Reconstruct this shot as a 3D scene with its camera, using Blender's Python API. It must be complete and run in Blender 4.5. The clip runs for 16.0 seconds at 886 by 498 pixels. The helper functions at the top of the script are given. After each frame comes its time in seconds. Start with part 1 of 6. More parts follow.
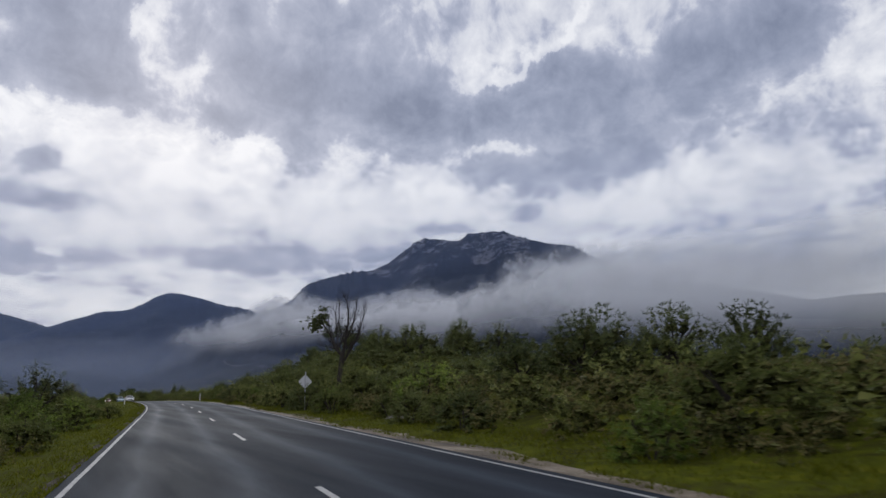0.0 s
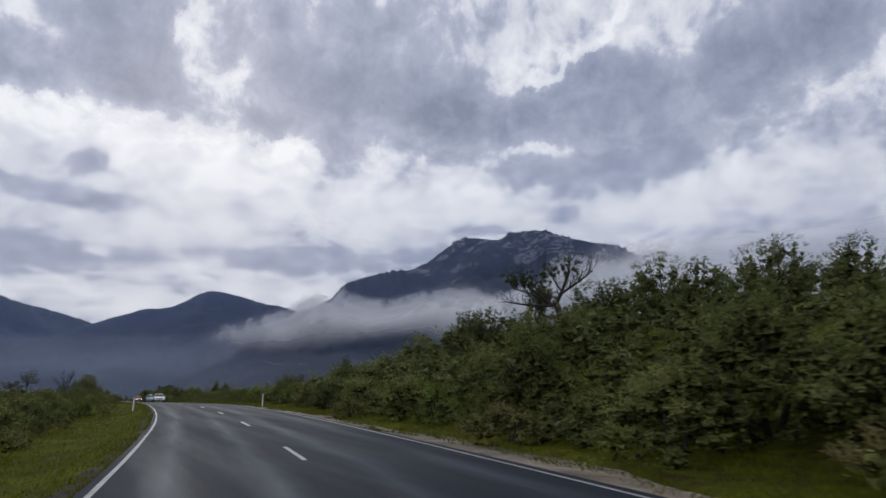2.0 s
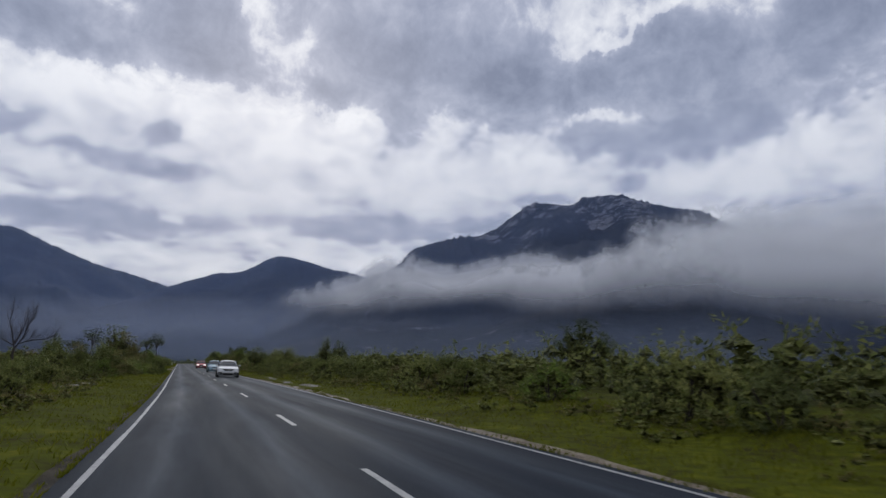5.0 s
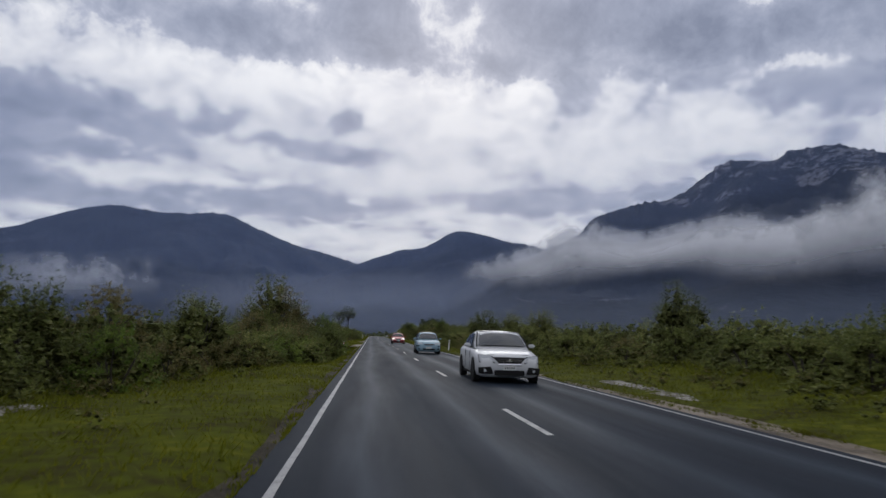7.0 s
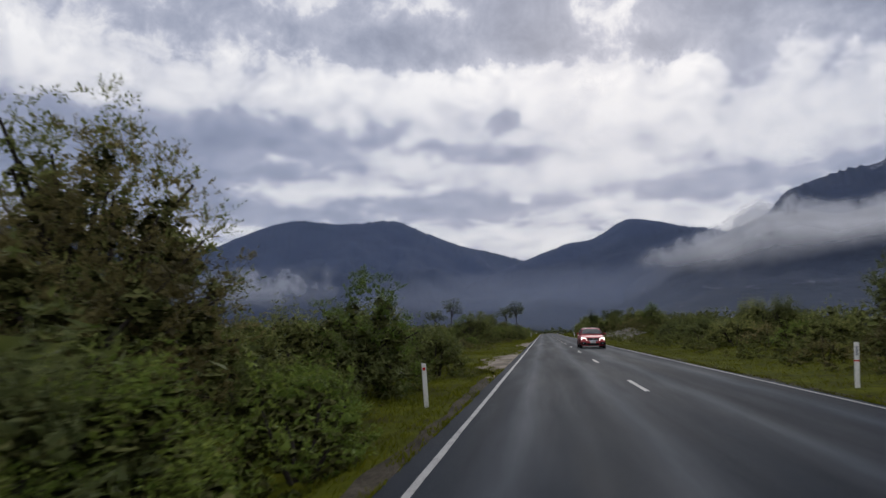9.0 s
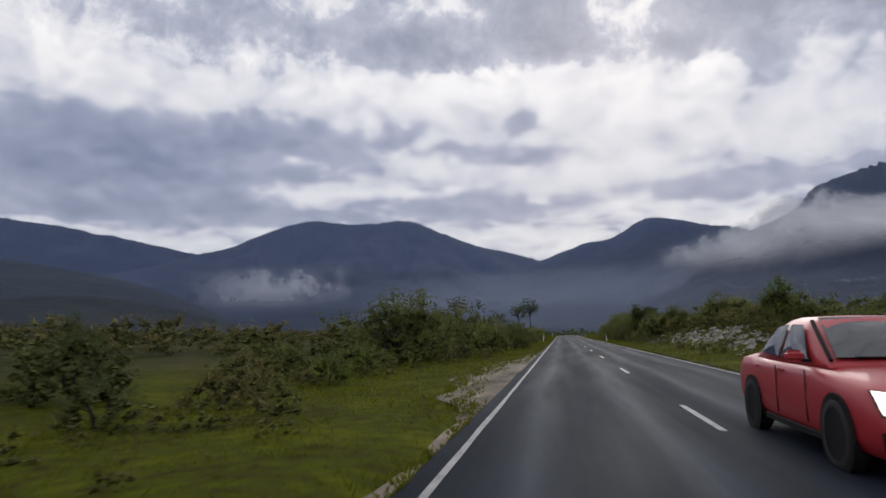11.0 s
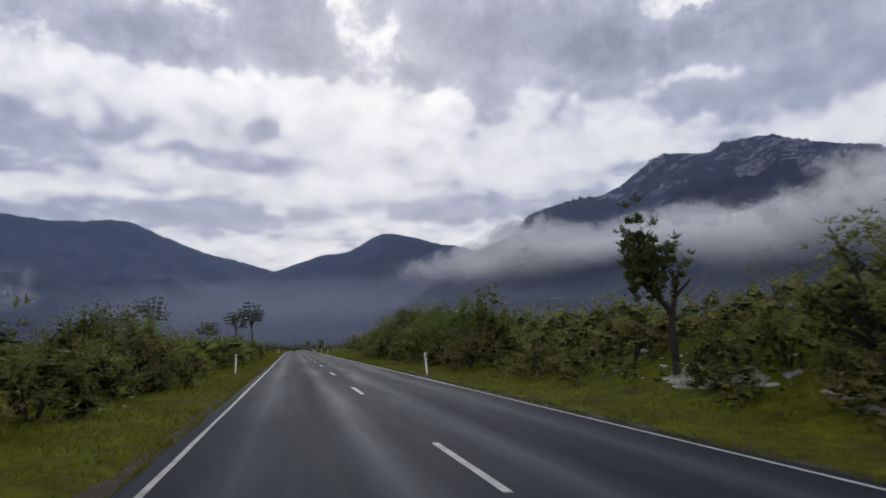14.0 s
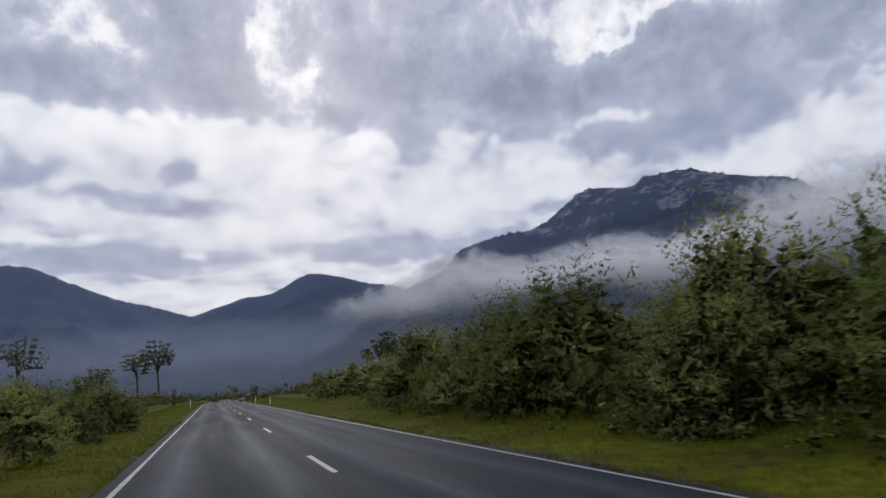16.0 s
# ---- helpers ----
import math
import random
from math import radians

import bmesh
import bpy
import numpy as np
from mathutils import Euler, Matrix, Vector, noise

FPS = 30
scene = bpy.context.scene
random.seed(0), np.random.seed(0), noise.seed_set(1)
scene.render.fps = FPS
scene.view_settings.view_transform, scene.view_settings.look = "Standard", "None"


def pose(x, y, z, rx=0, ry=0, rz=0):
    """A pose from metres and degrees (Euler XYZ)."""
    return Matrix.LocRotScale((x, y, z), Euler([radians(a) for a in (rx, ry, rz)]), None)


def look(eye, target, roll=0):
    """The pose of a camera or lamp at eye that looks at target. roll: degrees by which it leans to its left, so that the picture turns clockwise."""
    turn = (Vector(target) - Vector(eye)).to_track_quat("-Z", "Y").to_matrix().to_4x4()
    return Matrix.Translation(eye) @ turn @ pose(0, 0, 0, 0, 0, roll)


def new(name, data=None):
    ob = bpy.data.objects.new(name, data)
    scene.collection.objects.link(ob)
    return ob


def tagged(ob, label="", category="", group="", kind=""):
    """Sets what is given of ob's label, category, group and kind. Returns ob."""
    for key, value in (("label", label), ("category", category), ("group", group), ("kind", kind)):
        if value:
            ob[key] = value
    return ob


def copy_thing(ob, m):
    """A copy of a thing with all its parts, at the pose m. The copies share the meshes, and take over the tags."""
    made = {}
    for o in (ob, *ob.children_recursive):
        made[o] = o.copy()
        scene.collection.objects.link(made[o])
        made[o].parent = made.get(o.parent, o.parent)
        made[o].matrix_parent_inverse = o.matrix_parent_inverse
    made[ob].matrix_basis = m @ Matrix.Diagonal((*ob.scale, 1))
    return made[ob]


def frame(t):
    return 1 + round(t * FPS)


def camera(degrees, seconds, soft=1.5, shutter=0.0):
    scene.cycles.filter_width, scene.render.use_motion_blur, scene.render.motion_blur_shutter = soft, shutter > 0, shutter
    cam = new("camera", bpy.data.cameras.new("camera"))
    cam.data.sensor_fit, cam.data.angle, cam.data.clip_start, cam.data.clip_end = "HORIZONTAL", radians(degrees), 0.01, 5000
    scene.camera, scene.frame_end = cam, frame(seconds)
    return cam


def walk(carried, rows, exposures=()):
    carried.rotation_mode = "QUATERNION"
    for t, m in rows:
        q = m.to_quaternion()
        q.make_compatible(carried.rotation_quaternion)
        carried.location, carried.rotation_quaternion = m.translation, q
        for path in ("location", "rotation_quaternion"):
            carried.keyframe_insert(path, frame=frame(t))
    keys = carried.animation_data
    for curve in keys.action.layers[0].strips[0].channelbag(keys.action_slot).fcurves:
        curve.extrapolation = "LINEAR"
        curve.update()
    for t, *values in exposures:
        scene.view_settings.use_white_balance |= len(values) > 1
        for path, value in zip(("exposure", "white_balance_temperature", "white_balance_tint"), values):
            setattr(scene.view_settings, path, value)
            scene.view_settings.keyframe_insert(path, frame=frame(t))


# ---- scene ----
# The camera rides along the left lane, 1.3 m above the road.
cam = camera(68.5, 16.0, soft=1.5, shutter=0.1)
PATH = [
    (0.0, pose(-12.86, -115.98, -0.40, 102.95, 1.00, -30.05)),
    (0.5, pose(-11.51, -105.80, -0.24, 101.89, 1.85, -28.93)),
    (1.0, pose(-10.12, -95.64, -0.06, 102.60, 0.83, -29.19)),
    (1.5, pose(-8.75, -85.21, 0.17, 102.79, -0.05, -27.86)),
    (2.0, pose(-7.28, -74.58, 0.31, 103.11, 0.04, -27.04)),
    (2.5, pose(-5.95, -63.95, 0.45, 104.23, -0.59, -26.52)),
    (3.0, pose(-4.76, -53.33, 0.65, 103.55, -0.59, -25.63)),
    (3.5, pose(-3.83, -42.68, 0.83, 102.78, -0.80, -25.24)),
    (4.0, pose(-3.17, -31.99, 1.01, 101.97, -1.08, -24.82)),
    (4.5, pose(-2.74, -21.30, 1.19, 101.14, -1.32, -23.84)),
    (5.0, pose(-2.56, -10.62, 1.30, 100.34, -1.38, -21.78)),
    (5.5, pose(-2.40, 0.00, 1.30, 99.61, -1.16, -18.12)),
    (6.0, pose(-2.27, 10.55, 1.30, 98.97, -0.52, -12.34)),
    (6.5, pose(-2.27, 20.93, 1.29, 97.98, -1.60, -8.52)),
    (7.0, pose(-2.39, 31.12, 1.28, 97.61, -1.60, -6.27)),
    (7.5, pose(-2.24, 41.57, 1.29, 97.09, -0.01, -2.73)),
    (8.0, pose(-2.14, 52.26, 1.31, 96.43, 0.01, 1.96)),
    (8.5, pose(-2.14, 63.05, 1.33, 96.51, -0.61, 5.48)),
    (9.0, pose(-2.05, 73.78, 1.26, 97.27, 0.56, 8.70)),
    (9.5, pose(-2.00, 84.20, 1.30, 97.62, 1.10, 10.99)),
    (10.0, pose(-1.99, 94.42, 1.30, 97.67, 1.17, 12.15)),
    (10.5, pose(-1.99, 104.53, 1.30, 97.56, 0.92, 11.96)),
    (11.0, pose(-2.01, 114.62, 1.30, 97.39, 0.52, 10.21)),
    (11.5, pose(-2.06, 124.78, 1.31, 97.28, 0.12, 6.66)),
    (12.0, pose(-2.08, 135.10, 1.28, 97.36, -0.11, 1.12)),
    (12.5, pose(-2.12, 145.74, 1.27, 97.46, -0.33, -4.31)),
    (13.0, pose(-2.08, 156.51, 1.31, 97.80, 1.11, -7.24)),
    (13.5, pose(-2.01, 167.35, 1.30, 98.04, 0.66, -10.36)),
    (14.0, pose(-1.84, 178.07, 1.30, 98.37, 0.71, -12.90)),
    (14.5, pose(-1.83, 188.72, 1.33, 99.27, -0.22, -16.15)),
    (15.0, pose(-1.81, 199.36, 1.32, 99.41, 1.35, -17.39)),
    (15.5, pose(-1.70, 210.30, 1.40, 100.78, 2.86, -17.30)),
    (16.0, pose(-1.82, 221.09, 1.29, 101.67, 3.11, -19.11)),
]
walk(cam, PATH, [(0.0, 0.04, 6150, 9), (5.5, 0.0, 6050, 9), (7.0, 0.03, 6150, 9), (9.5, 0.12, 6400, 9), (12.0, 0.2, 6450, 9), (16.0, 0.24, 6320, 9)])

# ---- sky, sun ----
SUN_AZ, SUN_EL = radians(6.0), radians(24.0)   # to the right of the road's line
world = bpy.data.worlds.new("overcast_sky")
scene.world = world
world.use_nodes = True
WT = world.node_tree
for n_ in list(WT.nodes):
    WT.nodes.remove(n_)


def wnode(kind, **sets):
    n_ = WT.nodes.new(kind)
    for key, value in sets.items():
        if key == "op":
            n_.operation = value
        else:
            n_.inputs[int(key[1:])].default_value = value
    return n_


def wlink(a, b, i=0, o=0):
    WT.links.new(a.outputs[o], b.inputs[i])
    return b


def wmath(op, a, b=None, c=None, clamp=False):
    n_ = WT.nodes.new("ShaderNodeMath")
    n_.operation, n_.use_clamp = op, clamp
    for i, v in enumerate((a, b, c)):
        if v is None:
            continue
        if isinstance(v, (int, float)):
            n_.inputs[i].default_value = v
        else:
            WT.links.new(v, n_.inputs[i])
    return n_.outputs[0]


w_coord = wnode("ShaderNodeTexCoord")
w_dir = w_coord.outputs[0]
w_sep = wnode("ShaderNodeSeparateXYZ")
WT.links.new(w_dir, w_sep.inputs[0])
# bearing to the left of +y and height above the horizon, in degrees
w_az = wmath("MULTIPLY", wmath("ARCTAN2", wmath("MULTIPLY", w_sep.outputs[0], -1.0), w_sep.outputs[1]), 57.2958)
w_el = wmath("MULTIPLY", wmath("ARCSINE", w_sep.outputs[2]), 57.2958)


# the clouds lie in a layer: towards the horizon they are seen flatter
w_layer = wmath("MULTIPLY", wmath("LOGARITHM", wmath("ADD", wmath("MAXIMUM", w_el, -4.0), 6.0), math.e), 28.0)
w_plane = wnode("ShaderNodeCombineXYZ")
WT.links.new(w_az, w_plane.inputs[0])
WT.links.new(w_layer, w_plane.inputs[1])


def wnoise(size, detail, rough, seed=0.0, stretch=1.0, distort=0.0):
    """Noise over the cloud layer; size: the breadth of its forms in degrees."""
    mp = wnode("ShaderNodeMapping")
    WT.links.new(w_plane.outputs[0], mp.inputs[0])
    mp.inputs["Scale"].default_value, mp.inputs["Location"].default_value = (1 / (size * stretch), 1 / size, 1), (seed, seed * 1.7, seed * 0.6)
    n_ = wnode("ShaderNodeTexNoise")
    WT.links.new(mp.outputs[0], n_.inputs["Vector"])
    n_.inputs["Scale"].default_value, n_.inputs["Detail"].default_value = 1.0, detail
    n_.inputs["Roughness"].default_value, n_.inputs["Distortion"].default_value = rough, distort
    return n_


def wstep(value, lo, hi):
    n_ = wnode("ShaderNodeMapRange")
    n_.interpolation_type = "SMOOTHSTEP"
    WT.links.new(value, n_.inputs[0])
    n_.inputs[1].default_value, n_.inputs[2].default_value = lo, hi
    return n_.outputs[0]


# ragged cloud edges: the bearing and height are shifted by noise, coarse and fine
def shifted(value, rows):
    for sock, size in rows:
        value = wmath("MULTIPLY_ADD", wmath("SUBTRACT", sock, 0.5), size, value)
    return value


w_c1, w_c2 = wnode("ShaderNodeSeparateXYZ"), wnode("ShaderNodeSeparateXYZ")
WT.links.new(wnoise(7.0, 3.0, 0.55, 1.3).outputs["Color"], w_c1.inputs[0])
WT.links.new(wnoise(2.4, 5.0, 0.6, 4.1).outputs["Color"], w_c2.inputs[0])
az2 = shifted(w_az, ((w_c1.outputs[0], 6.0), (w_c2.outputs[0], 5.0)))
el2 = shifted(w_el, ((w_c1.outputs[1], 3.0), (w_c2.outputs[1], 3.0)))
w_vec = wnode("ShaderNodeCombineXYZ")
WT.links.new(az2, w_vec.inputs[0])
WT.links.new(el2, w_vec.inputs[1])
w_calm = wnode("ShaderNodeCombineXYZ")
WT.links.new(shifted(w_az, ((w_c1.outputs[0], 3.0), (w_c2.outputs[0], 4.0))), w_calm.inputs[0])
WT.links.new(shifted(w_el, ((w_c1.outputs[1], 0.8), (w_c2.outputs[1], 1.3))), w_calm.inputs[1])

# cloud masses: bearing, height, half length, half breadth, slant, weight (dark > 0, bright < 0)
DARK_BANKS = [
    (9.5, 24.7, 11.0, 2.0, 5, 1.0), (1.6, 29.0, 3.4, 2.8, 30, 0.75), (8.9, 22.9, 3.2, 1.0, 0, 0.5), (-1.4, 25.7, 3.2, 2.0, 0, 0.55),
    (-17.3, 31.6, 11.5, 3.0, 0, 0.6), (-20.8, 26.5, 10.5, 2.6, 10, 1.0), (-28.9, 23.8, 5.6, 2.4, 10, 0.9), (-15.1, 23.4, 5.0, 2.2, 0, 0.6),
    (-16.6, 20.3, 3.2, 1.6, 0, 0.45), (-41.5, 25.6, 6.2, 3.4, -10, 1.0), (-39.1, 19.2, 5.6, 1.5, 0, 0.6), (-56.8, 26.6, 8.6, 2.8, -5, 1.0),
]
SIDE_BANKS = [
    (-61.0, 30.0, 6.0, 3.0, 0, 0.7), (-48.2, 21.4, 8.0, 3.2, 0, 0.5), (35.4, 14.0, 9.4, 3.2, 0, 1.1), (28.2, 16.6, 4.6, 1.7, 0, 0.55),
    (19.4, 16.3, 4.6, 1.6, 0, 0.8), (32.0, 25.0, 11.0, 2.0, 0, 0.42), (-10.6, 22.9, 2.6, 1.0, 0, 0.35), (12.0, 31.0, 14.0, 2.4, 0, 0.4), (-66.0, 20.0, 6.0, 4.0, 0, 0.4),
]
LOW_BANDS = [
    (3.2, 18.2, 1.5, 0.8, -20, 0.75), (7.5, 15.4, 5.6, 0.9, 0, 0.4), (8.0, 10.7, 8.6, 1.1, 0, 0.7), (25.2, 10.0, 8.0, 1.0, 0, 0.65),
    (-15.0, 11.9, 9.0, 0.9, 0, 0.68), (-29.9, 14.7, 2.6, 0.6, 0, 0.75), (40.0, 10.0, 8.0, 1.1, 0, 0.5), (-61.0, 12.0, 7.0, 3.0, 0, 0.3),
    (13.4, 17.2, 2.0, 0.7, -15, 0.6), (9.2, 16.4, 1.6, 0.5, 10, 0.4), (20.5, 13.6, 3.0, 0.5, 0, 0.4), (-24.6, 12.6, 4.0, 0.6, 0, 0.4), (0.0, 15.6, 4.0, 0.5, 5, 0.3), (16.0, 14.0, 5.0, 0.8, 0, 0.3),
]
BRIGHT_GAPS = [
    (-40.6, 30.0, 6.2, 0.55, -38, -0.85), (-34.3, 27.5, 1.8, 1.3, 0, -0.6), (-34.6, 21.3, 2.0, 0.5, 0, -0.4), (-13.4, 20.3, 2.4, 1.4, 0, -0.8),
    (-26.3, 17.5, 6.5, 1.2, 0, -0.5), (1.0, 20.9, 9.0, 1.9, 0, -0.45), (-2.6, 29.6, 0.7, 2.2, 20, -0.5), (-48.4, 16.0, 6.0, 2.2, 0, -0.4),
    (-58.7, 16.4, 3.6, 2.4, 0, -0.4), (-14.4, 9.1, 6.0, 0.8, 0, -0.3), (-7.4, 18.5, 5.5, 2.0, 0, -0.5), (-21.6, 15.2, 5.5, 1.2, 0, -0.4),
]
SLITS = [
    (22.3, 11.8, 1.8, 0.4, 0, -0.85), (17.8, 12.2, 1.8, 0.35, 0, -0.85), (13.6, 12.2, 1.8, 0.4, 0, -0.85), (9.8, 12.5, 1.4, 0.35, 0, -0.7), (11.2, 14.6, 1.4, 0.8, 0, -0.6),
    (-37.2, 21.5, 2.0, 0.5, 0, -0.3), (37.7, 20.3, 8.0, 2.0, 0, -0.25), (18.0, 20.4, 7.0, 1.5, 0, -0.3), (5.1, 8.2, 5.0, 0.9, 0, -0.3), (-65.0, 27.8, 1.7, 3.0, 0, -0.5), (-1.6, 13.2, 5.0, 0.8, 0, -0.2),
]
w_sum = wmath("MULTIPLY", wmath("SUBTRACT", wnoise(11.0, 4.0, 0.5, 2.3, 1.3).outputs[0], 0.5), 0.7)
for k_, (a_, e_, ra_, re_, tilt_, s_) in enumerate(LOW_BANDS + SLITS + DARK_BANKS + SIDE_BANKS + BRIGHT_GAPS):
    mp_ = wnode("ShaderNodeMapping")
    mp_.vector_type = "TEXTURE"
    WT.links.new((w_calm if k_ < len(LOW_BANDS + SLITS) else w_vec).outputs[0], mp_.inputs[0])
    mp_.inputs["Location"].default_value = (a_, e_, 0)
    mp_.inputs["Rotation"].default_value = (0, 0, radians(tilt_))
    mp_.inputs["Scale"].default_value = (ra_, re_, 1)
    v3 = wnode("ShaderNodeVectorMath", op="DOT_PRODUCT")
    WT.links.new(mp_.outputs[0], v3.inputs[0])
    WT.links.new(mp_.outputs[0], v3.inputs[1])
    w_sum = wmath("MULTIPLY_ADD", wmath("EXPONENT", wmath("MULTIPLY", wmath("POWER", v3.outputs["Value"], 1.3), -0.75)), s_ * 0.85, w_sum)
# torn and billowed detail, then a firm edge where the cloud thickens
w_torn = wmath("SUBTRACT", wnoise(4.2, 7.0, 0.58, 7.7, 1.2, 0.35).outputs[0], 0.5)
w_fine = wmath("SUBTRACT", wnoise(1.9, 7.0, 0.56, 3.3, 1.25, 0.5).outputs[0], 0.5)
w_streak = wmath("SUBTRACT", wnoise(2.3, 6.0, 0.6, 11.2, 2.0, 0.4).outputs[0], 0.5)
w_low = wmath("SUBTRACT", 1.0, wstep(w_el, 13.0, 22.0))
w_dense = wmath("MULTIPLY_ADD", w_torn, 1.25, wmath("MULTIPLY_ADD", w_fine, 0.8, wmath("MULTIPLY_ADD", wmath("MULTIPLY", w_streak, w_low), 1.3, w_sum)))
w_edge = wstep(w_dense, 0.04, 0.40)
w_body = wmath("MULTIPLY_ADD", w_dense, 0.36, 0.16)
w_tone = wmath("ADD", wmath("MULTIPLY_ADD", w_edge, 0.24, w_body), wmath("MULTIPLY_ADD", w_torn, 0.5, wmath("MULTIPLY", w_fine, 0.16)))
w_ramp = wnode("ShaderNodeValToRGB")
WT.links.new(w_tone, w_ramp.inputs[0])
for i_, (pos_, col_) in enumerate([(0.0, (0.87, 0.845, 0.845)), (0.16, (0.70, 0.69, 0.725)), (0.42, (0.47, 0.48, 0.565)),
                                   (0.68, (0.32, 0.34, 0.43)), (0.95, (0.215, 0.235, 0.315))]):
    el_ = w_ramp.color_ramp.elements[i_] if i_ < 2 else w_ramp.color_ramp.elements.new(pos_)
    el_.position, el_.color = pos_, (*col_, 1)
sky = wnode("ShaderNodeTexSky")
sky.sky_type, sky.sun_disc = "NISHITA", False
sky.sun_elevation, sky.sun_rotation = SUN_EL, SUN_AZ
w_mix = wnode("ShaderNodeMixRGB")
w_mix.inputs[0].default_value = 0.94
w_scale = wnode("ShaderNodeVectorMath", op="SCALE")
WT.links.new(sky.outputs[0], w_scale.inputs[0])
w_scale.inputs["Scale"].default_value = 0.1
WT.links.new(w_scale.outputs[0], w_mix.inputs[1])
WT.links.new(w_ramp.outputs[0], w_mix.inputs[2])
w_bg = wnode("ShaderNodeBackground")
WT.links.new(w_mix.outputs[0], w_bg.inputs[0])
w_bg.inputs[1].default_value = 1.0
w_out = wnode("ShaderNodeOutputWorld")
WT.links.new(w_bg.outputs[0], w_out.inputs[0])

sun_data = bpy.data.lights.new("sun", "SUN")
sun_data.energy, sun_data.angle, sun_data.color = 0.6, radians(25), (1.0, 0.96, 0.9)
sun = new("sun", sun_data)
sun.matrix_world = look((0, 0, 60), (-60 * math.sin(SUN_AZ), -60 * math.cos(SUN_AZ), 60 - 60 * math.tan(SUN_EL)))

# ---- materials ----
def nodes_of(name):
    m = bpy.data.materials.new(name)
    m.use_nodes = True
    nt = m.node_tree
    return m, nt, nt.nodes["Principled BSDF"]


def tex(nt, vec, scale, detail=4.0, rough=0.55, stretch=None):
    if stretch:
        mp = nt.nodes.new("ShaderNodeMapping")
        nt.links.new(vec, mp.inputs[0])
        mp.inputs["Scale"].default_value = stretch
        vec = mp.outputs[0]
    n_ = nt.nodes.new("ShaderNodeTexNoise")
    nt.links.new(vec, n_.inputs["Vector"])
    n_.inputs["Scale"].default_value, n_.inputs["Detail"].default_value = scale, detail
    n_.inputs["Roughness"].default_value = rough
    return n_.outputs[0]


def ramp(nt, fac, stops):
    r = nt.nodes.new("ShaderNodeValToRGB")
    nt.links.new(fac, r.inputs[0])
    while len(r.color_ramp.elements) < len(stops):
        r.color_ramp.elements.new(0.5)
    for e, (pos, col) in zip(r.color_ramp.elements, stops):
        e.position, e.color = pos, (*col, 1) if len(col) == 3 else col
    return r.outputs[0]


def mix(nt, fac, a, b, kind="MIX"):
    n_ = nt.nodes.new("ShaderNodeMixRGB")
    n_.blend_type = kind
    for i, v in enumerate((fac, a, b)):
        if isinstance(v, (int, float)):
            n_.inputs[i].default_value = v if i == 0 else (v, v, v, 1)
        elif isinstance(v, tuple):
            n_.inputs[i].default_value = (*v, 1)
        else:
            nt.links.new(v, n_.inputs[i])
    return n_.outputs[0]


def calc(nt, op, a, b=0.0, c=0.0, clamp=False):
    n_ = nt.nodes.new("ShaderNodeMath")
    n_.operation, n_.use_clamp = op, clamp
    for i, v in enumerate((a, b, c)):
        if isinstance(v, (int, float)):
            n_.inputs[i].default_value = v
        else:
            nt.links.new(v, n_.inputs[i])
    return n_.outputs[0]


def place(nt):
    return nt.nodes.new("ShaderNodeNewGeometry").outputs["Position"]


def bump(nt, bsdf, height, strength, distance):
    b = nt.nodes.new("ShaderNodeBump")
    nt.links.new(height, b.inputs["Height"])
    b.inputs["Strength"].default_value, b.inputs["Distance"].default_value = strength, distance
    nt.links.new(b.outputs[0], bsdf.inputs["Normal"])


def mottled(name, stops, big, small, rough=0.85, relief=0.02, strength=0.5, metal=0.0, spread=0.5, spec=0.1):
    """A surface of several colours, varied at two scales, in world space."""
    m, nt, b = nodes_of(name)
    v = place(nt)
    f = calc(nt, "ADD", calc(nt, "MULTIPLY", tex(nt, v, big, 5), 1 - spread), calc(nt, "MULTIPLY", tex(nt, v, small, 4), spread))
    nt.links.new(ramp(nt, f, stops), b.inputs["Base Color"])
    b.inputs["Roughness"].default_value, b.inputs["Metallic"].default_value = rough, metal
    b.inputs["Specular IOR Level"].default_value = spec
    if relief:
        bump(nt, b, tex(nt, v, small * 2, 5), strength, relief)
    return m


def leafy(name, dark, mid, light, rough=0.55):
    """Leaves: each leaf its own shade, each plant its own tint, some light through the blade."""
    m, nt, b = nodes_of(name)
    isl = nt.nodes.new("ShaderNodeNewGeometry").outputs["Random Per Island"]
    rnd = nt.nodes.new("ShaderNodeObjectInfo").outputs["Random"]
    patch = tex(nt, place(nt), 0.35, 3)
    clump = tex(nt, place(nt), 2.2, 2, 0.5)
    f = calc(nt, "ADD", calc(nt, "MULTIPLY_ADD", isl, 0.26, calc(nt, "MULTIPLY", calc(nt, "SUBTRACT", clump, 0.5), 0.9)), calc(nt, "MULTIPLY_ADD", rnd, 0.32, calc(nt, "MULTIPLY", patch, 0.5)))
    col = ramp(nt, f, [(0.12, dark), (0.5, mid), (0.95, light)])
    nt.links.new(col, b.inputs["Base Color"])
    b.inputs["Roughness"].default_value = rough
    b.inputs["Specular IOR Level"].default_value = 0.1
    tr = nt.nodes.new("ShaderNodeBsdfTranslucent")
    nt.links.new(col, tr.inputs[0])
    mx = nt.nodes.new("ShaderNodeMixShader")
    mx.inputs[0].default_value = 0.4
    nt.links.new(b.outputs[0], mx.inputs[1])
    nt.links.new(tr.outputs[0], mx.inputs[2])
    nt.links.new(mx.outputs[0], nt.nodes["Material Output"].inputs[0])
    return m


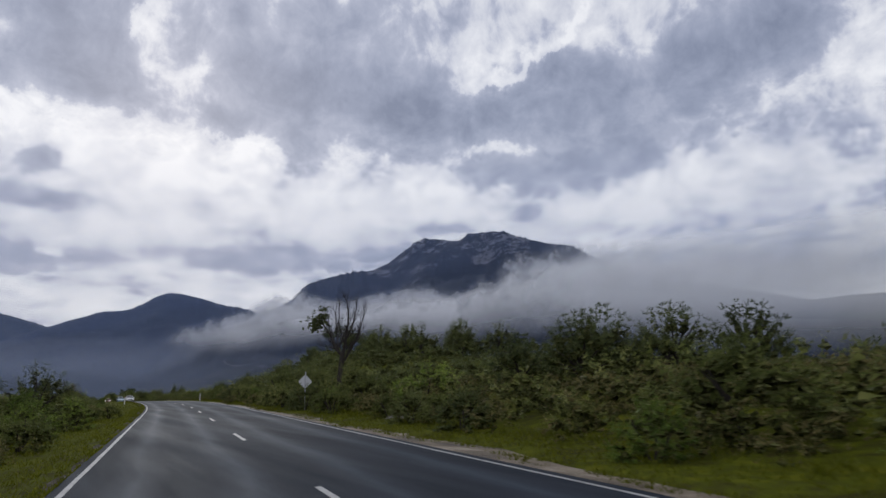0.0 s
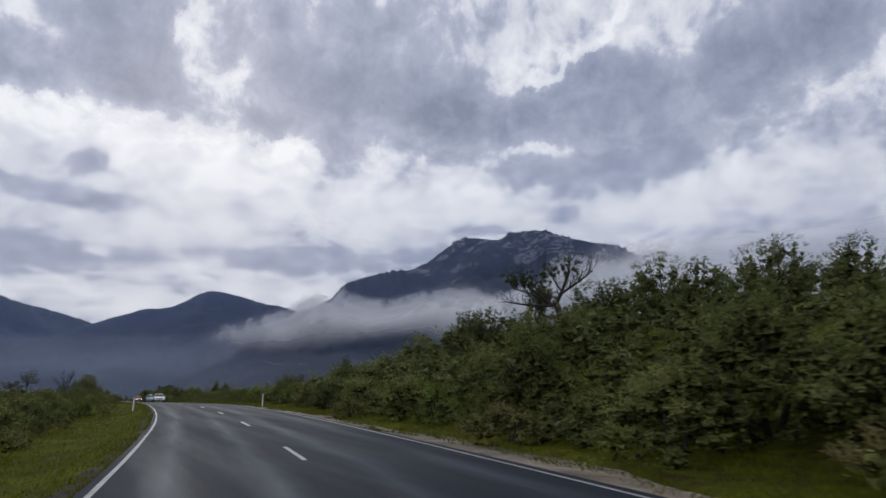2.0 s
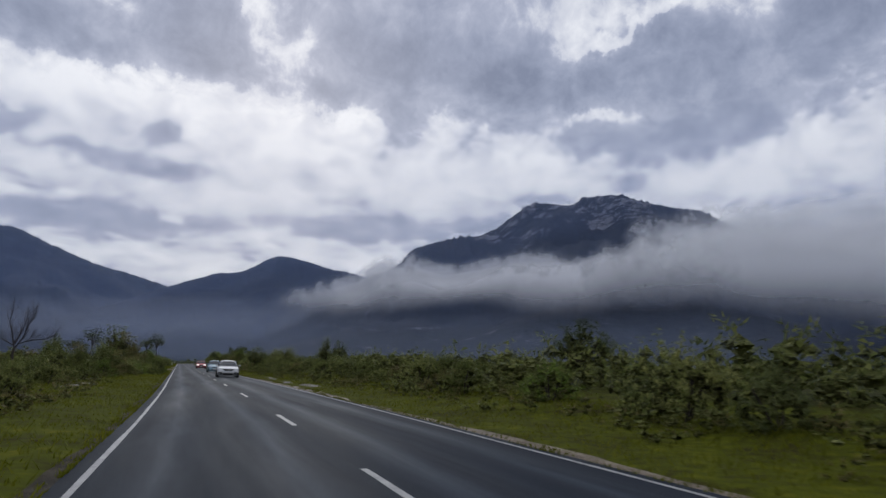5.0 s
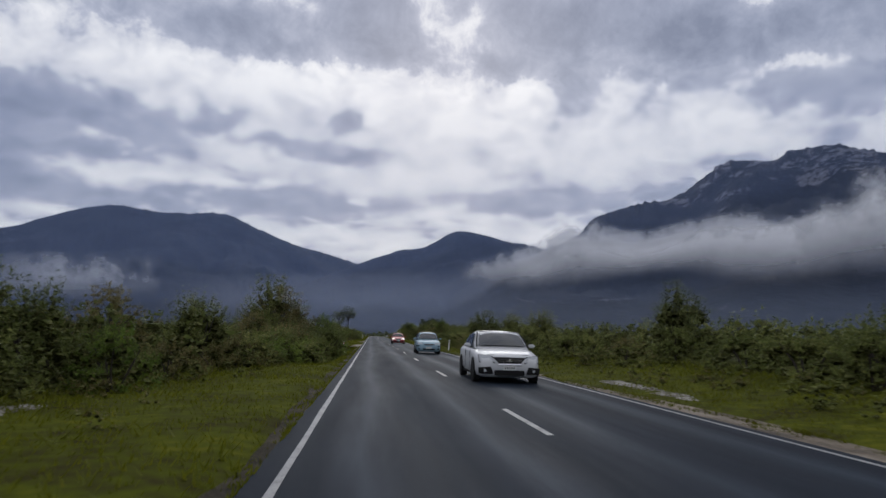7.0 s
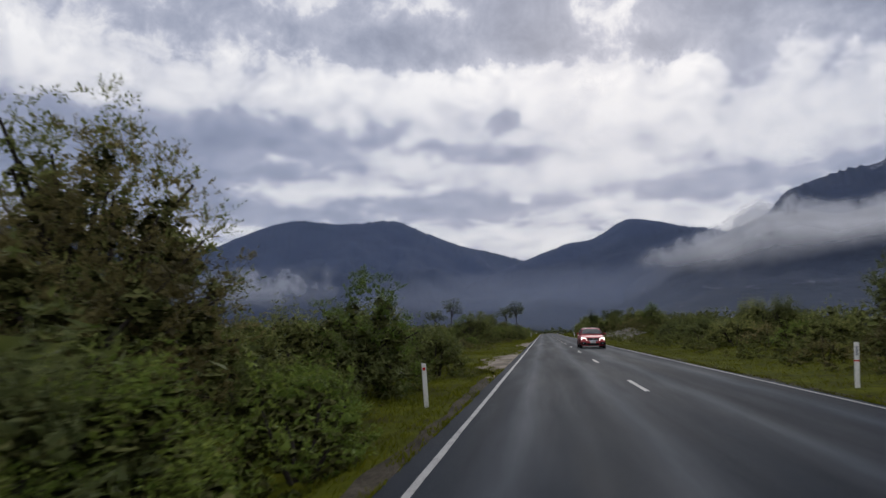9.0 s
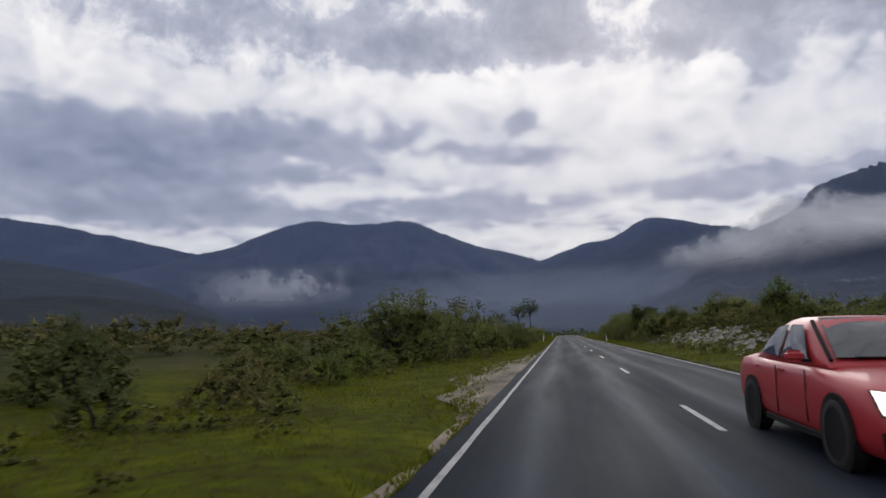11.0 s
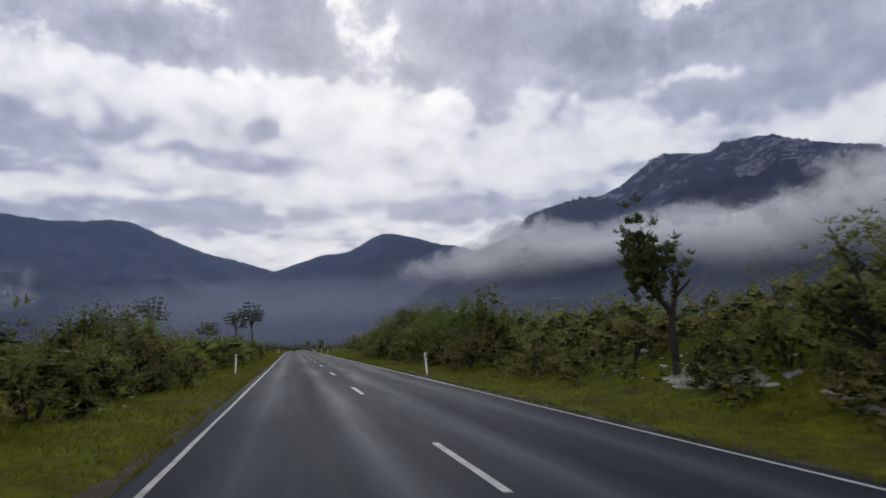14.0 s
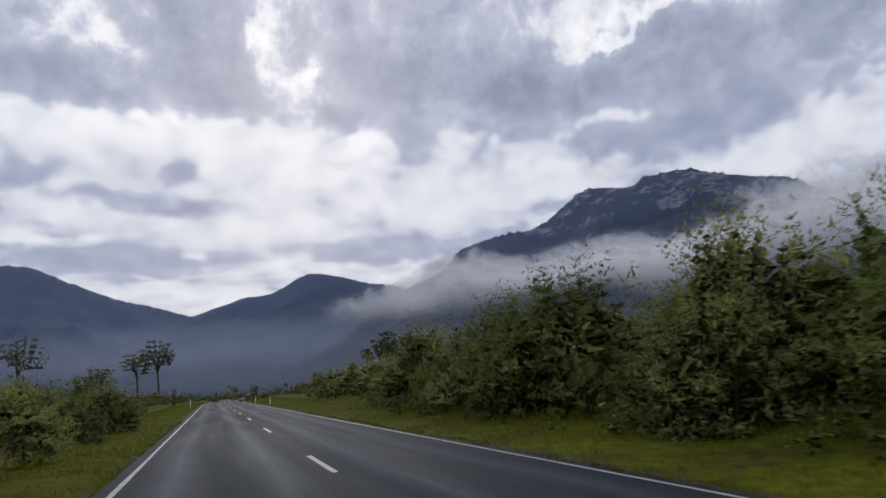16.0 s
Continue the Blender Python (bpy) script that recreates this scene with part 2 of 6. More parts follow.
def plain(name, col, rough=0.5, metal=0.0, coat=0.0):
    m, nt, b = nodes_of(name)
    v = nt.nodes.new("ShaderNodeTexCoord").outputs["Object"]
    n_ = tex(nt, v, 9.0, 5)
    nt.links.new(mix(nt, calc(nt, "MULTIPLY", n_, 0.3), col, tuple(c * 0.75 for c in col)), b.inputs["Base Color"])
    b.inputs["Roughness"].default_value, b.inputs["Metallic"].default_value = rough, metal
    b.inputs["Coat Weight"].default_value = coat
    return m


def glass_dark(name, col):
    m, nt, b = nodes_of(name)
    b.inputs["Base Color"].default_value = (*col, 1)
    b.inputs["Roughness"].default_value, b.inputs["Specular IOR Level"].default_value = 0.04, 0.7
    return m


def lamp_glass(name, col, glow):
    m, nt, b = nodes_of(name)
    b.inputs["Base Color"].default_value = (*col, 1)
    b.inputs["Roughness"].default_value = 0.08
    b.inputs["Emission Color"].default_value = (1, 0.95, 0.85, 1)
    b.inputs["Emission Strength"].default_value = glow
    return m


def asphalt_material():
    m, nt, b = nodes_of("worn_wet_asphalt_sky_sheen")
    v = place(nt)
    uv = nt.nodes.new("ShaderNodeUVMap").outputs[0]
    su = nt.nodes.new("ShaderNodeSeparateXYZ")
    nt.links.new(uv, su.inputs[0])
    lat = su.outputs[0]
    # wheel tracks: 0.75 m either side of each lane's middle
    wob = calc(nt, "MULTIPLY", calc(nt, "SUBTRACT", tex(nt, v, 0.12, 3), 0.5), 0.7)
    a = calc(nt, "ABSOLUTE", calc(nt, "SUBTRACT", calc(nt, "ABSOLUTE", calc(nt, "ADD", lat, wob)), 1.6))
    track = calc(nt, "SUBTRACT", 1.0, calc(nt, "MULTIPLY", calc(nt, "ABSOLUTE", calc(nt, "SUBTRACT", a, 0.78)), 2.2), clamp=True)
    grain = tex(nt, v, 60.0, 3)
    patch = tex(nt, v, 1.1, 7, 0.7, (1.0, 0.07, 1.0))
    f = calc(nt, "ADD", calc(nt, "MULTIPLY", track, 0.22), calc(nt, "ADD", calc(nt, "MULTIPLY", patch, 0.6), calc(nt, "MULTIPLY", grain, 0.25)))
    # Besides wear, the bluish base and paler tracks paint in the sky's sheen.
    nt.links.new(ramp(nt, f, [(0.3, (0.0085, 0.0118, 0.018)), (0.55, (0.0185, 0.0245, 0.036)), (0.9, (0.050, 0.062, 0.084))]), b.inputs["Base Color"])
    damp = tex(nt, v, 1.0, 5, 0.6, (1.0, 0.06, 1.0))
    r = calc(nt, "SUBTRACT", calc(nt, "MULTIPLY_ADD", damp, 0.45, 0.5), calc(nt, "MULTIPLY", track, 0.08))
    nt.links.new(r, b.inputs["Roughness"])
    b.inputs["Specular IOR Level"].default_value = 0.05
    b.inputs["Specular Tint"].default_value = (0.70, 0.86, 1.0, 1)
    bump(nt, b, tex(nt, v, 120.0, 3), 0.35, 0.006)
    return m


def mountain_material(name, forest, scrub, rock, rock_amount):
    m, nt, b = nodes_of(name)
    v = place(nt)
    f = calc(nt, "ADD", calc(nt, "MULTIPLY", tex(nt, v, 0.006, 6), 0.6), calc(nt, "MULTIPLY", tex(nt, v, 0.06, 5), 0.45))
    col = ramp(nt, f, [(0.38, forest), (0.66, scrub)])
    if rock_amount:
        # bare granite slabs, commoner towards the top
        sp = nt.nodes.new("ShaderNodeSeparateXYZ")
        nt.links.new(v, sp.inputs[0])
        high = calc(nt, "MULTIPLY", calc(nt, "SUBTRACT", sp.outputs[2], 260.0), 0.0042, clamp=True)
        slab = calc(nt, "ADD", calc(nt, "MULTIPLY_ADD", tex(nt, v, 0.013, 3, 0.5), 0.62, calc(nt, "MULTIPLY", tex(nt, v, 0.05, 6, 0.72, (1, 1, 1.15)), 0.62)), calc(nt, "MULTIPLY", high, rock_amount))
        k = ramp(nt, slab, [(0.765, (0, 0, 0)), (0.785, (0.6, 0.6, 0.6)), (0.84, (1, 1, 1))])
        col = mix(nt, k, col, rock)
    nt.links.new(col, b.inputs["Base Color"])
    b.inputs["Roughness"].default_value = 0.95
    b.inputs["Specular IOR Level"].default_value = 0.1
    bump(nt, b, tex(nt, v, 0.05, 6), 0.7, 9.0)
    return m


def mist_material(name, col, top, scale, ragged, foot, crest, fade_u, hollow=0.0):
    """Airborne water: a soft scatterer, white for mist, blue for imitated haze. It thickens from its foot (UV v = 0),
    and its upper side and ends are billowed.
    """
    m, nt, b = nodes_of(name)
    nt.nodes.remove(b)
    uv = nt.nodes.new("ShaderNodeUVMap").outputs[0]
    su = nt.nodes.new("ShaderNodeSeparateXYZ")
    nt.links.new(uv, su.inputs[0])
    u, w = su.outputs[0], su.outputs[1]
    air = nt.nodes.new("ShaderNodeUVMap")
    air.uv_map = "Air"
    v = air.outputs[0]
    big = calc(nt, "SUBTRACT", tex(nt, v, scale * 0.4, 3, 0.5), 0.5)
    fold = calc(nt, "SUBTRACT", calc(nt, "ABSOLUTE", calc(nt, "SUBTRACT", tex(nt, v, scale, 3, 0.5), 0.5)), 0.1)
    fine = calc(nt, "SUBTRACT", tex(nt, v, scale * 2.6, 7, 0.64), 0.5)
    puff = calc(nt, "ADD", calc(nt, "MULTIPLY", big, 1.3), calc(nt, "ADD", calc(nt, "MULTIPLY", fold, -1.6), calc(nt, "MULTIPLY", fine, 1.1)))
    w2 = calc(nt, "MULTIPLY_ADD", puff, -ragged, w)
    under = nt.nodes.new("ShaderNodeMapRange")
    over = nt.nodes.new("ShaderNodeMapRange")
    for n_, (lo, hi, a_, b_) in ((under, (0.0, foot, 0.0, 1.0)), (over, (0.80 - crest, 0.80 + crest, 1.0, 0.0))):
        n_.interpolation_type = "SMOOTHSTEP"
        for k_, q in enumerate((lo, hi, a_, b_)):
            n_.inputs[k_ + 1].default_value = q
    nt.links.new(calc(nt, "MULTIPLY_ADD", puff, -ragged * 0.5, w), under.inputs[0])
    nt.links.new(w2, over.inputs[0])
    u2 = calc(nt, "MULTIPLY_ADD", puff, fade_u * 1.4, u)
    ends = calc(nt, "MULTIPLY", calc(nt, "MULTIPLY", u2, 1.0 / fade_u, clamp=True), calc(nt, "MULTIPLY", calc(nt, "SUBTRACT", 1.0, u2), 1.0 / fade_u, clamp=True))
    alpha = calc(nt, "MULTIPLY", calc(nt, "MULTIPLY", under.outputs[0], over.outputs[0]), ends)
    if hollow:
        alpha = calc(nt, "MULTIPLY", alpha, calc(nt, "MULTIPLY_ADD", puff, hollow, 1.0 - hollow * 0.1, clamp=True))
    safe = calc(nt, "MULTIPLY", calc(nt, "MULTIPLY", calc(nt, "SUBTRACT", 1.0, w), 9.0, clamp=True), calc(nt, "MULTIPLY", calc(nt, "MULTIPLY", u, 40.0, clamp=True), calc(nt, "MULTIPLY", calc(nt, "SUBTRACT", 1.0, u), 40.0, clamp=True)))
    alpha = calc(nt, "MULTIPLY", calc(nt, "MULTIPLY", alpha, calc(nt, "MULTIPLY", safe, calc(nt, "MULTIPLY", w, 12.0, clamp=True))), top)
    d = nt.nodes.new("ShaderNodeBsdfDiffuse")
    d.inputs[0].default_value = (*col, 1)
    t = nt.nodes.new("ShaderNodeBsdfTranslucent")
    t.inputs[0].default_value = (*col, 1)
    dt = nt.nodes.new("ShaderNodeMixShader")
    nt.links.new(d.outputs[0], dt.inputs[1])
    nt.links.new(t.outputs[0], dt.inputs[2])
    tp = nt.nodes.new("ShaderNodeBsdfTransparent")
    mx = nt.nodes.new("ShaderNodeMixShader")
    nt.links.new(alpha, mx.inputs[0])
    nt.links.new(tp.outputs[0], mx.inputs[1])
    nt.links.new(dt.outputs[0], mx.inputs[2])
    nt.links.new(mx.outputs[0], nt.nodes["Material Output"].inputs[0])
    return m


ASPHALT = asphalt_material()
PAINT = mottled("worn_road_paint", [(0.3, (0.10, 0.10, 0.10)), (0.48, (0.30, 0.30, 0.30)), (0.75, (0.44, 0.44, 0.43))], 2.5, 40, 0.6, 0.002, 0.3)
SOIL = mottled("mossy_soil", [(0.36, (0.030, 0.025, 0.009)), (0.44, (0.044, 0.046, 0.008)), (0.54, (0.062, 0.072, 0.006)), (0.68, (0.115, 0.112, 0.009))], 0.5, 3.2, 0.95, 0.02, 0.35, 0.0, 0.5, 0.02)


def heath_ground(m):
    """Away from the road the moss gives way to dark olive and brown heath."""
    nt = m.node_tree
    b = nt.nodes["Principled BSDF"]
    moss = b.inputs["Base Color"].links[0].from_socket
    v = place(nt)
    sp = nt.nodes.new("ShaderNodeSeparateXYZ")
    nt.links.new(v, sp.inputs[0])
    out = calc(nt, "SUBTRACT", calc(nt, "ABSOLUTE", sp.outputs[0]), calc(nt, "ADD", calc(nt, "MULTIPLY", calc(nt, "MULTIPLY", sp.outputs[1], -0.01, clamp=True), 14.0), 10.0))
    k = calc(nt, "MULTIPLY_ADD", out, 0.12, calc(nt, "MULTIPLY", calc(nt, "SUBTRACT", tex(nt, v, 0.2, 4), 0.5), 1.5), clamp=True)
    f = calc(nt, "ADD", calc(nt, "MULTIPLY", tex(nt, v, 0.05, 6), 0.55), calc(nt, "MULTIPLY", tex(nt, v, 0.9, 5), 0.45))
    heath = ramp(nt, f, [(0.38, (0.016, 0.020, 0.009)), (0.5, (0.036, 0.040, 0.014)), (0.6, (0.060, 0.054, 0.024)), (0.7, (0.085, 0.080, 0.045))])
    nt.links.new(mix(nt, k, moss, heath), b.inputs["Base Color"])


heath_ground(SOIL)


def gravel_material():
    """Sandy gravel, swept along the road by wheels: pale sand, brown damp streaks, dark stones."""
    m, nt, b = nodes_of("sandy_gravel")
    v = place(nt)
    streak = tex(nt, v, 1.5, 5, 0.6, (1.0, 0.22, 1.0))
    blot = tex(nt, v, 0.8, 4)
    grit = tex(nt, v, 16.0, 4, 0.65)
    f = calc(nt, "ADD", calc(nt, "MULTIPLY_ADD", streak, 0.42, calc(nt, "MULTIPLY", blot, 0.34)), calc(nt, "MULTIPLY", grit, 0.24))
    nt.links.new(ramp(nt, f, [(0.38, (0.045, 0.036, 0.026)), (0.47, (0.115, 0.092, 0.068)), (0.54, (0.20, 0.165, 0.125)), (0.64, (0.36, 0.315, 0.26))]), b.inputs["Base Color"])
    nt.links.new(calc(nt, "MULTIPLY_ADD", blot, 0.7, 0.4), b.inputs["Roughness"])
    b.inputs["Specular IOR Level"].default_value = 0.12
    bump(nt, b, calc(nt, "MULTIPLY_ADD", streak, 1.4, grit), 0.9, 0.05)
    return m


GRAVEL = gravel_material()
DIRT = mottled("dark_verge_dirt", [(0.34, (0.016, 0.014, 0.011)), (0.5, (0.04, 0.034, 0.024)), (0.66, (0.10, 0.085, 0.065))], 1.6, 22, 0.92, 0.03, 0.9)
SAND = mottled("pale_sand", [(0.38, (0.05, 0.044, 0.034)), (0.49, (0.17, 0.157, 0.138)), (0.66, (0.38, 0.365, 0.34))], 1.8, 9, 0.9, 0.03, 0.8)
STONE = mottled("pale_granite", [(0.3, (0.13, 0.125, 0.125)), (0.5, (0.33, 0.32, 0.31)), (0.7, (0.48, 0.47, 0.46))], 2.0, 14, 0.85, 0.04, 0.9)
BARK = mottled("dark_bark", [(0.3, (0.022, 0.019, 0.017)), (0.6, (0.05, 0.043, 0.037)), (0.8, (0.09, 0.08, 0.07))], 3.0, 22, 0.9, 0.02, 0.9)
TEATREE = leafy("teatree_leaf", (0.044, 0.056, 0.017), (0.117, 0.140, 0.038), (0.293, 0.293, 0.098))
BANKSIA = leafy("banksia_leaf", (0.031, 0.042, 0.018), (0.082, 0.101, 0.036), (0.195, 0.216, 0.078))
HEATH = leafy("heath_leaf", (0.050, 0.043, 0.019), (0.142, 0.124, 0.046), (0.288, 0.245, 0.103))
BRIGHT = leafy("young_wattle_leaf", (0.039, 0.060, 0.013), (0.111, 0.163, 0.029), (0.260, 0.312, 0.065))


def inner_material():
    """Old leaves and twigs inside a bush: flecks a few centimetres wide, each of its own tone, with gaps between them."""
    m, nt, b = nodes_of("inner_old_foliage")
    v = place(nt)
    warp = nt.nodes.new("ShaderNodeVectorMath")
    warp.operation = "MULTIPLY"
    nt.links.new(v, warp.inputs[0])
    warp.inputs[1].default_value = (1.0, 1.0, 1.7)
    cell = nt.nodes.new("ShaderNodeTexVoronoi")
    nt.links.new(warp.outputs[0], cell.inputs["Vector"])
    cell.inputs["Scale"].default_value = 17.0
    tone = nt.nodes.new("ShaderNodeSeparateXYZ")
    nt.links.new(cell.outputs["Color"], tone.inputs[0])
    patch = tex(nt, v, 0.6, 3)
    f = calc(nt, "MULTIPLY_ADD", tone.outputs[1], 0.6, calc(nt, "MULTIPLY", patch, 0.5))
    nt.links.new(ramp(nt, f, [(0.2, (0.050, 0.055, 0.020)), (0.55, (0.098, 0.110, 0.036)), (0.9, (0.175, 0.175, 0.065))]), b.inputs["Base Color"])
    b.inputs["Roughness"].default_value, b.inputs["Specular IOR Level"].default_value = 0.9, 0.05
    nt.links.new(calc(nt, "GREATER_THAN", tone.outputs[0], 0.40), b.inputs["Alpha"])
    return m


INNER = inner_material()
GRASS = leafy("verge_grass", (0.058, 0.052, 0.009), (0.098, 0.110, 0.008), (0.165, 0.165, 0.013), 0.6)
# Haze blue is mixed into the forest colours of HILL_FAR and HILL_NEAR.
HILL_FAR = mountain_material("far_forest_haze_blue", (0.009, 0.014, 0.025), (0.019, 0.027, 0.040), (0.09, 0.09, 0.095), 0.0)
HILL_NEAR = mountain_material("granite_slope_haze_blue", (0.005, 0.008, 0.013), (0.014, 0.019, 0.026), (0.125, 0.125, 0.14), 0.125)
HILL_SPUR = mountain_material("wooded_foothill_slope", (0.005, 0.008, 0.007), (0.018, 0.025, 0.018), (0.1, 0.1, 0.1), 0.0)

# ---- the lie of the land ----
LANE = 3.2                                   # from the middle line to an edge line
ROAD_Y = [-330, -200, -116, -85, -64, -53, -43, -32, -21, -10, 4, 20, 60]
ROAD_X = [-53, -25.3, -10.9, -6.78, -4.0, -2.8, -1.86, -1.18, -0.74, -0.43, -0.15, 0, 0]


def road_x(y):
    """Where the middle of the road runs: a left-hand bend, a long straight, then a slow right-hand bend."""
    y = np.asarray(y, float)
    x = np.zeros_like(y)
    for k_ in (-6, -3, 0, 3, 6):
        x += np.interp(y + k_, ROAD_Y, ROAD_X) / 5
    far = np.clip(y - 320, 0, None)
    return x + np.where(far < 400, far ** 2 / 3000, 53.3 + (far - 400) * 0.267)


def road_z(y):
    y = np.asarray(y, float)
    return 0.0168 * -np.logaddexp(0, -(y + 15) / 6.0) * 6.0 * np.where(y > -400, 1, 1)


def bank_slope(y):
    """Cross fall of the bend."""
    return 0.022 * (1 - np.clip((np.asarray(y, float) + 40) / 40, 0, 1))


def smooth(a, b, v):
    q = np.clip((v - a) / (b - a), 0, 1)
    return q * q * (3 - 2 * q)


def bumps(x, y, s, seed=0.0):
    return (np.sin(x * s + 1.3 + seed) * np.cos(y * s * 0.83 + 0.4 + seed * 2) + 0.5 * np.sin(x * s * 2.3 + y * s * 1.9 + seed * 3)
            + 0.25 * np.cos(x * s * 4.7 - y * s * 5.1 + seed)) / 1.75


def shoulder_right(ys):
    return LANE + 0.36 + (0.55 + 0.25 * np.sin(ys * 0.31 + 2.0) + 0.2 * np.sin(ys * 0.83)) * (1 - smooth(-30, 0, ys)) + 0.5 * smooth(18, 24, ys) * (1 - smooth(44, 52, ys))


def shoulder_left(ys):
    return LANE + 0.22 + (1.4 + 0.18 * np.sin(ys * 0.9) + 0.12 * np.sin(ys * 2.3 + 1)) * smooth(124, 131, ys) * (1 - 0.45 * smooth(141, 150, ys)) * (1 - smooth(156, 170, ys)) + 1.1 * smooth(94, 99, ys) * (1 - smooth(106, 112, ys))


def land_z(x, y):
    x, y = np.asarray(x, float), np.asarray(y, float)
    near_y = np.clip(y, -330, 700)
    off = x - road_x(near_y)
    z = np.maximum(road_z(near_y), -4.5) + bank_slope(near_y) * np.clip(off, -5, 5)
    right, left = smooth(5.0, 12.0, off), smooth(4.5, 10.0, -off)
    early = 1 - smooth(-35, 0, near_y)
    rise = smooth(-78, -58, near_y) * (1 - smooth(-34, -8, near_y))
    rocky = smooth(146, 158, near_y) * (1 - smooth(192, 205, near_y))
    z = z + 0.55 * rocky * smooth(7.2, 9.6, off)
    z = z + right * (0.5 + 0.35 * early + 0.4 * rise + 0.9 * rocky + 0.25 * smooth(195, 230, near_y))
    z = z + (2.6 * rise + 0.5 * early) * smooth(9, 20, off) + 0.6 * smooth(14, 60, off)
    z = z - 0.42 * smooth(3.5, 5.2, -off) * (1 - smooth(-16, 2, near_y))
    # the verge drops away from the asphalt before the pull-off
    z = z - 0.38 * smooth(3.7, 4.6, -off) * smooth(55, 68, near_y) * (1 - smooth(97, 110, near_y))
    z = z - 0.15 * left + 0.35 * smooth(8, 16, -off)
    z = z + 0.12 * bumps(x, y, 0.45) * smooth(4.2, 8, np.abs(off)) + 0.5 * bumps(x, y, 0.07, 1.7) * smooth(9, 40, np.abs(off))
    edge = np.where(off > 0, shoulder_right(near_y), shoulder_left(near_y))
    z = z - 0.10 * (1 - smooth(0.0, 0.55, np.abs(off) - edge))
    # away from the road the plain sinks a little, then the slopes begin
    far = np.hypot(x, y - 60)
    return z * (1 - smooth(600, 1200, far)) - 3.0 * smooth(250, 900, far)


def mesh_np(name, verts, faces, uvs=None, smooth_shade=False):
    me = bpy.data.meshes.new(name)
    verts = np.asarray(verts, np.float32)
    faces = np.asarray(faces, np.int32)
    n_, k_ = faces.shape
    me.vertices.add(len(verts))
    me.vertices.foreach_set("co", verts.ravel())
    me.loops.add(n_ * k_)
    me.loops.foreach_set("vertex_index", faces.ravel())
    me.polygons.add(n_)
    me.polygons.foreach_set("loop_start", np.arange(0, n_ * k_, k_, dtype=np.int32))
    me.polygons.foreach_set("loop_total", np.full(n_, k_, np.int32))
    if smooth_shade:
        me.polygons.foreach_set("use_smooth", np.ones(n_, bool))
    if uvs is not None:
        layer = me.uv_layers.new(name="UVMap")
        layer.data.foreach_set("uv", np.asarray(uvs, np.float32)[faces.ravel()].ravel())
    me.update(calc_edges=True)
    return me


def grid_faces(nu, nv):
    i, j = np.meshgrid(np.arange(nu - 1), np.arange(nv - 1), indexing="ij")
    a = (i * nv + j).ravel()
    return np.stack([a, a + nv, a + nv + 1, a + 1], 1)


def thing(name, mesh, material, label="", category="", group="", kind="", parent=None):
    ob = new(name, mesh)
    if material is not None:
        mesh.materials.append(material)
    if parent is not None:
        ob.parent = parent
    return tagged(ob, label, category, group, kind)


def ground():
    xs = np.unique(np.concatenate([np.arange(-16, 16.01, 0.5), np.arange(-60, 61, 2.5), np.arange(-300, 301, 20), np.arange(-4600, 4601, 200)]))
    ys = np.unique(np.concatenate([np.arange(-150, -20, 2.4), np.arange(-20, 215, 1.5), np.arange(215, 330, 2.4), np.arange(-330, 700, 6), np.arange(-1000, 1500, 40), np.arange(-4600, 4601, 200)]))
    X, Y = np.meshgrid(xs, ys, indexing="ij")
    # columns follow the road near it
    Xr = X + np.where(np.abs(X) <= 60, 1, np.clip(1 - (np.abs(X) - 60) / 240, 0, 1)) * road_x(np.clip(Y, -330, 700))
    Z = land_z(Xr, Y)
    me = mesh_np("ground", np.stack([Xr, Y, Z], 2).reshape(-1, 3), grid_faces(len(xs), len(ys)), smooth_shade=True)
    return thing("ground", me, SOIL, "mossy heath ground reaching to the foot of the mountains", "ground", kind="structure")


def ribbon(name, y0, y1, off_a, off_b, lift, step=1.5, cols=2, ragged=(0, 0), seed=0):
    """A strip along the road between two offsets from its middle; ragged: how far each edge wanders."""
    ys = np.arange(y0, y1 + step * 0.5, step)
    rng = np.random.default_rng(int(seed))
    wob = [sum(k_ * np.interp(ys, np.arange(y0 - 9, y1 + 9, d_), rng.normal(0, 1, len(np.arange(y0 - 9, y1 + 9, d_)))) for d_, k_ in ((4.3, 0.8), (1.5, 0.6), (0.7, 0.35))) for _ in (0, 1)]
    a = (off_a(ys) if callable(off_a) else off_a) + ragged[0] * wob[0]
    b = (off_b(ys) if callable(off_b) else off_b) + ragged[1] * wob[1]
    V, U = [], []
    for k_ in range(cols):
        o = a + (b - a) * k_ / (cols - 1)
        x = road_x(ys) + o
        z = road_z(ys) + bank_slope(ys) * np.clip(o, -5, 5) + (lift(ys, o) if callable(lift) else lift)
        V.append(np.stack([x, ys, z], 1))
        U.append(np.stack([o + 0 * ys, ys], 1))
    return mesh_np(name, np.concatenate(V), grid_faces(cols, len(ys)), np.concatenate(U), True)


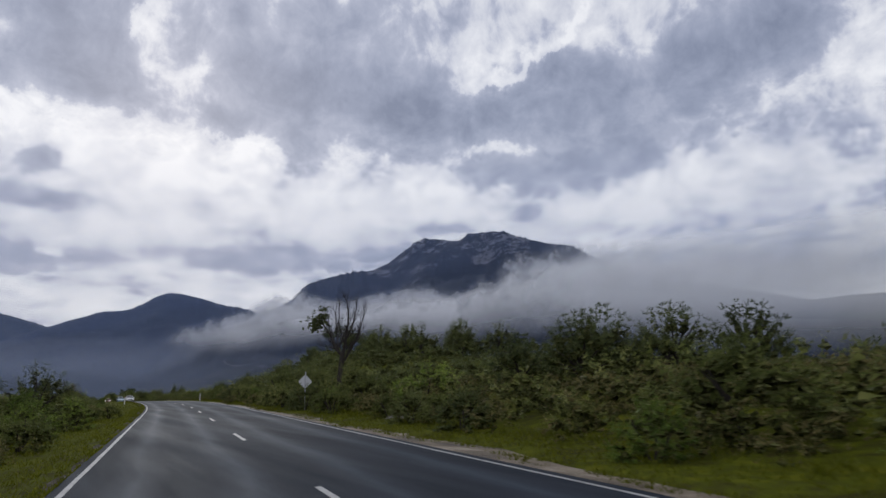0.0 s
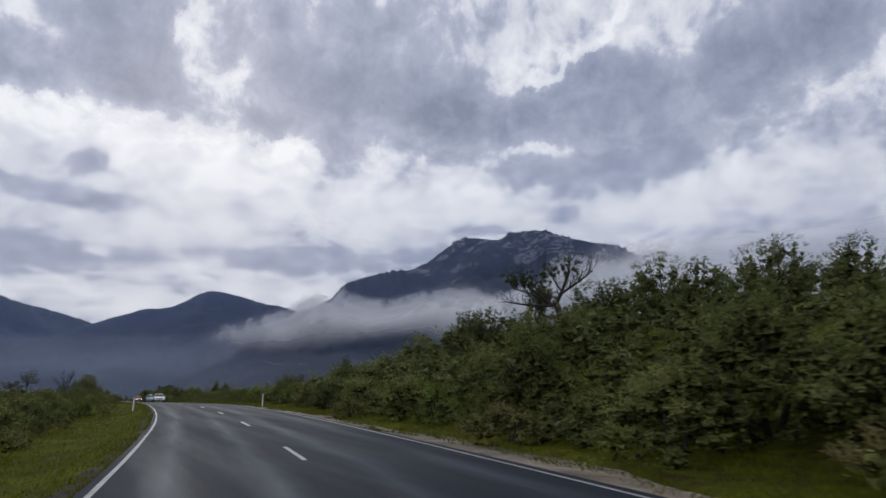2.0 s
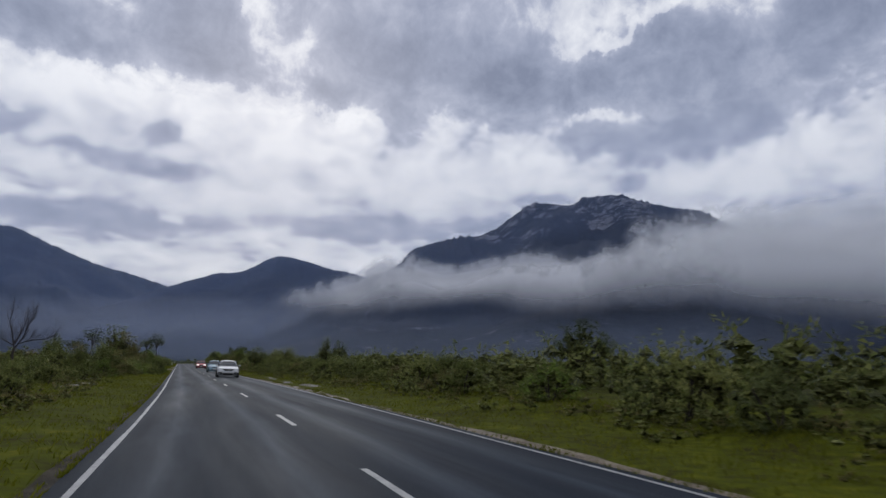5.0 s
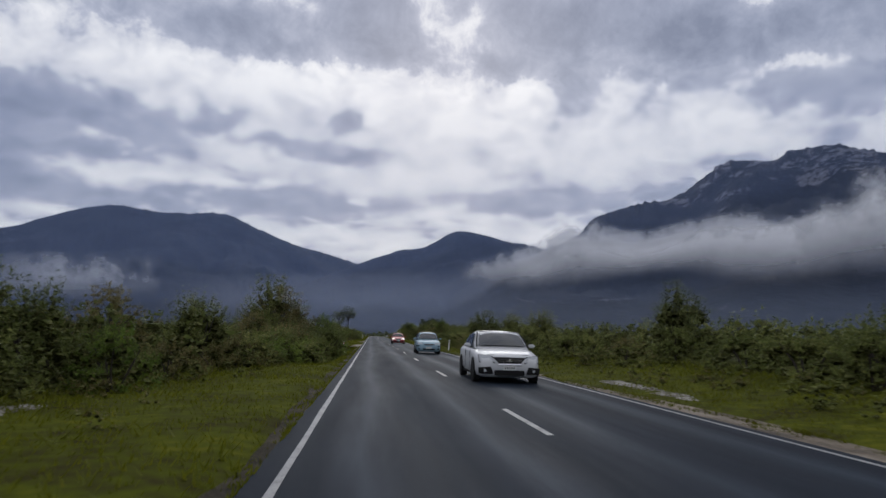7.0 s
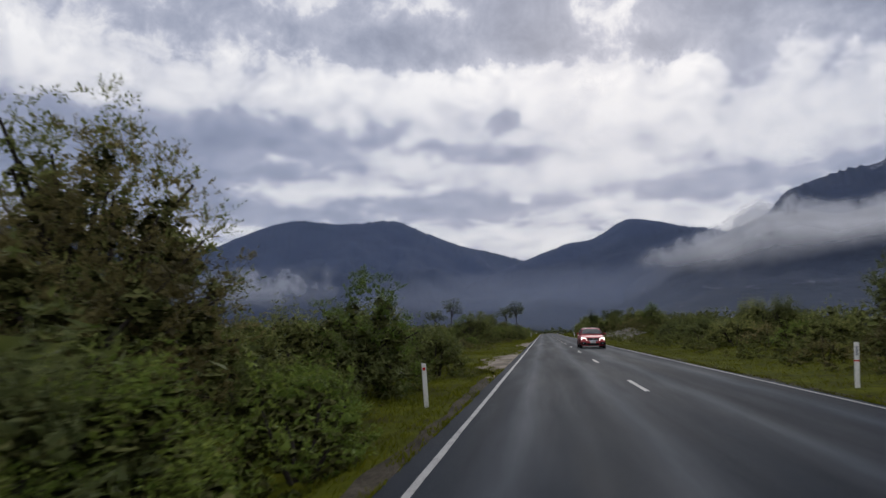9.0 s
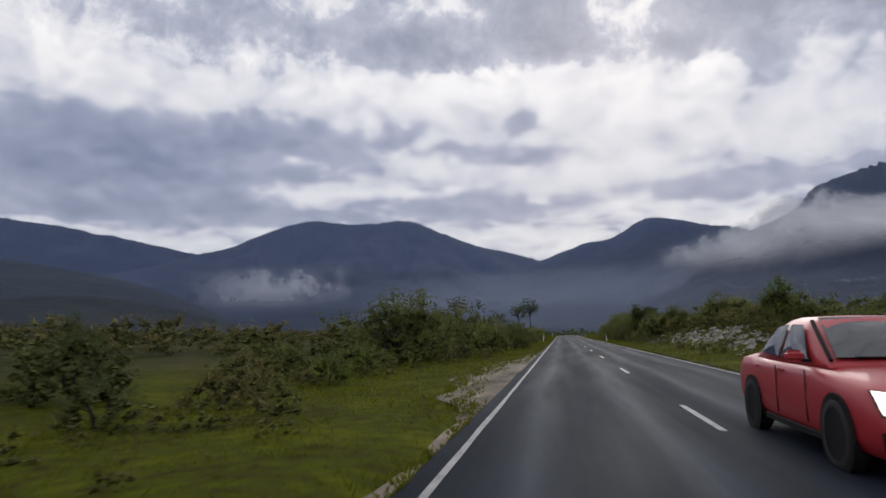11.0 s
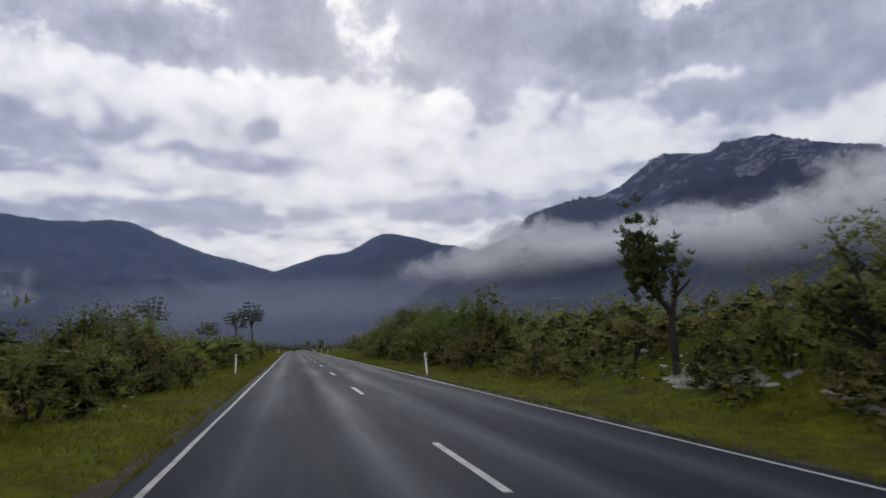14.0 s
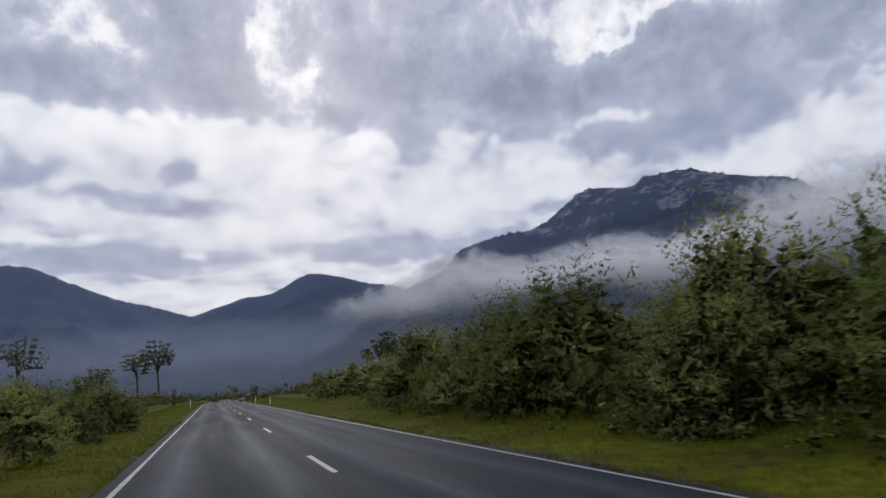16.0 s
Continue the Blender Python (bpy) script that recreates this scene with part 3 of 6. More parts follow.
def build_road():
    road = thing("road", ribbon("road", -330, 700, -LANE - 0.2, LANE + 0.25, lambda ys, o: 0.03 * (1 - (o / 3.5) ** 2), 2.0, 9, (0.0, 0.0)), ASPHALT,
                 "damp grey two-lane asphalt road with worn wheel tracks, painted sky sheen", "road", kind="structure")
    crown = lambda ys, o: 0.03 * (1 - (o / 3.5) ** 2) + 0.005
    for side, seed in ((-1, 3), (1, 4)):
        thing("edge_line", ribbon("edge_line", -330, 700, (lambda ys, k_=side, d_=-0.04: k_ * (LANE - (0.07 * smooth(-10, 5, ys) if k_ < 0 else 0)) + d_),
                                          (lambda ys, k_=side, d_=0.04: k_ * (LANE - (0.07 * smooth(-10, 5, ys) if k_ < 0 else 0)) + d_), crown, 0.8, 2, (0.006, 0.006), seed), PAINT,
              "continuous white edge line", parent=road)
    ends = [18.66 + 12 * k_ for k_ in range(-1, 30)] + [-2.3] + [24.8 + 12 * k_ for k_ in range(-20, -2)]
    for e in ends:
        thing("lane_dash", ribbon("lane_dash", e - 3, e, -0.05, 0.05, crown, 0.5, 2, (0.004, 0.004), int(e) % 7), PAINT, parent=road)
    # broken asphalt edge and gravel shoulders
    low = lambda ys, o: -0.004 - 0.03 * np.clip(np.abs(o) - 3.5, 0, 3)
    for y0, y1, mat_, label_ in ((-330, 55, GRAVEL, "narrow brown gravel shoulder beside the asphalt"), (55, 420, DIRT, "narrow strip of dark dirt beside the asphalt")):
        thing("gravel_shoulder", ribbon("gravel_shoulder", y0, y1, LANE + 0.23, lambda ys: shoulder_right(ys) + 0.2, low, 0.3, 4, (0.03, 0.16 if mat_ is GRAVEL else 0.07), 11), mat_, label_, "gravel shoulder", kind="structure")
    for y0, y1, mat_, label_ in ((-330, 92, DIRT, "narrow strip of dark dirt beside the asphalt"), (92, 171, GRAVEL, "pale gravel pull-off beside the asphalt"), (171, 420, DIRT, "narrow strip of dark dirt beside the asphalt")):
        thing("gravel_shoulder", ribbon("gravel_shoulder", y0, y1, lambda ys: -shoulder_left(ys) - 0.2, -LANE - 0.18, low, 0.25, 5, (0.2 if mat_ is GRAVEL else 0.07, 0.03), 12), mat_, label_, "gravel shoulder", kind="structure")
    return road


GROUND = ground()
ROAD = build_road()


# ---- mountains ----
def mountain(name, centre, crest, dist, foot, material, label, seed, spur=0.10, jag=0.0):
    """A range as a height field round the valley: crest lists bearing and height in degrees as seen from centre."""
    az_c, el_c = [c[0] for c in crest], [c[1] for c in crest]
    az = np.arange(min(az_c), max(az_c), 0.14)
    el = np.interp(az, sorted(az_c), [e for _, e in sorted(crest)])
    for _ in range(3):
        el[1:-1] = 0.25 * el[:-2] + 0.5 * el[1:-1] + 0.25 * el[2:]
    rng = np.random.default_rng(int(seed))
    rows = np.concatenate([np.linspace(0, 1, 34), [1.05, 1.12, 1.2]])
    D = dist + 120 * np.sin(az * 0.21 + seed)
    top = np.tan(np.radians(el)) * D
    knots = np.arange(az[0] - 1, az[-1] + 1, 0.17)
    rough = np.interp(az, knots, rng.normal(0, 1, len(knots))) + np.interp(az, knots[::5], rng.normal(0, 1, len(knots[::5])))
    F = foot + 90 * np.sin(az * 0.33 + seed * 2)
    A, Rw = np.meshgrid(np.radians(az), rows, indexing="ij")
    R_ = F[:, None] + (D - F)[:, None] * Rw
    q = np.clip(Rw, 0, 1)
    prof = np.where(Rw <= 1, q ** 1.55 * 0.82 + 0.18 * q ** 5, 1 - (Rw - 1) * 2.4)
    # spurs and gullies that run down the slope
    wild = np.array([noise.fractal(Vector((x_ * 0.0042, y_ * 0.0042, seed * 7.0)), 0.9, 2.1, 6) for x_, y_ in zip((np.sin(A) * R_).ravel(), (np.cos(A) * R_).ravel())]).reshape(A.shape)
    prof = prof * (1 + spur * wild * 2.2 * np.sin(np.pi * q) ** 0.7 * smooth(0.12, 0.5, q))
    crown = 1 + (0.0045 * rough[:, None] + jag * np.abs(rough[:, None]) / np.maximum(top[:, None], 50)) * q ** 14
    Z = top[:, None] * prof * crown - 14.0 * (1 - np.clip(Rw * 6, 0, 1))
    X = centre[0] - np.sin(A) * R_
    Y = centre[1] + np.cos(A) * R_
    me = mesh_np(name, np.stack([X, Y, Z], 2).reshape(-1, 3), grid_faces(len(az), len(rows)), smooth_shade=True)
    return thing(name, me, material, label, "mountain", kind="structure")


CREST_BIG = [(-85, 6.0), (-75, 7.0), (-64.7, 7.2), (-62.3, 7.05), (-60.1, 7.7), (-55, 9.0), (-48, 11.1), (-45.3, 12.4), (-43.9, 13.2), (-40.9, 13.9),
             (-38.7, 14.5), (-37.5, 14.95), (-36.2, 15.05), (-34.1, 14.85), (-33.2, 14.3), (-32.5, 14.3), (-30.7, 14.55), (-29.7, 14.4), (-28.8, 14.0), (-27.5, 13.1), (-26.3, 12.2),
             (-24.8, 11.6), (-22.3, 11.3), (-20.5, 10.85), (-19, 10.3), (-17.5, 8.75), (-15, 7.6), (-12, 6.3), (-8, 4.2), (-4, 2.0)]
CREST_PEAK = [(-24, 5.5), (-20, 6.6), (-16, 7.6), (-13.7, 8.2), (-12, 8.45), (-9.85, 8.95), (-8.2, 9.3), (-7.2, 9.25), (-6.2, 8.9), (-5.2, 8.2), (-4.15, 7.65),
              (-2.5, 7.5), (-0.9, 7.0), (1.5, 6.1), (4, 5.0), (8, 3.4), (12, 1.5)]
CREST_LEFT = [(-8, 2.5), (-4, 4.2), (-1, 5.2), (1.5, 6.1), (3.1, 6.57), (4.8, 6.95), (6.5, 7.42), (8.2, 7.9), (10.3, 8.7), (11.4, 9.25), (12.7, 9.65), (14, 9.75), (16, 9.5), (18.5, 9.4),
              (20.3, 9.5), (22.2, 9.45), (24, 8.9), (26, 8.05), (28.5, 7.0), (30.6, 6.5), (34, 5.4), (40, 4.0)]
CREST_FAR = [(24, 5.0), (27, 5.7), (30.5, 6.55), (33.6, 7.15), (36.5, 7.74), (38.8, 8.0), (41, 8.4), (46, 8.7), (56, 8.0), (75, 6.5)]
CREST_SPUR = [(26.5, 0.4), (29.4, 2.0), (33.6, 3.6), (37.5, 4.65), (41, 5.3), (48, 6.2), (60, 6.5), (80, 5.0)]
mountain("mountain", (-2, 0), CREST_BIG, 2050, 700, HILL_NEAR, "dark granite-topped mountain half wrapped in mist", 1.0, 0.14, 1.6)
mountain("mountain", (-2, 45), CREST_PEAK, 2550, 1100, HILL_FAR, "forested haze-blue peak behind low mist", 2.0)
mountain("mountain", (-2, 50), CREST_LEFT, 3350, 1250, HILL_FAR, "long forested haze-blue mountain ridge", 3.0)
mountain("mountain", (-2, 80), CREST_FAR, 4100, 2500, HILL_FAR, "far haze-blue mountain ridge", 4.0)
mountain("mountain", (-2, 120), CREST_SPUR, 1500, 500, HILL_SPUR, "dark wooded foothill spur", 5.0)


# ---- mist ----
def sheet(name, centre, az0, az1, dist, low, high, material, label, seed=0, curl=40.0, lean=380.0):
    """A hanging bank of mist, or a sheet of haze, along an arc; low and high give its under and upper side in degrees
    over the horizon.
    """
    az = np.linspace(az0, az1, 90)
    lo, hi = np.interp(az, *zip(*sorted(low))), np.interp(az, *zip(*sorted(high)))
    V, U = [], []
    for k_ in range(14):
        q = k_ / 13
        e = np.radians(lo + (hi - lo) * q)
        R_ = dist + curl * np.sin(az * 0.09 + seed) + lean * (q - 0.5)
        a = np.radians(az)
        V.append(np.stack([centre[0] - np.sin(a) * R_, centre[1] + np.cos(a) * R_, np.tan(e) * R_ + 1.3], 1))
        U.append(np.stack([(az - az0) / (az1 - az0), 0 * az + q], 1))
    me = mesh_np(name, np.concatenate(V), grid_faces(14, 90), np.concatenate(U), True)
    # metres along and up the bank, for its billows
    eye = np.concatenate(V) - np.array([centre[0], centre[1], 1.3])
    flat = np.hypot(eye[:, 0], eye[:, 1])
    air = np.stack([np.arctan2(eye[:, 0], eye[:, 1]) * dist + seed * 900.0, np.arctan2(eye[:, 2], flat) * dist], 1)
    idx = np.zeros(len(me.loops), np.int32)
    me.loops.foreach_get("vertex_index", idx)
    me.uv_layers.new(name="Air").data.foreach_set("uv", air[idx].astype(np.float32).ravel())
    me.uv_layers["UVMap"].active_render = True
    return thing(name, me, material, label, "mist", kind="structure")


MIST = mist_material("drifting_mist", (0.93, 0.94, 0.97), 0.93, 0.011, 0.45, 0.85, 0.17, 0.05, 1.1)
VEIL = mist_material("thin_mist", (0.70, 0.76, 0.90), 0.25, 0.004, 0.45, 0.6, 0.5, 0.2)
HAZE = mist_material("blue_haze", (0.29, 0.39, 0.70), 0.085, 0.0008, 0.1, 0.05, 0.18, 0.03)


def over_top(low, high, share=0.8):
    """The sheet's upper rim, so that the mist's own upper side comes out at the height wanted."""
    return [(a_, e0 + (e1 - e0) / share) for a_, e1 in high for e0 in [float(np.interp(a_, *zip(*sorted(low))))]]


BAND_LO = [(-70, 5.6), (-60, 5.4), (-52, 5.2), (-44, 4.6), (-38, 4.5), (-33.5, 4.4), (-30, 4.6), (-28.5, 5.3), (-25.5, 5.5), (-22, 5.0), (-18, 4.3), (-13, 4.0), (-7.5, 3.8)]
BAND_HI = [(-70, 11.0), (-60, 11.6), (-53, 12.6), (-48, 12.7), (-42.8, 12.4), (-39.5, 12.1), (-37, 11.1), (-35.3, 9.9), (-33, 9.9), (-29.5, 10.0), (-25, 9.0), (-22.4, 8.7), (-19.9, 9.5), (-16.8, 9.3), (-14.3, 7.8),
           (-11, 6.9), (-7.5, 6.2)]
FRONT_LO, FRONT_HI = [(a_, e_ + 0.2) for a_, e_ in BAND_LO], [(a_, e_ - 1.0) for a_, e_ in BAND_HI]
sheet("mist_bank", (-2, 45), -72, -7.2, 1180, BAND_LO, over_top(BAND_LO, BAND_HI), MIST, "white mist bank lying along the mountain side", 0.3)
sheet("mist_bank", (-2, 45), -72, -11.5, 1080, FRONT_LO, over_top(FRONT_LO, FRONT_HI), MIST, "white mist bank lying along the mountain side", 2.1)
SHROUD = mist_material("mist_shroud", (0.88, 0.90, 0.93), 0.82, 0.004, 0.22, 0.5, 0.42, 0.16, 0.25)
FLANK_LO, FLANK_HI = [(-100, 1.0), (-60, 3.0), (-41, 6.0)], [(-100, 12.0), (-60, 12.6), (-50, 12.6), (-44, 12.2), (-41, 11.4)]
sheet("mist_bank", (-2, 45), -100, -38, 960, FLANK_LO, over_top(FLANK_LO, FLANK_HI), SHROUD, "pale mist shrouding the mountain's flank", 4.0)
WISP = mist_material("torn_mist", (0.9, 0.92, 0.96), 0.62, 0.009, 0.55, 0.5, 0.22, 0.38, 1.2)
sheet("mist_wisp", (-2, 60), 17.5, 31, 1900, [(17.5, 2.0), (31, 1.6)], [(17.5, 6.0), (31, 5.6)], WISP, "thin wisp of mist in the valley", 1.0)
sheet("mist_wisp", (-2, 60), -14, 18, 1700, [(-14, 1.6), (18, 0.2)], [(-14, 6.4), (18, 4.6)], VEIL, "thin veil of mist low in the valley", 5.0)
# added sheet whose blue stands in for haze over the mountain's foot
THIN = mist_material("thin_blue_haze", (0.44, 0.53, 0.74), 0.17, 0.004, 0.15, 0.25, 0.3, 0.12)
sheet("mist_wisp", (-2, 60), -60, 12, 560, [(-60, -0.6), (12, -0.6)], [(-60, 6.0), (12, 5.0)], THIN, "thin blue haze sheet before the mountain's foot", 7.0, 40.0, 60.0)
# added blue sheets, spaced in depth, imitate aerial haze over the hills
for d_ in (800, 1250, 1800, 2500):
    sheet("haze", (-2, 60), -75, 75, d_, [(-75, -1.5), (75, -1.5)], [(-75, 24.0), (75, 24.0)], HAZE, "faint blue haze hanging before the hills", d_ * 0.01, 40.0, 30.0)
scene.cycles.transparent_max_bounces = 16


# a pale vehicle track on the lower slope
def slope_track():
    bpy.context.view_layer.update()
    hills = [o_ for o_ in scene.objects if o_.name.startswith("mountain")]
    eye = Vector((-2, 60, 1.3))
    left, right = [], []
    for k_ in range(17):
        q = k_ / 16
        az_ = radians(-12.75 - 1.75 * q + 0.12 * math.sin(q * 9))
        el_ = radians(3.75 - 0.25 * math.sin(q * 3.4) - 0.50 * q)
        for side, de in ((left, 0.0), (right, radians(0.045 * (1 - 0.5 * q)))):
            d_ = Vector((-math.sin(az_) * math.cos(el_ + de), math.cos(az_) * math.cos(el_ + de), math.sin(el_ + de)))
            hits = [h_[1] for h_ in (o_.ray_cast(eye, d_) for o_ in hills) if h_[0]]
            if hits:
                side.append(min(hits, key=lambda h_: (h_ - eye).length) - d_ * 6.0)
    n_ = min(len(left), len(right))
    if n_ > 3:
        me = mesh_np("track", np.array([tuple(p) for p in left[:n_] + right[:n_]]), grid_faces(2, n_))
        thing("track", me, SAND, "pale winding track on the mountain's lower slope", "track", kind="structure")


slope_track()

# ---- plants ----
def unit(rng, n_):
    v = rng.normal(0, 1, (n_, 3))
    return v / np.linalg.norm(v, axis=1, keepdims=True)


def leaf_blades(rng, centre, outward, length, width, droop=0.0):
    """One pointed leaf a point, lying roughly across the outward direction."""
    n_ = len(centre)
    side = np.cross(outward, unit(rng, n_))
    side /= np.linalg.norm(side, axis=1, keepdims=True) + 1e-9
    along = np.cross(outward, side)
    tilt = rng.uniform(-0.7, 0.7, (n_, 1))
    along = along * np.cos(tilt) + outward * np.sin(tilt)
    along[:, 2] -= droop
    L = length * rng.uniform(0.6, 1.3, (n_, 1))
    Wd = width * rng.uniform(0.6, 1.3, (n_, 1))
    p = np.stack([centre - along * L * 0.5 + side * Wd * 0.5, centre - along * L * 0.35 - side * Wd * 0.5, centre + along * L * 0.55], 1)
    return p.reshape(-1, 3), np.arange(n_ * 3).reshape(-1, 3)


OCTA = np.array([(1, 0, 0), (-1, 0, 0), (0, 1, 0), (0, -1, 0), (0, 0, 1), (0, 0, -1)], float)
OCTA_FACES = np.array([(a, b, c) for a in (0, 1) for b in (2, 3) for c in (4, 5)])


def clump_crown(rng, lumps, leaves, length, width, coarse=False, shoots=9, heart=True):
    """Leafy shoots that stand out from many lumps (centre, radius), round a dense inside."""
    lumps = np.asarray(lumps)
    share = lumps[:, 3] ** 1.5
    pick = rng.choice(len(lumps), leaves, p=share / share.sum())
    way = unit(rng, len(lumps) * shoots).reshape(len(lumps), shoots, 3)
    way[:, :, 2] = np.abs(way[:, :, 2]) * 0.9 - 0.12
    # shoots lean outwards from the plant's middle and up
    out = lumps[:, None, :3] - lumps[:, :3].mean(axis=0) * np.array([1, 1, 0.8])
    way = way + 0.45 * out / (np.linalg.norm(out, axis=2, keepdims=True) + 1e-6) + np.array([0, 0, 0.22])
    way /= np.linalg.norm(way, axis=2, keepdims=True)
    reach = rng.uniform(0.75, 1.35, (len(lumps), shoots))
    k = rng.integers(0, shoots, leaves)
    d, rad = way[pick, k], lumps[pick, 3:4]
    q = rng.uniform(0.3, 1.0, (leaves, 1)) * reach[pick, k][:, None]
    side = np.cross(d, unit(rng, leaves))
    side /= np.linalg.norm(side, axis=1, keepdims=True) + 1e-9
    c = lumps[pick, :3] + d * rad * q + side * rad * 0.2 * rng.uniform(0, 1, (leaves, 1)) * (1.4 - q)
    along = d * rng.uniform(0.4, 1.1, (leaves, 1)) + side * rng.uniform(0.4, 1.0, (leaves, 1))
    along /= np.linalg.norm(along, axis=1, keepdims=True)
    flat = np.cross(along, d) + 0.4 * unit(rng, leaves)
    flat /= np.linalg.norm(flat, axis=1, keepdims=True) + 1e-9
    L, W = length * rng.uniform(0.6, 1.35, (leaves, 1)), width * rng.uniform(0.6, 1.3, (leaves, 1))
    v = np.stack([c - along * L * 0.45 + flat * W * 0.5, c - along * L * 0.3 - flat * W * 0.5, c + along * L * 0.6], 1).reshape(-1, 3)
    f = np.arange(leaves * 3).reshape(-1, 3)
    # larger old leaves further in
    n_in = int(leaves * (0.3 if coarse else 0.38))
    share = lumps[:, 3] ** 2
    pick = rng.choice(len(lumps), n_in, p=share / share.sum())
    mid = lumps[:, :3].mean(axis=0) * np.array([1, 1, 0])
    d2 = unit(rng, n_in)
    c2 = mid + (lumps[pick, :3] - mid) * np.array([0.9, 0.9, 0.93]) + d2 * lumps[pick, 3:4] * rng.uniform(0.0, 0.6, (n_in, 1))
    v1, f1 = leaf_blades(rng, c2, d2, length * 1.6, length * 0.95)
    # the heart of old leaves and twigs: an uneven knot deep in each lump
    knots = lumps[lumps[:, 3] > np.percentile(lumps[:, 3], 25)] if heart else lumps[:1] * np.array([1, 1, 1, 0.3])
    at = mid + (knots[:, :3] - mid) * np.array([0.78, 0.78, 0.84])
    v2 = at[:, None] + OCTA[None] * knots[:, 3][:, None, None] * rng.uniform(0.5, 0.82, (len(knots), len(OCTA), 1)) * np.array([1, 1, 0.85])
    f2 = (OCTA_FACES[None] + (len(v) + len(v1) + np.arange(len(knots)) * len(OCTA))[:, None, None]).reshape(-1, 3)
    slot = np.concatenate([np.zeros(len(f) + len(f1), np.int32), np.ones(len(f2), np.int32)])
    return np.concatenate([v, v1, v2.reshape(-1, 3)]), np.concatenate([f, f1 + len(v), f2]), slot


def crown_mesh(name, pieces, leaf):
    """Leaves in the first material, the inside in the second."""
    v, f, slot = pieces
    me = mesh_np(name, v, f)
    me.materials.append(leaf)
    me.materials.append(INNER)
    me.polygons.foreach_set("material_index", slot)
    me.polygons.foreach_set("use_smooth", slot.astype(bool))
    return me


def tube(path, radii, sides=6):
    """Verts and quads of a tapered tube along a list of points."""
    path, radii = np.asarray(path, float), np.asarray(radii, float)
    V, F = [], []
    for i, p in enumerate(path):
        d = path[min(i + 1, len(path) - 1)] - path[max(i - 1, 0)]
        d /= np.linalg.norm(d) + 1e-9
        a = np.cross(d, (0.31, 0.9, 0.2))
        a /= np.linalg.norm(a) + 1e-9
        b = np.cross(d, a)
        for k_ in range(sides):
            t = 2 * math.pi * k_ / sides
            V.append(p + radii[i] * (math.cos(t) * a + math.sin(t) * b))
    for i in range(len(path) - 1):
        for k_ in range(sides):
            F.append((i * sides + k_, i * sides + (k_ + 1) % sides, (i + 1) * sides + (k_ + 1) % sides, (i + 1) * sides + k_))
    return np.array(V), np.array(F)


def join_np(pieces):
    vs, fs, base = [], [], 0
    for v, f in pieces:
        vs.append(v)
        fs.append(f + base)
        base += len(v)
    return np.concatenate(vs), np.concatenate(fs)


def branch(rng, start, way, length, radius, depth, out, tips, spread=0.6, lift=0.25, kids=(2, 4), taper=0.55, wiggle=0.18):
    """A limb that bends and forks into thinner ones; tips gathers the ends."""
    n_ = 5
    pts, d = [np.array(start, float)], np.array(way, float)
    d /= np.linalg.norm(d)
    for _ in range(n_):
        d = d + rng.normal(0, wiggle, 3) + np.array([0, 0, lift * 0.2])
        d /= np.linalg.norm(d)
        pts.append(pts[-1] + d * length / n_)
    out.append(tube(pts, np.linspace(radius, radius * taper, n_ + 1), 6 if radius > 0.03 else 4 if radius > 0.012 else 3))
    if depth == 0:
        tips.append((pts[-1], d))
        return
    for k_ in range(rng.integers(kids[0], kids[1] + 1)):
        at = pts[-1] if k_ == 0 else pts[rng.integers(2, n_ + 1)]
        side = unit(rng, 1)[0]
        w = d + side * spread * rng.uniform(0.6, 1.4) + np.array([0, 0, lift])
        branch(rng, at, w, length * rng.uniform(0.55, 0.8), radius * taper * rng.uniform(0.75, 1.0), depth - 1, out, tips, spread, lift, kids, taper, wiggle)


def shrub(seed, leaf, lumps_n, leaves, length, width, wide=1.0, tall=1.0, open_top=0.3):
    """A shrub of unit height: lumps over a dome, and stems."""
    rng = np.random.default_rng(seed)
    root = tagged(new("shrub"), "", "shrub")
    lumps = []
    for i in range(lumps_n):
        a, q = rng.uniform(0, 2 * math.pi), math.sqrt(rng.uniform(0, 1))
        r = 0.52 * wide * q
        roof = (1 - 0.6 * q ** 2.2) * tall
        h = roof * rng.uniform(0.72, 0.97) if rng.uniform() > 0.5 or q < 0.42 else roof * rng.uniform(0.04, 0.65)
        lumps.append((r * math.cos(a), r * math.sin(a), h * 0.88, rng.uniform(0.07, 0.16)))
    for i in range(int(lumps_n * open_top * 0.6)):
        a, q = rng.uniform(0, 2 * math.pi), rng.uniform(0.05, 0.4)
        h, r = rng.uniform(0.78, 0.92) * tall * (1 - q * q), rng.uniform(0.03, 0.05)
        lx, ly = rng.normal(0, 0.25, 2)
        for k_ in range(rng.integers(2, 5)):         # an upright leafy shoot
            lumps.append((q * wide * math.cos(a) + lx * k_ * r, q * wide * math.sin(a) + ly * k_ * r, h + 1.5 * k_ * r, r * (1.15 - 0.12 * k_)))
    crown = new("crown", crown_mesh("crown", clump_crown(rng, lumps, leaves, length, width), leaf))
    crown.parent = root
    stems = []
    for i in range(4):
        a = rng.uniform(0, 2 * math.pi)
        e = np.array([0.25 * wide * math.cos(a), 0.25 * wide * math.sin(a), 0.6])
        stems.append(tube([(0.03 * math.cos(a), 0.03 * math.sin(a), -0.05), e * 0.5 + rng.normal(0, 0.02, 3), e], [0.022, 0.016, 0.008], 5))
    st = new("trunk", mesh_np("trunk", *join_np(stems)))
    st.data.materials.append(BARK)
    st.parent = root
    return root


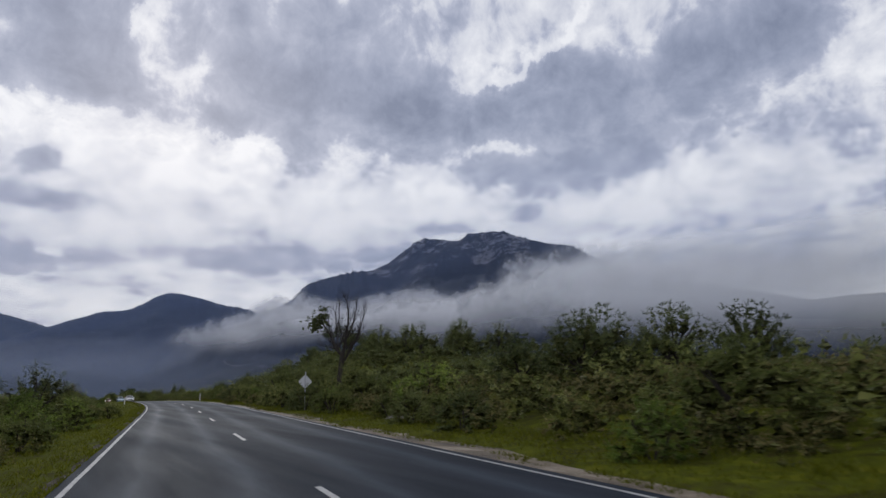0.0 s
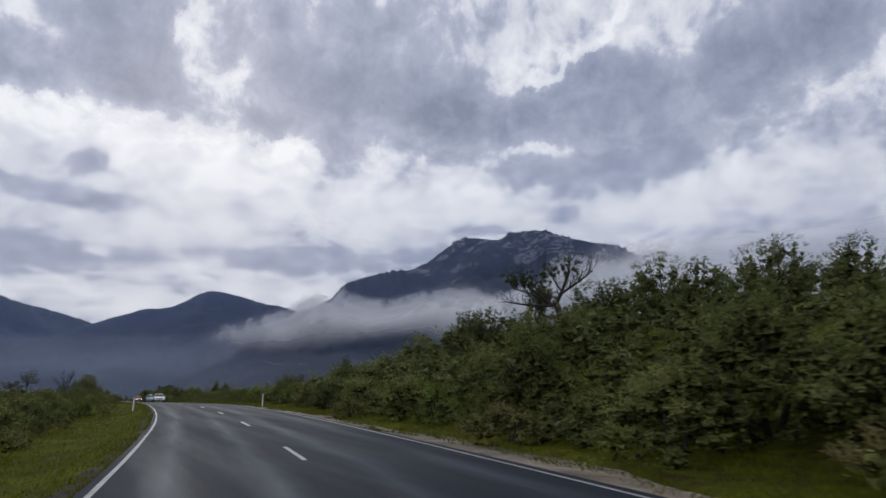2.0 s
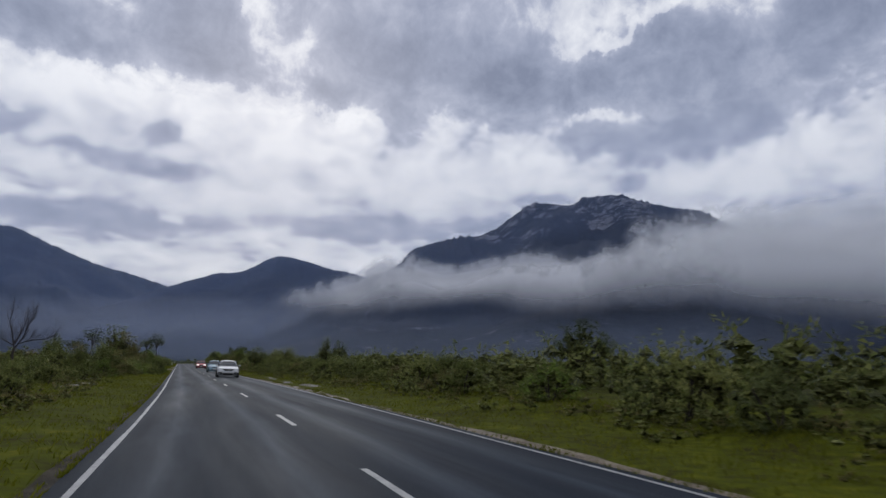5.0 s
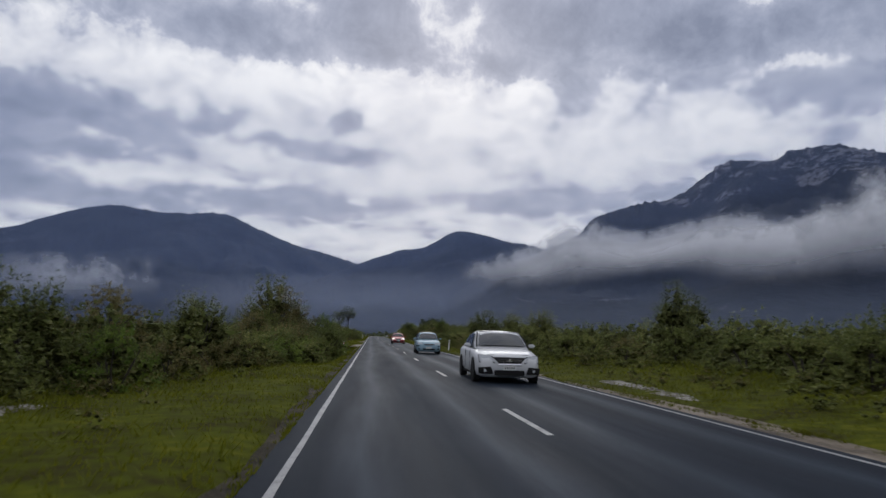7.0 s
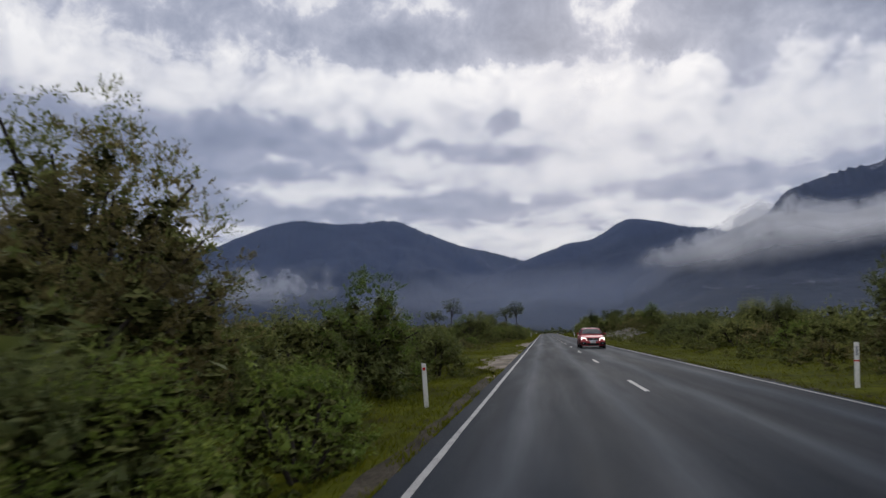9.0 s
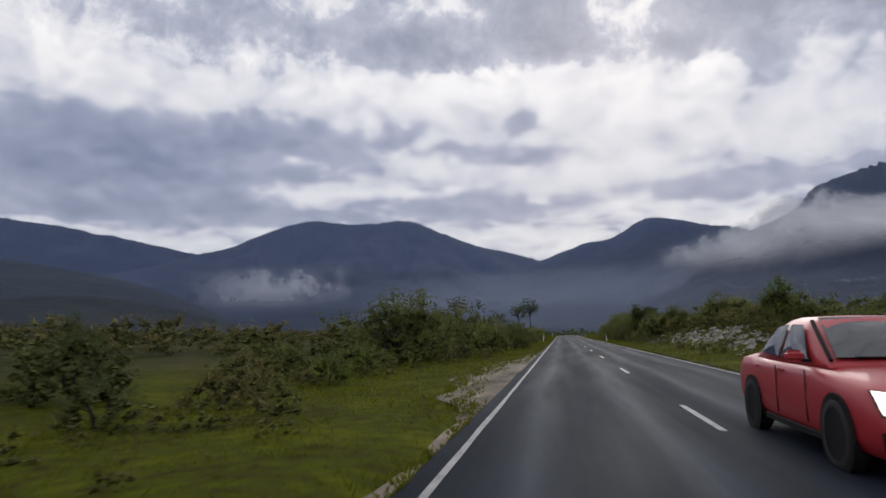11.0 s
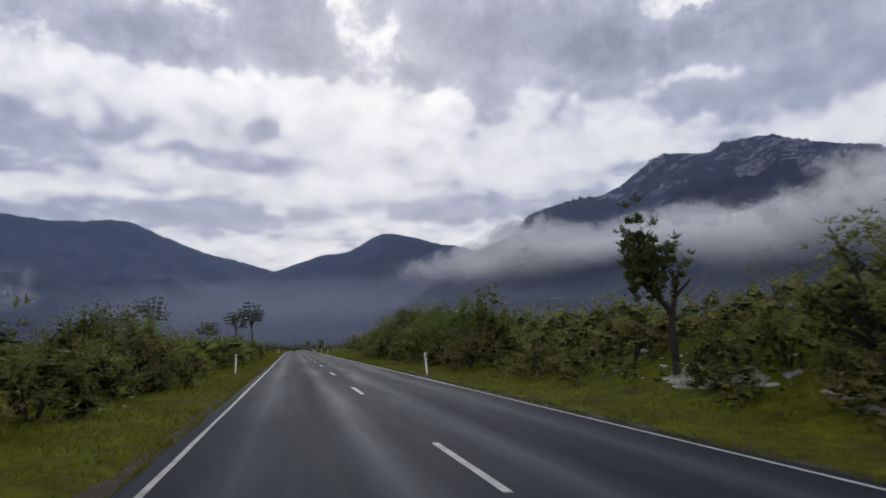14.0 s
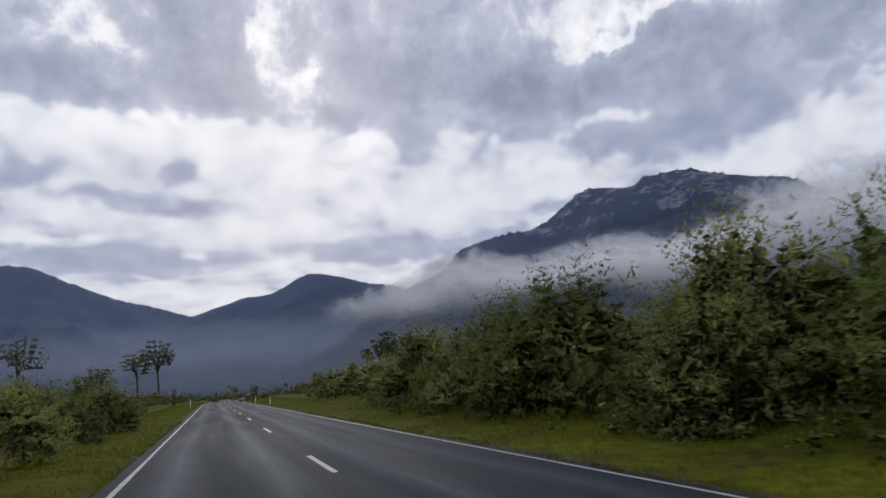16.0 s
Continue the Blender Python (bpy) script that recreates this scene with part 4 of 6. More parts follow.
SHRUBS = [
    (shrub(1, TEATREE, 70, 2450, 0.037, 0.014, 1.2), "dense dark green tea-tree shrub in the roadside scrub"),
    (shrub(2, TEATREE, 70, 2450, 0.037, 0.014, 1.4, 0.95, 0.2), "broad olive green tea-tree shrub in the roadside scrub"),
    (shrub(3, BANKSIA, 66, 2450, 0.039, 0.014, 1.1, 1.0, 0.3), "dark green banksia shrub with upright shoots"),
    (shrub(4, HEATH, 70, 2450, 0.035, 0.014, 1.6, 0.9, 0.2), "brownish heath shrub in the roadside scrub"),
    (shrub(5, BRIGHT, 66, 2450, 0.040, 0.014, 1.15, 1.0, 0.3), "fresh green wattle shrub at the edge of the verge"),
    (shrub(6, TEATREE, 120, 4600, 0.023, 0.009, 1.1, 1.0, 0.45), "tall feathery olive tea-tree shrub in the roadside scrub"),
    (shrub(7, BRIGHT, 120, 4600, 0.024, 0.009, 1.0, 1.0, 0.5), "tall feathery green wattle shrub in the roadside scrub"),
]


def span(y, table):
    return np.interp(y, [r_[0] for r_ in table], [r_[1] for r_ in table])


# how far from the road's middle the scrub begins, and how tall it stands, along the road
LEFT_FROM = [(-130, 6.2), (-60, 6.4), (0, 9.5), (40, 8.0), (58, 6.6), (66, 5.5), (74, 4.9), (82, 5.0), (86, 5.7), (94, 6.0), (110, 7.0), (120, 8.6), (130, 8.8), (146, 7.6), (158, 6.9), (166, 6.2), (180, 6.8), (190, 6.4), (215, 6.2), (330, 6.6)]
LEFT_TALL = [(-130, 2.3), (-60, 2.1), (0, 1.7), (40, 2.2), (60, 2.7), (80, 3.1), (108, 2.5), (120, 1.7), (140, 1.7), (147, 2.9), (165, 3.0), (200, 3.0), (230, 3.0), (330, 3.0)]
RIGHT_FROM = [(-130, 5.6), (-60, 5.5), (-30, 6.3), (-20, 7.2), (10, 8.6), (60, 9.0), (85, 8.4), (130, 9.4), (150, 9.6), (178, 9.2), (186, 7.8), (196, 7.4), (206, 7.2), (240, 7.2), (330, 7.6)]
RIGHT_TALL = [(-130, 1.9), (-90, 2.0), (-60, 2.6), (-25, 2.6), (10, 2.7), (50, 2.4), (90, 2.8), (130, 2.6), (150, 2.2), (185, 2.7), (196, 3.2), (205, 3.6), (225, 4.0), (250, 4.0), (330, 3.6)]


def plant_shrubs():
    rng = np.random.default_rng(21)
    for side, start, tall in ((-1, LEFT_FROM, LEFT_TALL), (1, RIGHT_FROM, RIGHT_TALL)):
        y = -112.0
        while y < 262:
            for row in (0, 1):
                if row == 1 and rng.uniform() < 0.6:
                    continue
                h = float(span(y, tall)) * rng.uniform(0.6, 1.12) * (0.72 if row == 0 else 1.08)
                off = float(span(y, start)) + (0.4 if row == 0 else 2.3) + rng.normal(0, 0.45)
                yy = y + rng.normal(0, 0.5)
                x = float(road_x(yy)) + side * off
                if side < 0 and 83.5 < yy < 90.5 and off < 6.6:
                    continue
                pick = rng.choice(5, p=[0.3, 0.22, 0.2, 0.16, 0.12])
                if h > 2.35 and pick in (0, 1, 2, 4):
                    pick = 6 if pick == 4 else 5
                src, label = SHRUBS[pick]
                h *= 0.75 if pick == 3 else 1.0
                s_ = Matrix.Diagonal((h * rng.uniform(0.9, 1.3), h * rng.uniform(0.9, 1.3), h, 1))
                ob = copy_thing(src, pose(x, yy, float(land_z(x, yy)) - 0.05, rng.normal(0, 4), rng.normal(0, 4), rng.uniform(0, 360)) @ s_)
                tagged(ob, label, "shrub", "roadside shrubs")
            y += rng.uniform(3.2, 4.4) if rng.uniform() > 0.2 else rng.uniform(1.8, 2.6)
    # fresh green and brown bushes crowding the verge
    for k_ in range(26):
        y = 56.0 + 1.25 * k_ + rng.normal(0, 0.3)
        off = float(span(y, LEFT_FROM)) + 0.25 + rng.normal(0, 0.25)
        x = float(road_x(y)) - off
        if abs(y - 88.0) < 1.6:
            continue
        pick = rng.choice([4, 1, 0, 6], p=[0.5, 0.15, 0.15, 0.2])
        h = rng.uniform(0.9, 1.7)
        ob = copy_thing(SHRUBS[pick][0], pose(x, y, float(land_z(x, y)) - 0.05, 0, 0, rng.uniform(0, 360)) @ Matrix.Diagonal((h * 1.15, h * 1.15, h, 1)))
        tagged(ob, SHRUBS[pick][1], "shrub", "roadside shrubs")


plant_shrubs()
for src_, _ in SHRUBS:
    for o_ in (*src_.children, src_):
        bpy.data.objects.remove(o_)


def scrub_mass(name, material, count, seed, spots, leaves, size, tall, label):
    """Scrub that nobody could count, in one mesh: small lumpy bushes with coarse leaves."""
    rng = np.random.default_rng(seed)
    kinds = []
    for k_ in range(4):
        lumps = [(rng.normal(0, 0.28), rng.normal(0, 0.28), rng.uniform(0.12, 0.85), rng.uniform(0.09, 0.17)) for _ in range(15)]
        kinds.append(clump_crown(rng, lumps, leaves, size, size * 0.36, True))
    V, F, S, base = [], [], [], 0
    xs, ys, hs = spots(rng, count)
    bare = (xs > 6.4) & (xs < 10.4) & (ys > 150) & (ys < 196) & (rng.uniform(0, 1, len(xs)) < 0.15)
    xs, ys, hs = xs[~bare], ys[~bare], hs[~bare]
    zs = land_z(xs, ys)
    for x, y, z, h in zip(xs, ys, zs, hs):
        v, f, slot = kinds[rng.integers(4)]
        a = rng.uniform(0, 2 * math.pi)
        c, s_ = math.cos(a), math.sin(a)
        w = h * rng.uniform(1.0, 1.6)
        q = np.stack([(v[:, 0] * c - v[:, 1] * s_) * w + x, (v[:, 0] * s_ + v[:, 1] * c) * w + y, v[:, 2] * h + z - 0.12 * h], 1)
        V.append(q.astype(np.float32))
        F.append(f + base)
        S.append(slot)
        base += len(q)
    me = crown_mesh(name, (np.concatenate(V), np.concatenate(F), np.concatenate(S)), material)
    return thing(name, me, None, label, "scrub", kind="stuff")


def spots_between(side, y0, y1, extra0, extra1, tall_k):
    start, tall = (LEFT_FROM, LEFT_TALL) if side < 0 else (RIGHT_FROM, RIGHT_TALL)

    def pick(rng, count):
        ys = rng.uniform(y0, y1, count)
        off = span(ys, start) + extra0 + (extra1 - extra0) * rng.uniform(0, 1, count) ** 1.4
        return road_x(np.clip(ys, -330, 700)) + side * off, ys, span(ys, tall) * tall_k * rng.uniform(0.55, 1.15, count)
    return pick


scrub_mass("scrub", TEATREE, 620, 31, spots_between(1, -135, 300, 2.0, 13, 1.0), 150, 0.06, 2.2, "dense olive tea-tree scrub on the verge's bank")
scrub_mass("scrub", BANKSIA, 650, 32, spots_between(1, -135, 420, 9, 60, 1.1), 70, 0.10, 2.4, "dark green coastal scrub")
scrub_mass("scrub", BANKSIA, 360, 38, spots_between(1, -90, -15, 3.0, 34, 1.0), 130, 0.065, 2.4, "dark scrub covering the rise")
scrub_mass("scrub", TEATREE, 190, 40, spots_between(1, -64, -14, 0.3, 3.5, 0.6), 120, 0.07, 1.2, "olive undergrowth below the rise")
scrub_mass("scrub", HEATH, 170, 42, lambda rng, n_: (lambda ys: (road_x(ys) + rng.uniform(8.8, 13.0, n_), ys, rng.uniform(0.7, 1.7, n_)))(rng.uniform(150, 196, n_)), 130, 0.07, 1.2, "brown and olive heath overhanging the cut bank")
scrub_mass("scrub", HEATH, 420, 39, lambda rng, n_: (lambda ys: (road_x(ys) + rng.uniform(5.9, 24.0, n_), ys, rng.uniform(0.6, 1.45, n_)))(rng.uniform(-117, -82, n_)), 110, 0.07, 1.0, "low brown heath covering the slope beside the bend")
scrub_mass("scrub", TEATREE, 560, 33, spots_between(-1, -120, 300, 2.0, 13, 0.95), 150, 0.06, 2.0, "dense olive tea-tree scrub beside the road")
scrub_mass("scrub", HEATH, 650, 34, spots_between(-1, -120, 420, 7, 70, 0.95), 70, 0.10, 2.0, "brownish heath scrub on the flat")
scrub_mass("scrub", HEATH, 600, 36, lambda rng, n_: (lambda ys: (road_x(ys) + np.where(rng.uniform(0, 1, n_) < 0.5, -1, 1) * rng.uniform(5.6, 9.2, n_), ys, rng.uniform(0.25, 0.8, n_)))(rng.uniform(-115, 262, n_)), 95, 0.085, 0.6, "low brown heath tufts at the edge of the verge")
scrub_mass("scrub", TEATREE, 640, 37, lambda rng, n_: (lambda ys: (road_x(ys) + np.where(rng.uniform(0, 1, n_) < 0.25, -1, 1) * rng.uniform(6.0, 9.6, n_), ys, rng.uniform(0.35, 1.15, n_)))(rng.uniform(-115, 262, n_)), 95, 0.08, 0.8, "low olive undergrowth at the foot of the scrub")
scrub_mass("scrub", BANKSIA, 1150, 35, lambda rng, n_: (rng.uniform(-260, 320, n_), rng.uniform(290, 1000, n_), rng.uniform(1.5, 4.0, n_)), 46, 0.2, 3.0, "far dark scrub on the plain")


def grass(side, seed, label):
    """Verge grass: single blades in tussocks, longer towards the scrub."""
    rng = np.random.default_rng(seed)
    n_ = 145000
    ys = np.concatenate([rng.uniform(-118, 250, int(n_ * 0.85)), rng.uniform(250, 400, n_ - int(n_ * 0.85))])
    q = rng.uniform(0, 1, n_)
    inner = (shoulder_right(ys) if side > 0 else shoulder_left(ys)) - 0.02
    inner = inner + 0.26 * bumps(ys, ys * 0.3, 1.7, seed) + 0.16 * bumps(ys, ys * 0.7, 5.1, seed) - np.where((ys > 92) & (ys < 172) & (side < 0), -0.08, 0.12)
    outer = span(ys, LEFT_FROM if side < 0 else RIGHT_FROM) + 1.0
    off = inner + (outer - inner) * q
    xs = road_x(ys) + side * off
    keep = bumps(xs, ys, 0.9, seed) + 0.8 * bumps(xs, ys, 3.1, seed + 1) > -0.75
    if side > 0:
        keep &= ~((ys > 152) & (ys < 197) & (off > 6.6) & (rng.uniform(0, 1, n_) < 0.96))
    xs, ys, q = xs[keep], ys[keep], q[keep]
    n_ = len(xs)
    tall = (0.035 + 0.06 * rng.uniform(0, 1, n_) + 0.28 * q ** 3 * rng.uniform(0, 1, n_)) * (1 + 0.6 * bumps(xs, ys, 0.6, seed + 4) + 0.7 * bumps(xs, ys, 2.3, seed + 7))
    tall = np.clip(tall, 0.025, 0.6)
    z = land_z(xs, ys)
    a = rng.uniform(0, 2 * math.pi, n_)
    wd = 0.009 + 0.011 * rng.uniform(0, 1, n_)
    lean = rng.normal(0, 0.75, (n_, 2)) * tall[:, None]
    p0 = np.stack([xs - np.cos(a) * wd, ys - np.sin(a) * wd, z - 0.02], 1)
    p1 = np.stack([xs + np.cos(a) * wd, ys + np.sin(a) * wd, z - 0.02], 1)
    p2 = np.stack([xs + lean[:, 0], ys + lean[:, 1], z + tall], 1)
    me = mesh_np("grass", np.stack([p0, p1, p2], 1).reshape(-1, 3), np.arange(n_ * 3).reshape(-1, 3))
    return thing("grass", me, GRASS, label, "grass", kind="stuff")


grass(-1, 5, "lush yellow-green grass on the road verge")
grass(1, 6, "lush yellow-green grass on the road verge")


def shoulder_tufts(side, count, y0, y1, seed, label, reach=(0.25, 0.15), along=0.5):
    """Pads of short grass that creep over the edge of the shoulder; each pad is longer along the road."""
    rng = np.random.default_rng(seed)
    cy = rng.uniform(y0, y1, count)
    edge = shoulder_right(cy) if side > 0 else shoulder_left(cy)
    co = edge + rng.uniform(-reach[0], reach[1], count)
    size = rng.uniform(0.5, 1.3, count)
    per = 26
    a, q = rng.uniform(0, 2 * math.pi, (count, per)), np.sqrt(rng.uniform(0, 1, (count, per)))
    ys = (cy[:, None] + along * size[:, None] * q * np.sin(a) * 1.6).ravel()
    off = np.maximum(co[:, None] + 0.17 * size[:, None] * q * np.cos(a), LANE + 0.2).ravel()
    xs = road_x(ys) + side * off
    tall = (0.03 + 0.075 * rng.uniform(0.3, 1, len(ys))) * (1.15 - 0.7 * q.ravel())
    z = np.maximum(road_z(ys) + bank_slope(ys) * np.clip(side * off, -5, 5) - 0.004 - 0.03 * np.clip(off - 3.5, 0, 3), land_z(xs, ys))
    w, t = 0.010 + 0.012 * rng.uniform(0, 1, len(ys)), rng.uniform(0, 2 * math.pi, len(ys))
    lean = rng.normal(0, 0.5, (len(ys), 2)) * tall[:, None]
    p0 = np.stack([xs - np.cos(t) * w, ys - np.sin(t) * w, z - 0.01], 1)
    p1 = np.stack([xs + np.cos(t) * w, ys + np.sin(t) * w, z - 0.01], 1)
    p2 = np.stack([xs + lean[:, 0], ys + lean[:, 1], z + tall], 1)
    me = mesh_np("grass", np.stack([p0, p1, p2], 1).reshape(-1, 3), np.arange(len(ys) * 3).reshape(-1, 3))
    return thing("grass", me, GRASS, label, "grass", kind="stuff")


shoulder_tufts(-1, 900, -116, 262, 14, "short grass pads creeping over the asphalt edge")
shoulder_tufts(1, 900, -116, 262, 15, "short grass pads creeping over the asphalt edge", (0.4, 0.15))
shoulder_tufts(-1, 110, 126, 172, 16, "mossy grass islands on the gravel pull-off", (0.7, 0.1), 1.0)


# ---- single trees ----
def tree(name, seed, at, height, trunk_r, leaf, bark, label, lean=(0, 0), trunk_part=0.35, depth=3, limb=0.42, spread=0.7, lift=0.25, lump=0.32, leaves=2600,
         size=0.11, bare=0.0, kids=(2, 3), first=3, keep_tip=None, shoots=0.0):
    """A tapered trunk, forking limbs, and clumps of leaves about the ends of the twigs."""
    rng = np.random.default_rng(seed)
    root = tagged(new(name), label, "tree")
    root.matrix_world = pose(at[0], at[1], float(land_z(at[0], at[1])) - 0.1)
    out, tips = [], []
    top = np.array([lean[0], lean[1], height * trunk_part])
    mid = top * 0.5 + np.array([rng.normal(0, 0.06), rng.normal(0, 0.06), 0]) * height * 0.15
    trunk = tube([(0, 0, -0.2), (0, 0, 0.1), mid, top], [trunk_r * 1.5, trunk_r * 1.15, trunk_r, trunk_r * 0.8], 9)
    for k_ in range(first):
        a = 2 * math.pi * (k_ + rng.uniform(-0.3, 0.3)) / first
        w = np.array([math.cos(a) * spread + lean[0] / height, math.sin(a) * spread + lean[1] / height, 1.0])
        branch(rng, top * rng.uniform(0.85, 1.0), w, height * limb, trunk_r * 0.62, depth - 1, out, tips, spread, lift, kids)
    ob = new("trunk", mesh_np("trunk", *trunk, smooth_shade=True))
    ob.data.materials.append(bark)
    ob.parent = root
    limbs = new("limbs", mesh_np("limbs", *join_np(out)))
    limbs.name = "limb_framework"
    limbs.data.materials.append(bark)
    limbs.parent = root
    ends = [(p, d) for p, d in tips if (keep_tip is None or keep_tip(p)) and rng.uniform() >= bare]
    if ends and leaves:
        lumps = []
        for p, d in ends:
            lumps.append((*p, lump * rng.uniform(0.6, 1.2)))
            lumps.append((*(p - d * lump * 0.9 + rng.normal(0, lump * 0.4, 3)), lump * rng.uniform(0.5, 1.0)))
        crown = new("crown", crown_mesh("crown", clump_crown(rng, lumps, int(leaves * 1.4), size, size * 0.5), leaf))
        crown.parent = root
    return root


def bushy_tree(seed, at, height, leaf, label, wide=0.8, leaves=6500, size=0.10, low=0.08, name="tree", lumps_n=90):
    """A full-crowned tree of the scrub: a short trunk, limbs, and a ragged crown of many clumps with gaps between."""
    rng = np.random.default_rng(seed)
    root = tagged(new(name), label, "tree")
    root.matrix_world = pose(at[0], at[1], float(land_z(at[0], at[1])) - 0.1, 0, 0, rng.uniform(0, 360))
    r = height * wide * 0.5
    lumps, limbs = [], []
    for k_ in range(lumps_n):
        a, q, w = rng.uniform(0, 2 * math.pi), math.sqrt(rng.uniform(0.02, 1)), rng.uniform(0, 1)
        roof = height * (1 - 0.42 * q ** 2.4) * rng.uniform(0.86, 1.0)
        floor_ = height * low * (0.4 + 1.0 * q)
        z = floor_ + (roof - floor_) * (w ** (0.7 if low > 0.07 else 1.05))
        c = (r * q * math.cos(a), r * q * math.sin(a), z)
        lumps.append((*c, height * rng.uniform(0.055, 0.12)))
        if k_ % 3 == 0:
            limbs.append(tube([(0, 0, height * 0.2), (c[0] * 0.4, c[1] * 0.4, height * 0.2 + (z - height * 0.2) * 0.55), c], [height * 0.014, height * 0.010, height * 0.004], 5))
    for k_ in range(lumps_n // 3):
        a, q = rng.uniform(0, 2 * math.pi), rng.uniform(0, 0.6)
        lumps.append((r * q * math.cos(a), r * q * math.sin(a), height * (1 - 0.42 * q ** 2.4) * rng.uniform(0.86, 0.97), height * rng.uniform(0.03, 0.055)))
    tr = new("trunk", mesh_np("trunk", *tube([(0, 0, -0.2), (0, 0, 0.1), (0.03, 0.02, height * 0.25), (0, 0, height * 0.5)], np.array([0.04, 0.032, 0.026, 0.014]) * height, 8), smooth_shade=True))
    tr.data.materials.append(BARK)
    tr.parent = root
    lb = new("limb_framework", mesh_np("limb_framework", *join_np(limbs)))
    lb.data.materials.append(BARK)
    lb.parent = root
    cr = new("crown", crown_mesh("crown", clump_crown(rng, lumps, int(leaves * 1.15), size * 0.8, size * 0.32), leaf))
    cr.parent = root
    return root


def limbed_tree(name, seed, at, turn, bark, leaf, label, trunk, limbs, tufts, tuft_leaves, leaf_size, twig=0.5, tuft_size=(0.10, 0.18)):
    """A tree with few leaves: a trunk, single limbs with sprays of twigs, and leafy tufts at some ends.

    trunk: points and radii; limbs: points, radius at the start, sprays; tufts: centre and spread."""
    rng = np.random.default_rng(seed)
    root = tagged(new(name), label, "tree")
    root.matrix_world = pose(at[0], at[1], float(land_z(*at)) - 0.1, 0, 0, turn)
    ob = new("trunk", mesh_np("trunk", *tube(*trunk, 9), smooth_shade=True))
    ob.data.materials.append(bark)
    ob.parent = root
    for pts, r, n_ in limbs:
        pts = [np.array(p, float) for p in pts]
        limb = new("limb", mesh_np("limb", *tube(pts, np.linspace(r, r * 0.35, len(pts)), 6), smooth_shade=True))
        limb.data.materials.append(bark)
        limb.parent = root
        twigs, ends = [], []
        for k_ in range(n_ * 3):
            i = rng.integers(1, len(pts))
            p = pts[i - 1] + (pts[i] - pts[i - 1]) * rng.uniform(0.2, 1.0)
            d = (pts[i] - pts[i - 1]) / np.linalg.norm(pts[i] - pts[i - 1]) + unit(rng, 1)[0] * 0.5 + np.array([0, 0, 0.5])
            branch(rng, p, d, twig * rng.uniform(0.65, 1.3), min(r * 0.28, 0.019), 2, twigs, ends, 0.45, 0.3, (2, 3), 0.55, 0.14)
        tw = new("twig_spray", mesh_np("twig_spray", *join_np(twigs)))
        tw.data.materials.append(bark)
        tw.parent = limb
    if tufts:
        lumps = [(*(np.array(c) + rng.normal(0, 1, 3) * np.array(w)), rng.uniform(*tuft_size)) for c, w, n_ in tufts for _ in range(n_)]
        cr = new("crown", crown_mesh("crown", clump_crown(rng, lumps, tuft_leaves, leaf_size, leaf_size * 0.22, heart=False), leaf))
        cr.parent = root
    return root


def over(fork, rows, rise=1.0):
    """Limbs given from a fork, as limbs from the tree's foot."""
    return [([(fork[0] + p[0], fork[1] + p[1], fork[2] + p[2] * rise) for p in pts], r, n_) for pts, r, n_ in rows]


# the half-dead tree by the warning sign
limbed_tree("half_dead_tree", 8, (1.84, -78.2), -46, BARK, BANKSIA, "tall half-dead tree with bare forked limbs and one leafy tuft",
            ([(0, 0, -0.2), (0.0, 0, 0.6), (-0.05, 0.03, 1.8), (0.1, 0, 2.95), (0.2, 0, 3.45)], [0.22, 0.18, 0.15, 0.14, 0.10]),
            over((0.1, 0.0, 2.95), [([(0, 0, 0), (0.2, 0.1, 0.9), (0.35, 0.1, 1.9), (0.3, 0.0, 2.7)], 0.085, 8),
                                    ([(0, 0, 0.1), (-0.5, 0.0, 0.5), (-0.8, 0.1, 1.1), (-1.3, 0.1, 1.6), (-1.75, 0.1, 1.85)], 0.08, 3),
                                    ([(-0.65, 0.1, 0.8), (-0.9, 0.0, 1.5), (-1.35, 0.0, 2.2)], 0.045, 4),
                                    ([(0, 0, -0.3), (0.55, 0.1, 0.4), (1.1, 0.0, 1.1), (1.4, 0.0, 2.0)], 0.075, 9),
                                    ([(0.25, 0.1, 0.9), (0.75, -0.1, 1.6), (0.95, 0.0, 2.5)], 0.05, 8),
                                    ([(0.1, 0.1, 0.7), (-0.15, -0.2, 1.6), (-0.2, -0.1, 2.6)], 0.05, 8),
                                    ([(-0.3, 0.0, 0.45), (-0.5, 0.3, 1.3), (-0.7, 0.4, 2.2)], 0.045, 6),
                                    ([(0.4, 0.1, 0.3), (0.8, 0.5, 0.9), (0.9, 0.7, 1.8)], 0.05, 7)], 1.28),
            [((-1.6, 0.1, 5.3), (0.30, 0.26, 0.17), 60), ((-1.25, 0.0, 5.85), (0.2, 0.2, 0.16), 34)], 8000, 0.075)
